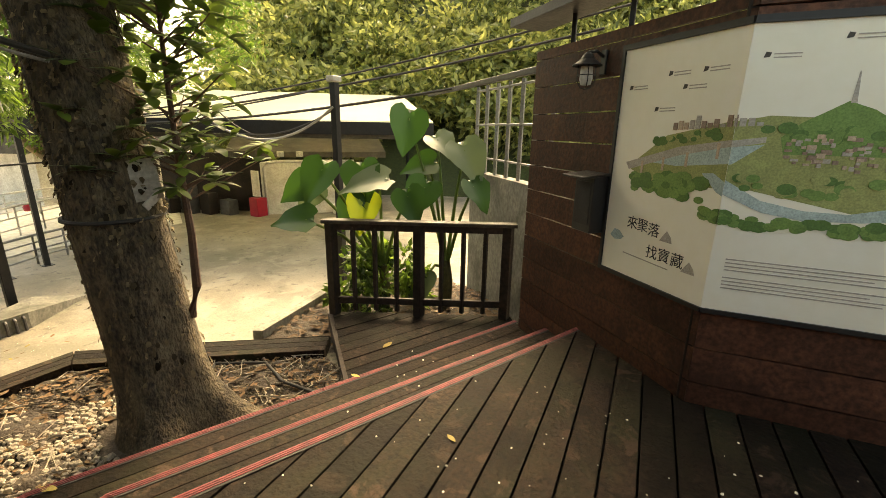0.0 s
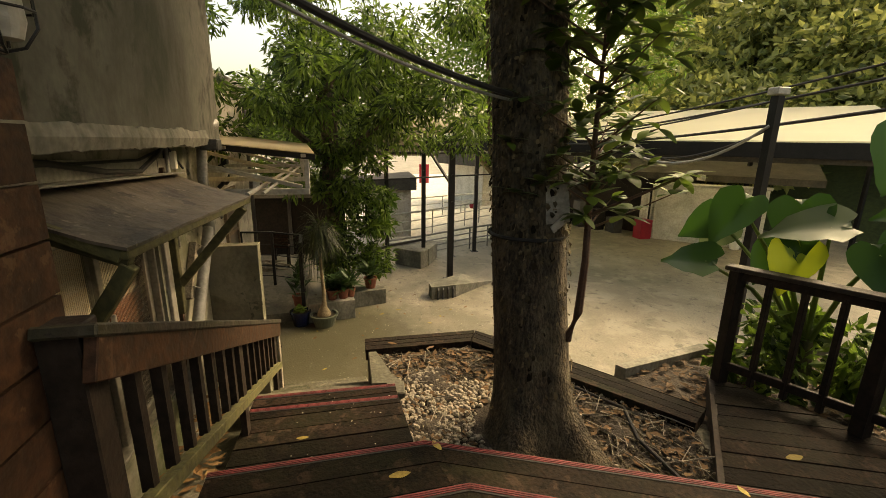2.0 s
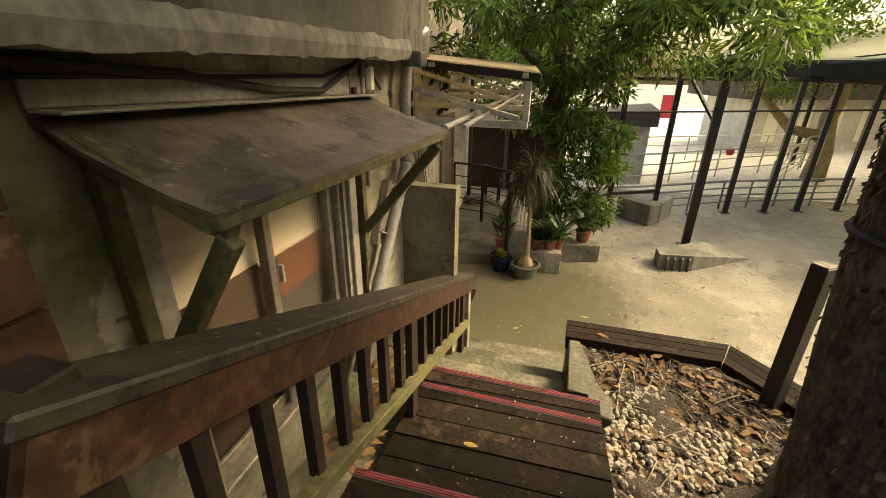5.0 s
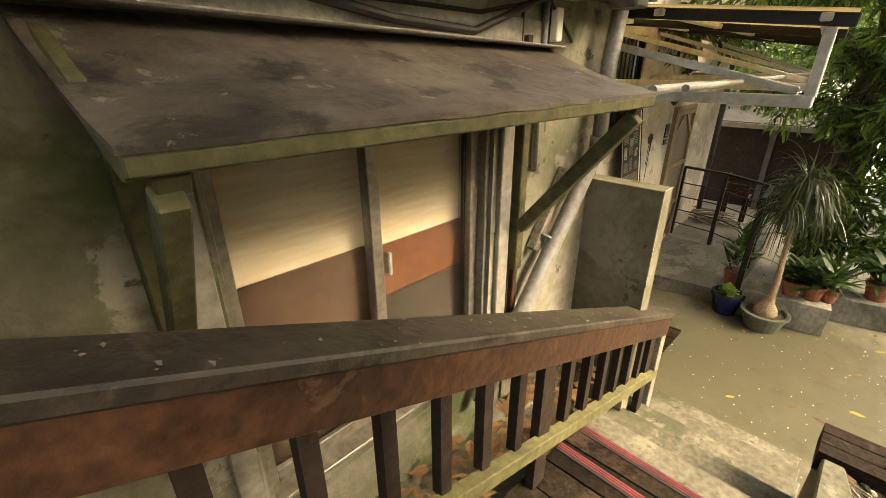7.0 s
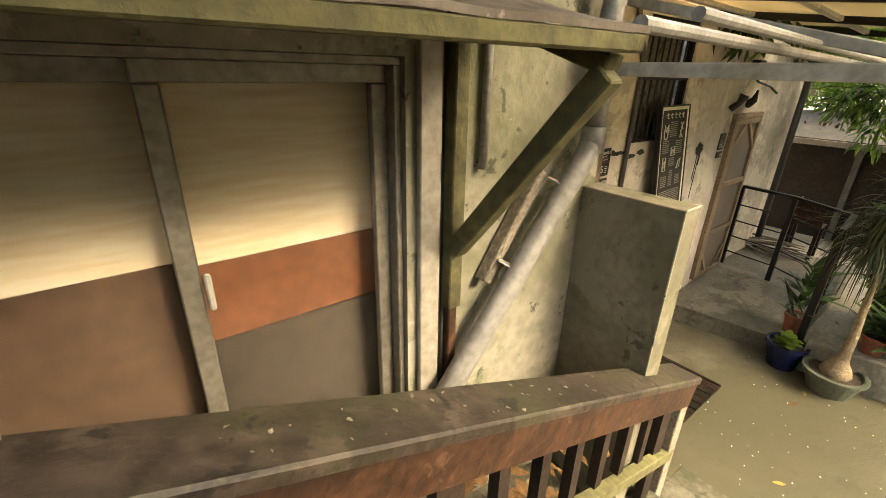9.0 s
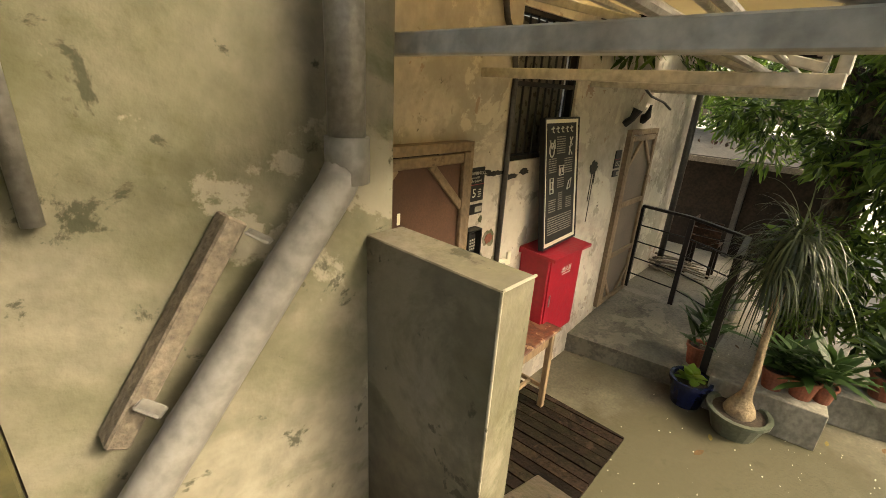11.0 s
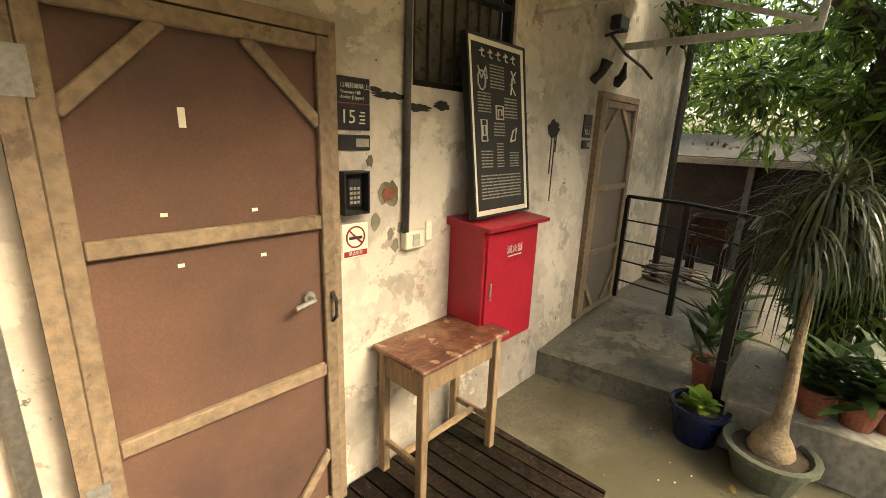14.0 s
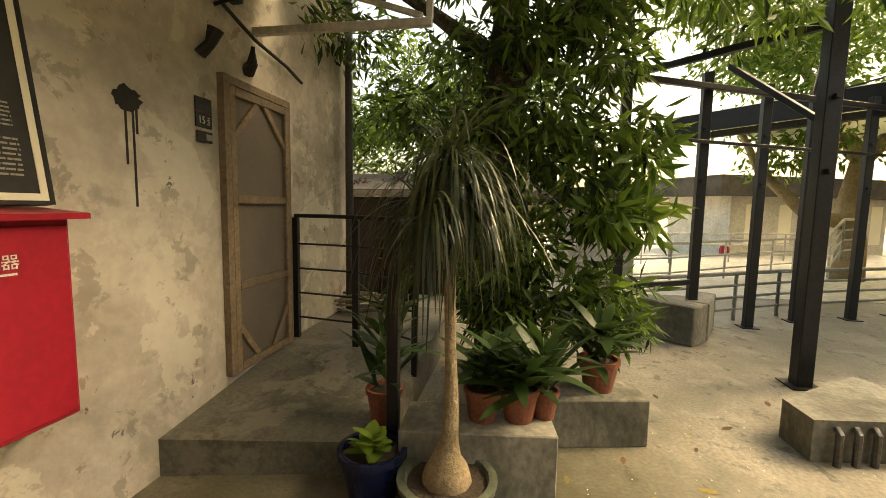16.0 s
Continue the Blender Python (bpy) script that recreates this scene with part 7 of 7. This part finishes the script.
part("roof_litter", leaf_cloud([(-11.8 - rng.random() * 1.0, -2.6 + rng.random() * 3.3, 1.75, 0.25) for k in range(20)], 900, 0.1, 0.45, 92, squash=0.25), "twig", ls, "fallen leaves lying on the roof")
rg = random.Random(55)
thing("hedge_trees", leaf_cloud([(-14 + rg.uniform(-1.5, 1.2), -1.6 + rg.uniform(-2.6, 2.6), rg.uniform(1.6, 4.6), rg.uniform(0.4, 0.8)) for k in range(40)], 12000, 0.18, 0.35, 56), "tree_leaf", "green trees behind the dark lean-to", "trees", kind="stuff")
zone(0, 0)
cr = root("wooden_crate", (-9.6, -0.62, 0.75), "brown wooden crate on a stand behind the railing", "crate")
for k in range(3):
    part("slat", box(-9.75, -0.80, 0.78 + k * 0.105, -9.735 + 0.26, -0.785, 0.87 + k * 0.105, 0.003), "brown_wood", cr)
    part("slat", box(-9.47, -0.785, 0.78 + k * 0.105, -9.455, -0.45, 0.87 + k * 0.105, 0.003), "brown_wood", cr)
part("bottom", box(-9.75, -0.784, 0.765, -9.472, -0.45, 0.779), "brown_wood", cr)
for x, y in ((-9.72, -0.76), (-9.5, -0.76), (-9.72, -0.48), (-9.5, -0.48)):
    part("leg", box(x - 0.02, y - 0.02, 0.33, x + 0.02, y + 0.02, 0.764), "dark_wood", cr)
fr = random.Random(64)
for k in range(14):
    x, y, a = -9.3 + fr.uniform(-0.12, 0.12), -0.85 + fr.uniform(-0.12, 0.2), fr.uniform(-0.5, 0.5)
    d = Vector((math.sin(a), math.cos(a), 0))
    c = Vector((x, y, 0.34 + 0.012 * k))
    thing("dry_frond", tube([c - d * 0.3, c + Vector((0, 0, 0.02)), c + d * 0.3], [0.012, 0.014, 0.004], 6), "grey_wood", "dry palm stalk lying behind the railing", "branch", "dry stalks")
zone(-0.6, -0.25)
gw = root("grey_hut", (-13.5, 2.6, 0), "grey rendered hut wall beyond the steel posts", "hut")
part("wall", prism([(-13.0, 1.6), (-13.0, 3.0), (-14.5, 3.0), (-14.5, 1.6)], -0.3, [1.5, 1.75, 1.75, 1.5]), "plaster", gw)
part("roof", prism([(-12.85, 0.9), (-12.85, 3.15), (-14.7, 3.15), (-14.7, 0.9)], 1.5, [1.72, 1.9, 1.95, 1.75]), "dark_roof", gw)

zone(0.0, 0.12)
# ---- ramp railings beyond the posts ----
def tube_rail(name, pts, h, bars, mat, label, every=0.9):
    r = root(name, (*pts[0][:2], 0), label, "railing", "ramp railings")
    for a, b in zip(pts, pts[1:]):
        a, b = Vector(a), Vector(b)
        n = max(1, round((b - a).length / every))
        for k in range(n + 1):
            p = a.lerp(b, k / n)
            part("post", tube([p, p + Vector((0, 0, h))], 0.022, 6), mat, r)
        for j in range(bars):
            z = h * (j + 1) / bars
            part("bar", tube([a + Vector((0, 0, z)), b + Vector((0, 0, z))], 0.018 if j < bars - 1 else 0.026, 6), mat, r)
tube_rail("ramp_railing", [(-10.4, 1.6, 0.0), (-10.9, 2.6, 0.0), (-11.75, 4.05, 0.0), (-12.3, 5.3, 0.0), (-13.0, 7.0, 0.0)], 0.62, 4, "galvanised", "low grey tube railing along the yard edge")
tube_rail("ramp_railing", [(-12.6, 1.0, -0.05), (-14.0, 3.4, -0.05), (-15.6, 5.5, -0.05), (-17.0, 7.6, -0.05)], 0.85, 3, "white_metal", "pale tube railing along a ramp")
tube_rail("ramp_railing", [(-15.5, 0.5, -0.05), (-17.5, 4.5, -0.05), (-19.5, 9.0, -0.05)], 0.85, 3, "white_metal", "pale tube railing along a ramp")
tube_rail("ramp_railing", [(-13.6, 5.6, 0.0), (-14.6, 6.6, 0.5), (-15.2, 7.2, 0.5)], 0.8, 4, "white_metal", "white railing of a short stair")
# pale sheet whose colour carries the sunlit brightness beyond the posts
structure("pale_path", prism([(-12.4, -3), (-40, -10), (-40, 22), (-13.2, 8)], 0.0, 0.012), material("sunlit_pale_concrete", (0.62, 0.58, 0.48), (0.5, 0.46, 0.38), 0.8, 0.8, 0.2), "pale concrete path beyond the yard, sunlit brightness put in its colour", "path")
wp = root("pipe_arch", (-12.2, 10.4, 0), "white pipe bent round the edge of the shed wall", "pipe")
part("pipe", tube([(-12.22, 10.36, 0), (-12.22, 10.36, 1.6), (-12.15, 10.42, 1.76), (-11.9, 10.68, 1.8), (-10.15, 12.5, 1.8)], 0.05, 8), "white_metal", wp, smooth=True)
# dark boxes added for vague clutter and shaded openings under the canopy
for k in range(4):
    thing("stored_crate", box(-13.6 - k * 0.62, 9.55 - k * 0.3, 0, -13.1 - k * 0.62, 9.9 - k * 0.3, 0.5 + 0.22 * (k % 3), 0.01), "dark_wood" if k % 2 else "rail_steel", "dark block added for clutter and dark openings under the canopy", "crate", "stored crates")
for k in range(2):
    thing("floodlight", box(-12.0 + k * 0.45, 10.75 + k * 0.42, 1.95, -11.8 + k * 0.45, 10.9 + k * 0.42, 2.12, 0.01), "white_metal", "small floodlight over the white shed", "lamp")
    thing("white_bucket", lathe([(0, 0), (0.13, 0), (0.16, 0.32), (0.14, 0.32), (0.12, 0.02)], (-10.5 + k * 0.32, 11.9 + k * 0.3, 0), 14), "cream", "white plastic bucket beside the shed wall", "bucket", "buckets")
fh = root("far_house", (-22, 9, 0), "low pale house with a dark roof far beyond the ramp", "house")
part("wall", prism([(-20, 7), (-22.5, 13), (-25, 12), (-22.5, 6)], 0, 1.9), "white_paint", fh)
part("roof", prism([(-19.3, 6.4), (-22.3, 14), (-25.6, 12.6), (-22.6, 5.2)], 1.9, 2.5), "dark_roof", fh)
for k in range(5):
    f = k / 5
    part("shutter", beam((-19.97 - 2.5 * f - 0.1, 7.1 + 6 * f, 1.0), (-19.97 - 2.5 * f - 0.45, 8.0 + 6 * f, 1.0), 0.03, 1.3), "cream", fh)
thing("red_signboard", box(-31.5, 5.8, -0.05, -31.4, 6.5, 1.35, 0.01), "red_paint", "red panel standing far down the path", "panel")
thing("red_lamp", lathe([(0, 0), (0.10, 0.02), (0.13, 0.12), (0.10, 0.24), (0, 0.26)], (-17.2, 5.7, 0.3), 12), "red_paint", "small red lantern far beyond the railing", "lantern")
def pale_tree():
    x, y = -15.6, 7.4
    t = root("pale_tree", (x, y, 0), "tree with smooth pale forking limbs beyond the ramp", "tree")
    part("trunk", tube([(x, y, -0.1), (x + 0.05, y, 0.8), (x, y - 0.1, 1.7), (x - 0.1, y + 0.1, 2.6)], [0.3, 0.24, 0.2, 0.16], 12), "bark_pale", t, smooth=True)
    for l in ([(x, y - 0.1, 1.2), (x + 0.2, y - 1.0, 1.4), (x + 0.1, y - 1.9, 2.3), (x, y - 2.4, 3.4)], [(x - 0.1, y + 0.1, 2.5), (x, y - 0.5, 3.4), (x, y - 1.2, 4.4)], [(x - 0.1, y + 0.1, 2.5), (x + 0.1, y + 0.9, 3.5), (x, y + 1.4, 4.6)]):
        part("limb", tube(l, [0.16, 0.13, 0.09, 0.05][:len(l)], 8), "bark_pale", t, smooth=True)
    rg = random.Random(17)
    part("crown", leaf_cloud([(x + rg.uniform(-2.5, 1.5), y + rg.uniform(-3.2, 3), rg.uniform(2.6, 5.5), rg.uniform(0.4, 0.9)) for k in range(34)] + [(x + rg.uniform(-1.5, 4.5), y + rg.uniform(-3.5, 2.5), rg.uniform(4.4, 8.0), rg.uniform(0.5, 1.0)) for k in range(70)], 24000, 0.19, 0.35, 18), "bright_leaf", t)
pale_tree()

zone(0, 0)
# ---- short post in the tree bed ----
bp = root("bed_post", (-3.70, 2.17, 0.93), "short square black timber post standing in the tree bed", "post")
shaft = box(-0.045, -0.045, 0.0, 0.045, 0.045, 1.015, 0.004)
shaft.transform(pose(-3.70, 2.17, 0.93, 0, 0, 35))
part("shaft", shaft, "black_paint", bp)
cap = box(-0.044, -0.044, 1.0155, 0.044, 0.044, 1.024, 0.003)
cap.transform(pose(-3.70, 2.17, 0.93, 0, 0, 35))
part("cap", cap, "grey_wood", bp, "worn grey end grain")

# ---- overhead cables ----
for a, b, s, r in (((-4.43, 5.65, 3.5), (-14, 4.6, 3.2), 0.3, 0.012), ((-0.9, 6.2, 4.05), (-12, 5.2, 3.0), 0.2, 0.016), ((-0.6, 6.3, 4.3), (-12, 5.6, 3.1), 0.2, 0.014), ((-2.7, 6.0, 3.45), (-10, 5.6, 2.95), 0.1, 0.02),
                   ((-4.43, 5.65, 3.2), (-7.2, 5.2, 3.1), 0.35, 0.014), ((-4.43, 5.65, 3.25), (-6.9, 5.4, 3.25), 0.5, 0.01)):
    thing("overhead_cable", tube(arc(a, b, s, 16), r, 6), "cable", "dark cable strung across the yard", "cable", "overhead cables")
thing("grey_hose", tube(arc((-4.42, 5.6, 3.22), (-6.6, 5.0, 3.1), 0.42, 16), 0.018, 8), "galvanised", "pale hose looped from the post", "hose")
thing("overhead_cable", tube(arc((-1.4, -0.12, 3.75), (-2.75, 1.9, 3.25), 0.10, 14), 0.016, 8), "cable", "thick black cable strung to the tree", "cable", "overhead cables")
thing("overhead_cable", tube(arc((-1.4, -0.12, 3.72), (-2.75, 1.9, 3.22), 0.11, 14), 0.009, 6), "galvanised", "pale cable strung to the tree", "cable", "overhead cables")

# ---- small things on the ground ----
def plain_leaf(name, x, y, z, size, rot, mat, label):
    pts = oval_leaf((0, 0, 0.004), (1, 0, 0.12), size, size * 0.42, random.Random(1), 0.4)
    v, e, f = ribbons([pts])
    c, s = math.cos(rot), math.sin(rot)
    v = [(x + c * p[0] - s * p[1], y + s * p[0] + c * p[1], z + max(p[2], 0.002)) for p in v]
    thing(name, (v, e, f), mat, label, "leaf", "fallen leaves")
rng = random.Random(123)
for k in range(46):
    plain_leaf("fallen_leaf", rng.uniform(-8.8, -4.9), rng.uniform(-0.2, 3.2), 0.002, rng.uniform(0.05, 0.11), rng.uniform(0, 6.28), rng.choice(("dead_leaf", "yellow_leaf", "dead_leaf")), "dry fallen leaf on the concrete yard")
for x, y, z, s in ((-2.5, 0.95, LAND + 0.004, 0.13), (-2.15, 0.98, TREAD_B + 0.004, 0.12), (-2.3, 1.3, TREAD_B + 0.004, 0.1), (-2.0, 3.5, LAND + 0.004, 0.13), (-1.5, 2.6, TREAD_A + 0.004, 0.07), (-3.9, 1.5, 1.05, 0.1), (-4.1, 1.15, 1.05, 0.09), (-0.6, 2.2, DECK + 0.004, 0.06), (-2.8, 0.5, LAND + 0.004, 0.08)):
    plain_leaf("fallen_leaf", x, y, z, s, rng.uniform(0, 6.28), rng.choice(("dead_leaf", "yellow_leaf")), "dry fallen leaf on the wet timber")
def scatter(name, spots, mat, label, category, shape):
    """Many small pieces as one heap."""
    v, f = [], []
    for x, y, z, s, a in spots:
        b = len(v)
        c, si = math.cos(a), math.sin(a)
        for px, py, pz in shape[0]:
            v.append((x + s * (c * px - si * py), y + s * (si * px + c * py), z + s * pz))
        f += [[b + i for i in q] for q in shape[1]]
    thing(name, (v, [], f), mat, label, category, kind="stuff")
STONE = ([(1, 0, 0), (0.5, 0.7, 0), (-0.5, 0.75, 0), (-1, 0, 0), (-0.5, -0.7, 0), (0.55, -0.65, 0), (0.6, 0.1, 0.6), (-0.1, 0.4, 0.65), (-0.6, -0.1, 0.6), (0, -0.4, 0.6)], [[0, 1, 6], [1, 2, 7], [1, 7, 6], [2, 3, 8], [2, 8, 7], [3, 4, 8], [4, 9, 8], [4, 5, 9], [5, 0, 6], [5, 6, 9], [6, 7, 8, 9]])
FLAKE = ([(1, 0, 0.1), (0.2, 0.5, 0.3), (-1, 0, 0.15), (0.1, -0.5, 0.1)], [[0, 1, 2], [0, 2, 3]])
STICK = ([(1, 0.03, 0.06), (1, -0.03, 0.06), (-1, -0.03, 0.02), (-1, 0.03, 0.02), (0, 0, 0.12)], [[0, 1, 4], [1, 2, 4], [2, 3, 4], [3, 0, 4]])
def spots(count, poly, z, size, seed, keep=lambda x, y: True):
    rg, out = random.Random(seed), []
    xs, ys = [p[0] for p in poly], [p[1] for p in poly]
    def inside(x, y):
        return sum(((poly[i][1] > y) != (poly[i - 1][1] > y)) and (x < (poly[i - 1][0] - poly[i][0]) * (y - poly[i][1]) / (poly[i - 1][1] - poly[i][1]) + poly[i][0]) for i in range(len(poly))) % 2
    while len(out) < count:
        x, y = rg.uniform(min(xs), max(xs)), rg.uniform(min(ys), max(ys))
        if inside(x, y) and keep(x, y):
            out.append((x, y, z + rg.uniform(-0.004, 0.012), rg.uniform(*size), rg.uniform(0, 6.28)))
    return out
pale_stone = material("pale_stone", (0.34, 0.29, 0.22), (0.2, 0.17, 0.13), 18, 0.8, 0.2)
scatter("pebbles", spots(650, BED, 0.985, (0.012, 0.032), 5, lambda x, y: math.hypot(x + 2.95, y - 1.4) < 0.62 + 0.2 * noise.noise((x * 3, y * 3, 0)) and math.hypot(x - TREE[0], y - TREE[1]) > 0.4), pale_stone, "pale rounded pebbles and dry chips by the tree", "pebbles", STONE)
scatter("pebbles", spots(160, BED, 0.985, (0.008, 0.02), 6, lambda x, y: math.hypot(x - TREE[0], y - TREE[1]) > 0.42), pale_stone, "scattered pale pebbles on the earth", "pebbles", STONE)
scatter("leaf_litter", spots(700, BED, 0.985, (0.015, 0.05), 7, lambda x, y: math.hypot(x - TREE[0], y - TREE[1]) > 0.42), "dead_leaf", "dry brown leaf litter on the tree bed", "leaf litter", FLAKE)
scatter("bark_chips", spots(2600, BED, 0.98, (0.006, 0.02), 8, lambda x, y: math.hypot(x - TREE[0], y - TREE[1]) > 0.42), "bark", "dark bark chips on the tree bed", "bark chips", STONE)
scatter("twigs", spots(160, BED, 0.995, (0.04, 0.16), 9, lambda x, y: math.hypot(x - TREE[0], y - TREE[1]) > 0.5), "grey_wood", "dry twigs on the tree bed", "twigs", STICK)
SIDE = [(-2.5, 3.4), (-3.4, 3.35), (-3.55, 4.4), (-3.2, 5.9), (-1.3, 5.4), (-1.25, 4.8), (-2.95, 3.95)]
scatter("leaf_litter", spots(900, SIDE, 0.88, (0.02, 0.06), 17), "dead_leaf", "dry brown leaf litter under the plants", "leaf litter", FLAKE)
scatter("debris", spots(260, [(-4.0, -0.33), (-1.5, -0.33), (-1.5, 0.0), (-4.0, 0.0)], 1.0, (0.02, 0.06), 18), "dead_leaf", "leaf litter between the railing and the wall", "leaf litter", FLAKE)
structure("gap_floor", prism([(-4.0, HY), (-1.3, HY), (-1.3, 0.01), (-4.0, 0.01)], 0.0, [0.62, 1.3, 1.3, 0.62]), "damp_concrete", "rough sloping concrete beside the steps", "slope")
crumbs = [(rng.uniform(-1.3, 1.2), rng.uniform(0.3, 3.0), DECK + 0.001, rng.uniform(0.003, 0.008), rng.uniform(0, 6)) for k in range(150)] + [(rng.uniform(-3.3, -2.45), rng.uniform(0.2, 1.1), LAND + 0.001, rng.uniform(0.002, 0.005), rng.uniform(0, 6)) for k in range(40)]
scatter("petal_crumbs", crumbs, "cream", "tiny pale fallen petals on the timber", "petals", STONE)
yard = [(rng.uniform(-8.5, -4.6), rng.uniform(-0.3, 3.0), 0.001, rng.uniform(0.002, 0.006), rng.uniform(0, 6)) for k in range(420)]
scatter("grit", yard, "cream", "tiny pale grit and petals on the concrete", "petals", STONE)
# litter on the handrail
rail_bits = []
for k in range(60):
    x = rng.uniform(-4.2, -1.6)
    rail_bits.append((x, 0.19 + (x + 1.344) * 0.024 - rng.uniform(0.01, 0.14), 2.505 + (x + 1.344) * 0.42 + 0.031, rng.uniform(0.003, 0.011), rng.uniform(0, 6)))
scatter("rail_litter", rail_bits, "grey_wood", "bits of dry leaf on the handrail", "leaf litter", FLAKE)
thing("hose", tube([(-2.0, 2.75, 1.0), (-2.4, 2.72, 1.01), (-2.75, 2.85, 1.0), (-3.1, 2.62, 1.0), (-2.9, 2.4, 1.0)], 0.014, 8), "rubber", "dark hose lying on the tree bed", "hose")
# trunk wrap on the big tree
zone(-0.055, 0.13)
tw = root("trunk_label", (-2.5, 1.75, 2.6), "crumpled clear plastic notice tied round the trunk", "notice")
part("sheet", beam((-2.475, 1.92, 2.52), (-2.49, 1.90, 2.75), 0.15, 0.008, 0.002, up=(1, -0.1, 0)), "flashing", tw)
part("sheet_fold", beam((-2.465, 1.88, 2.48), (-2.475, 1.98, 2.56), 0.05, 0.01, 0.002, up=(1, 0.2, 0)), "white_metal", tw)
part("band", tube([(-2.63 - 0.076 + 0.25 * math.cos(a * 0.3491), 1.92 - 0.09 + 0.25 * math.sin(a * 0.3491), 2.42) for a in range(19)], 0.012, 6), "rubber", tw)
zone(0, 0)
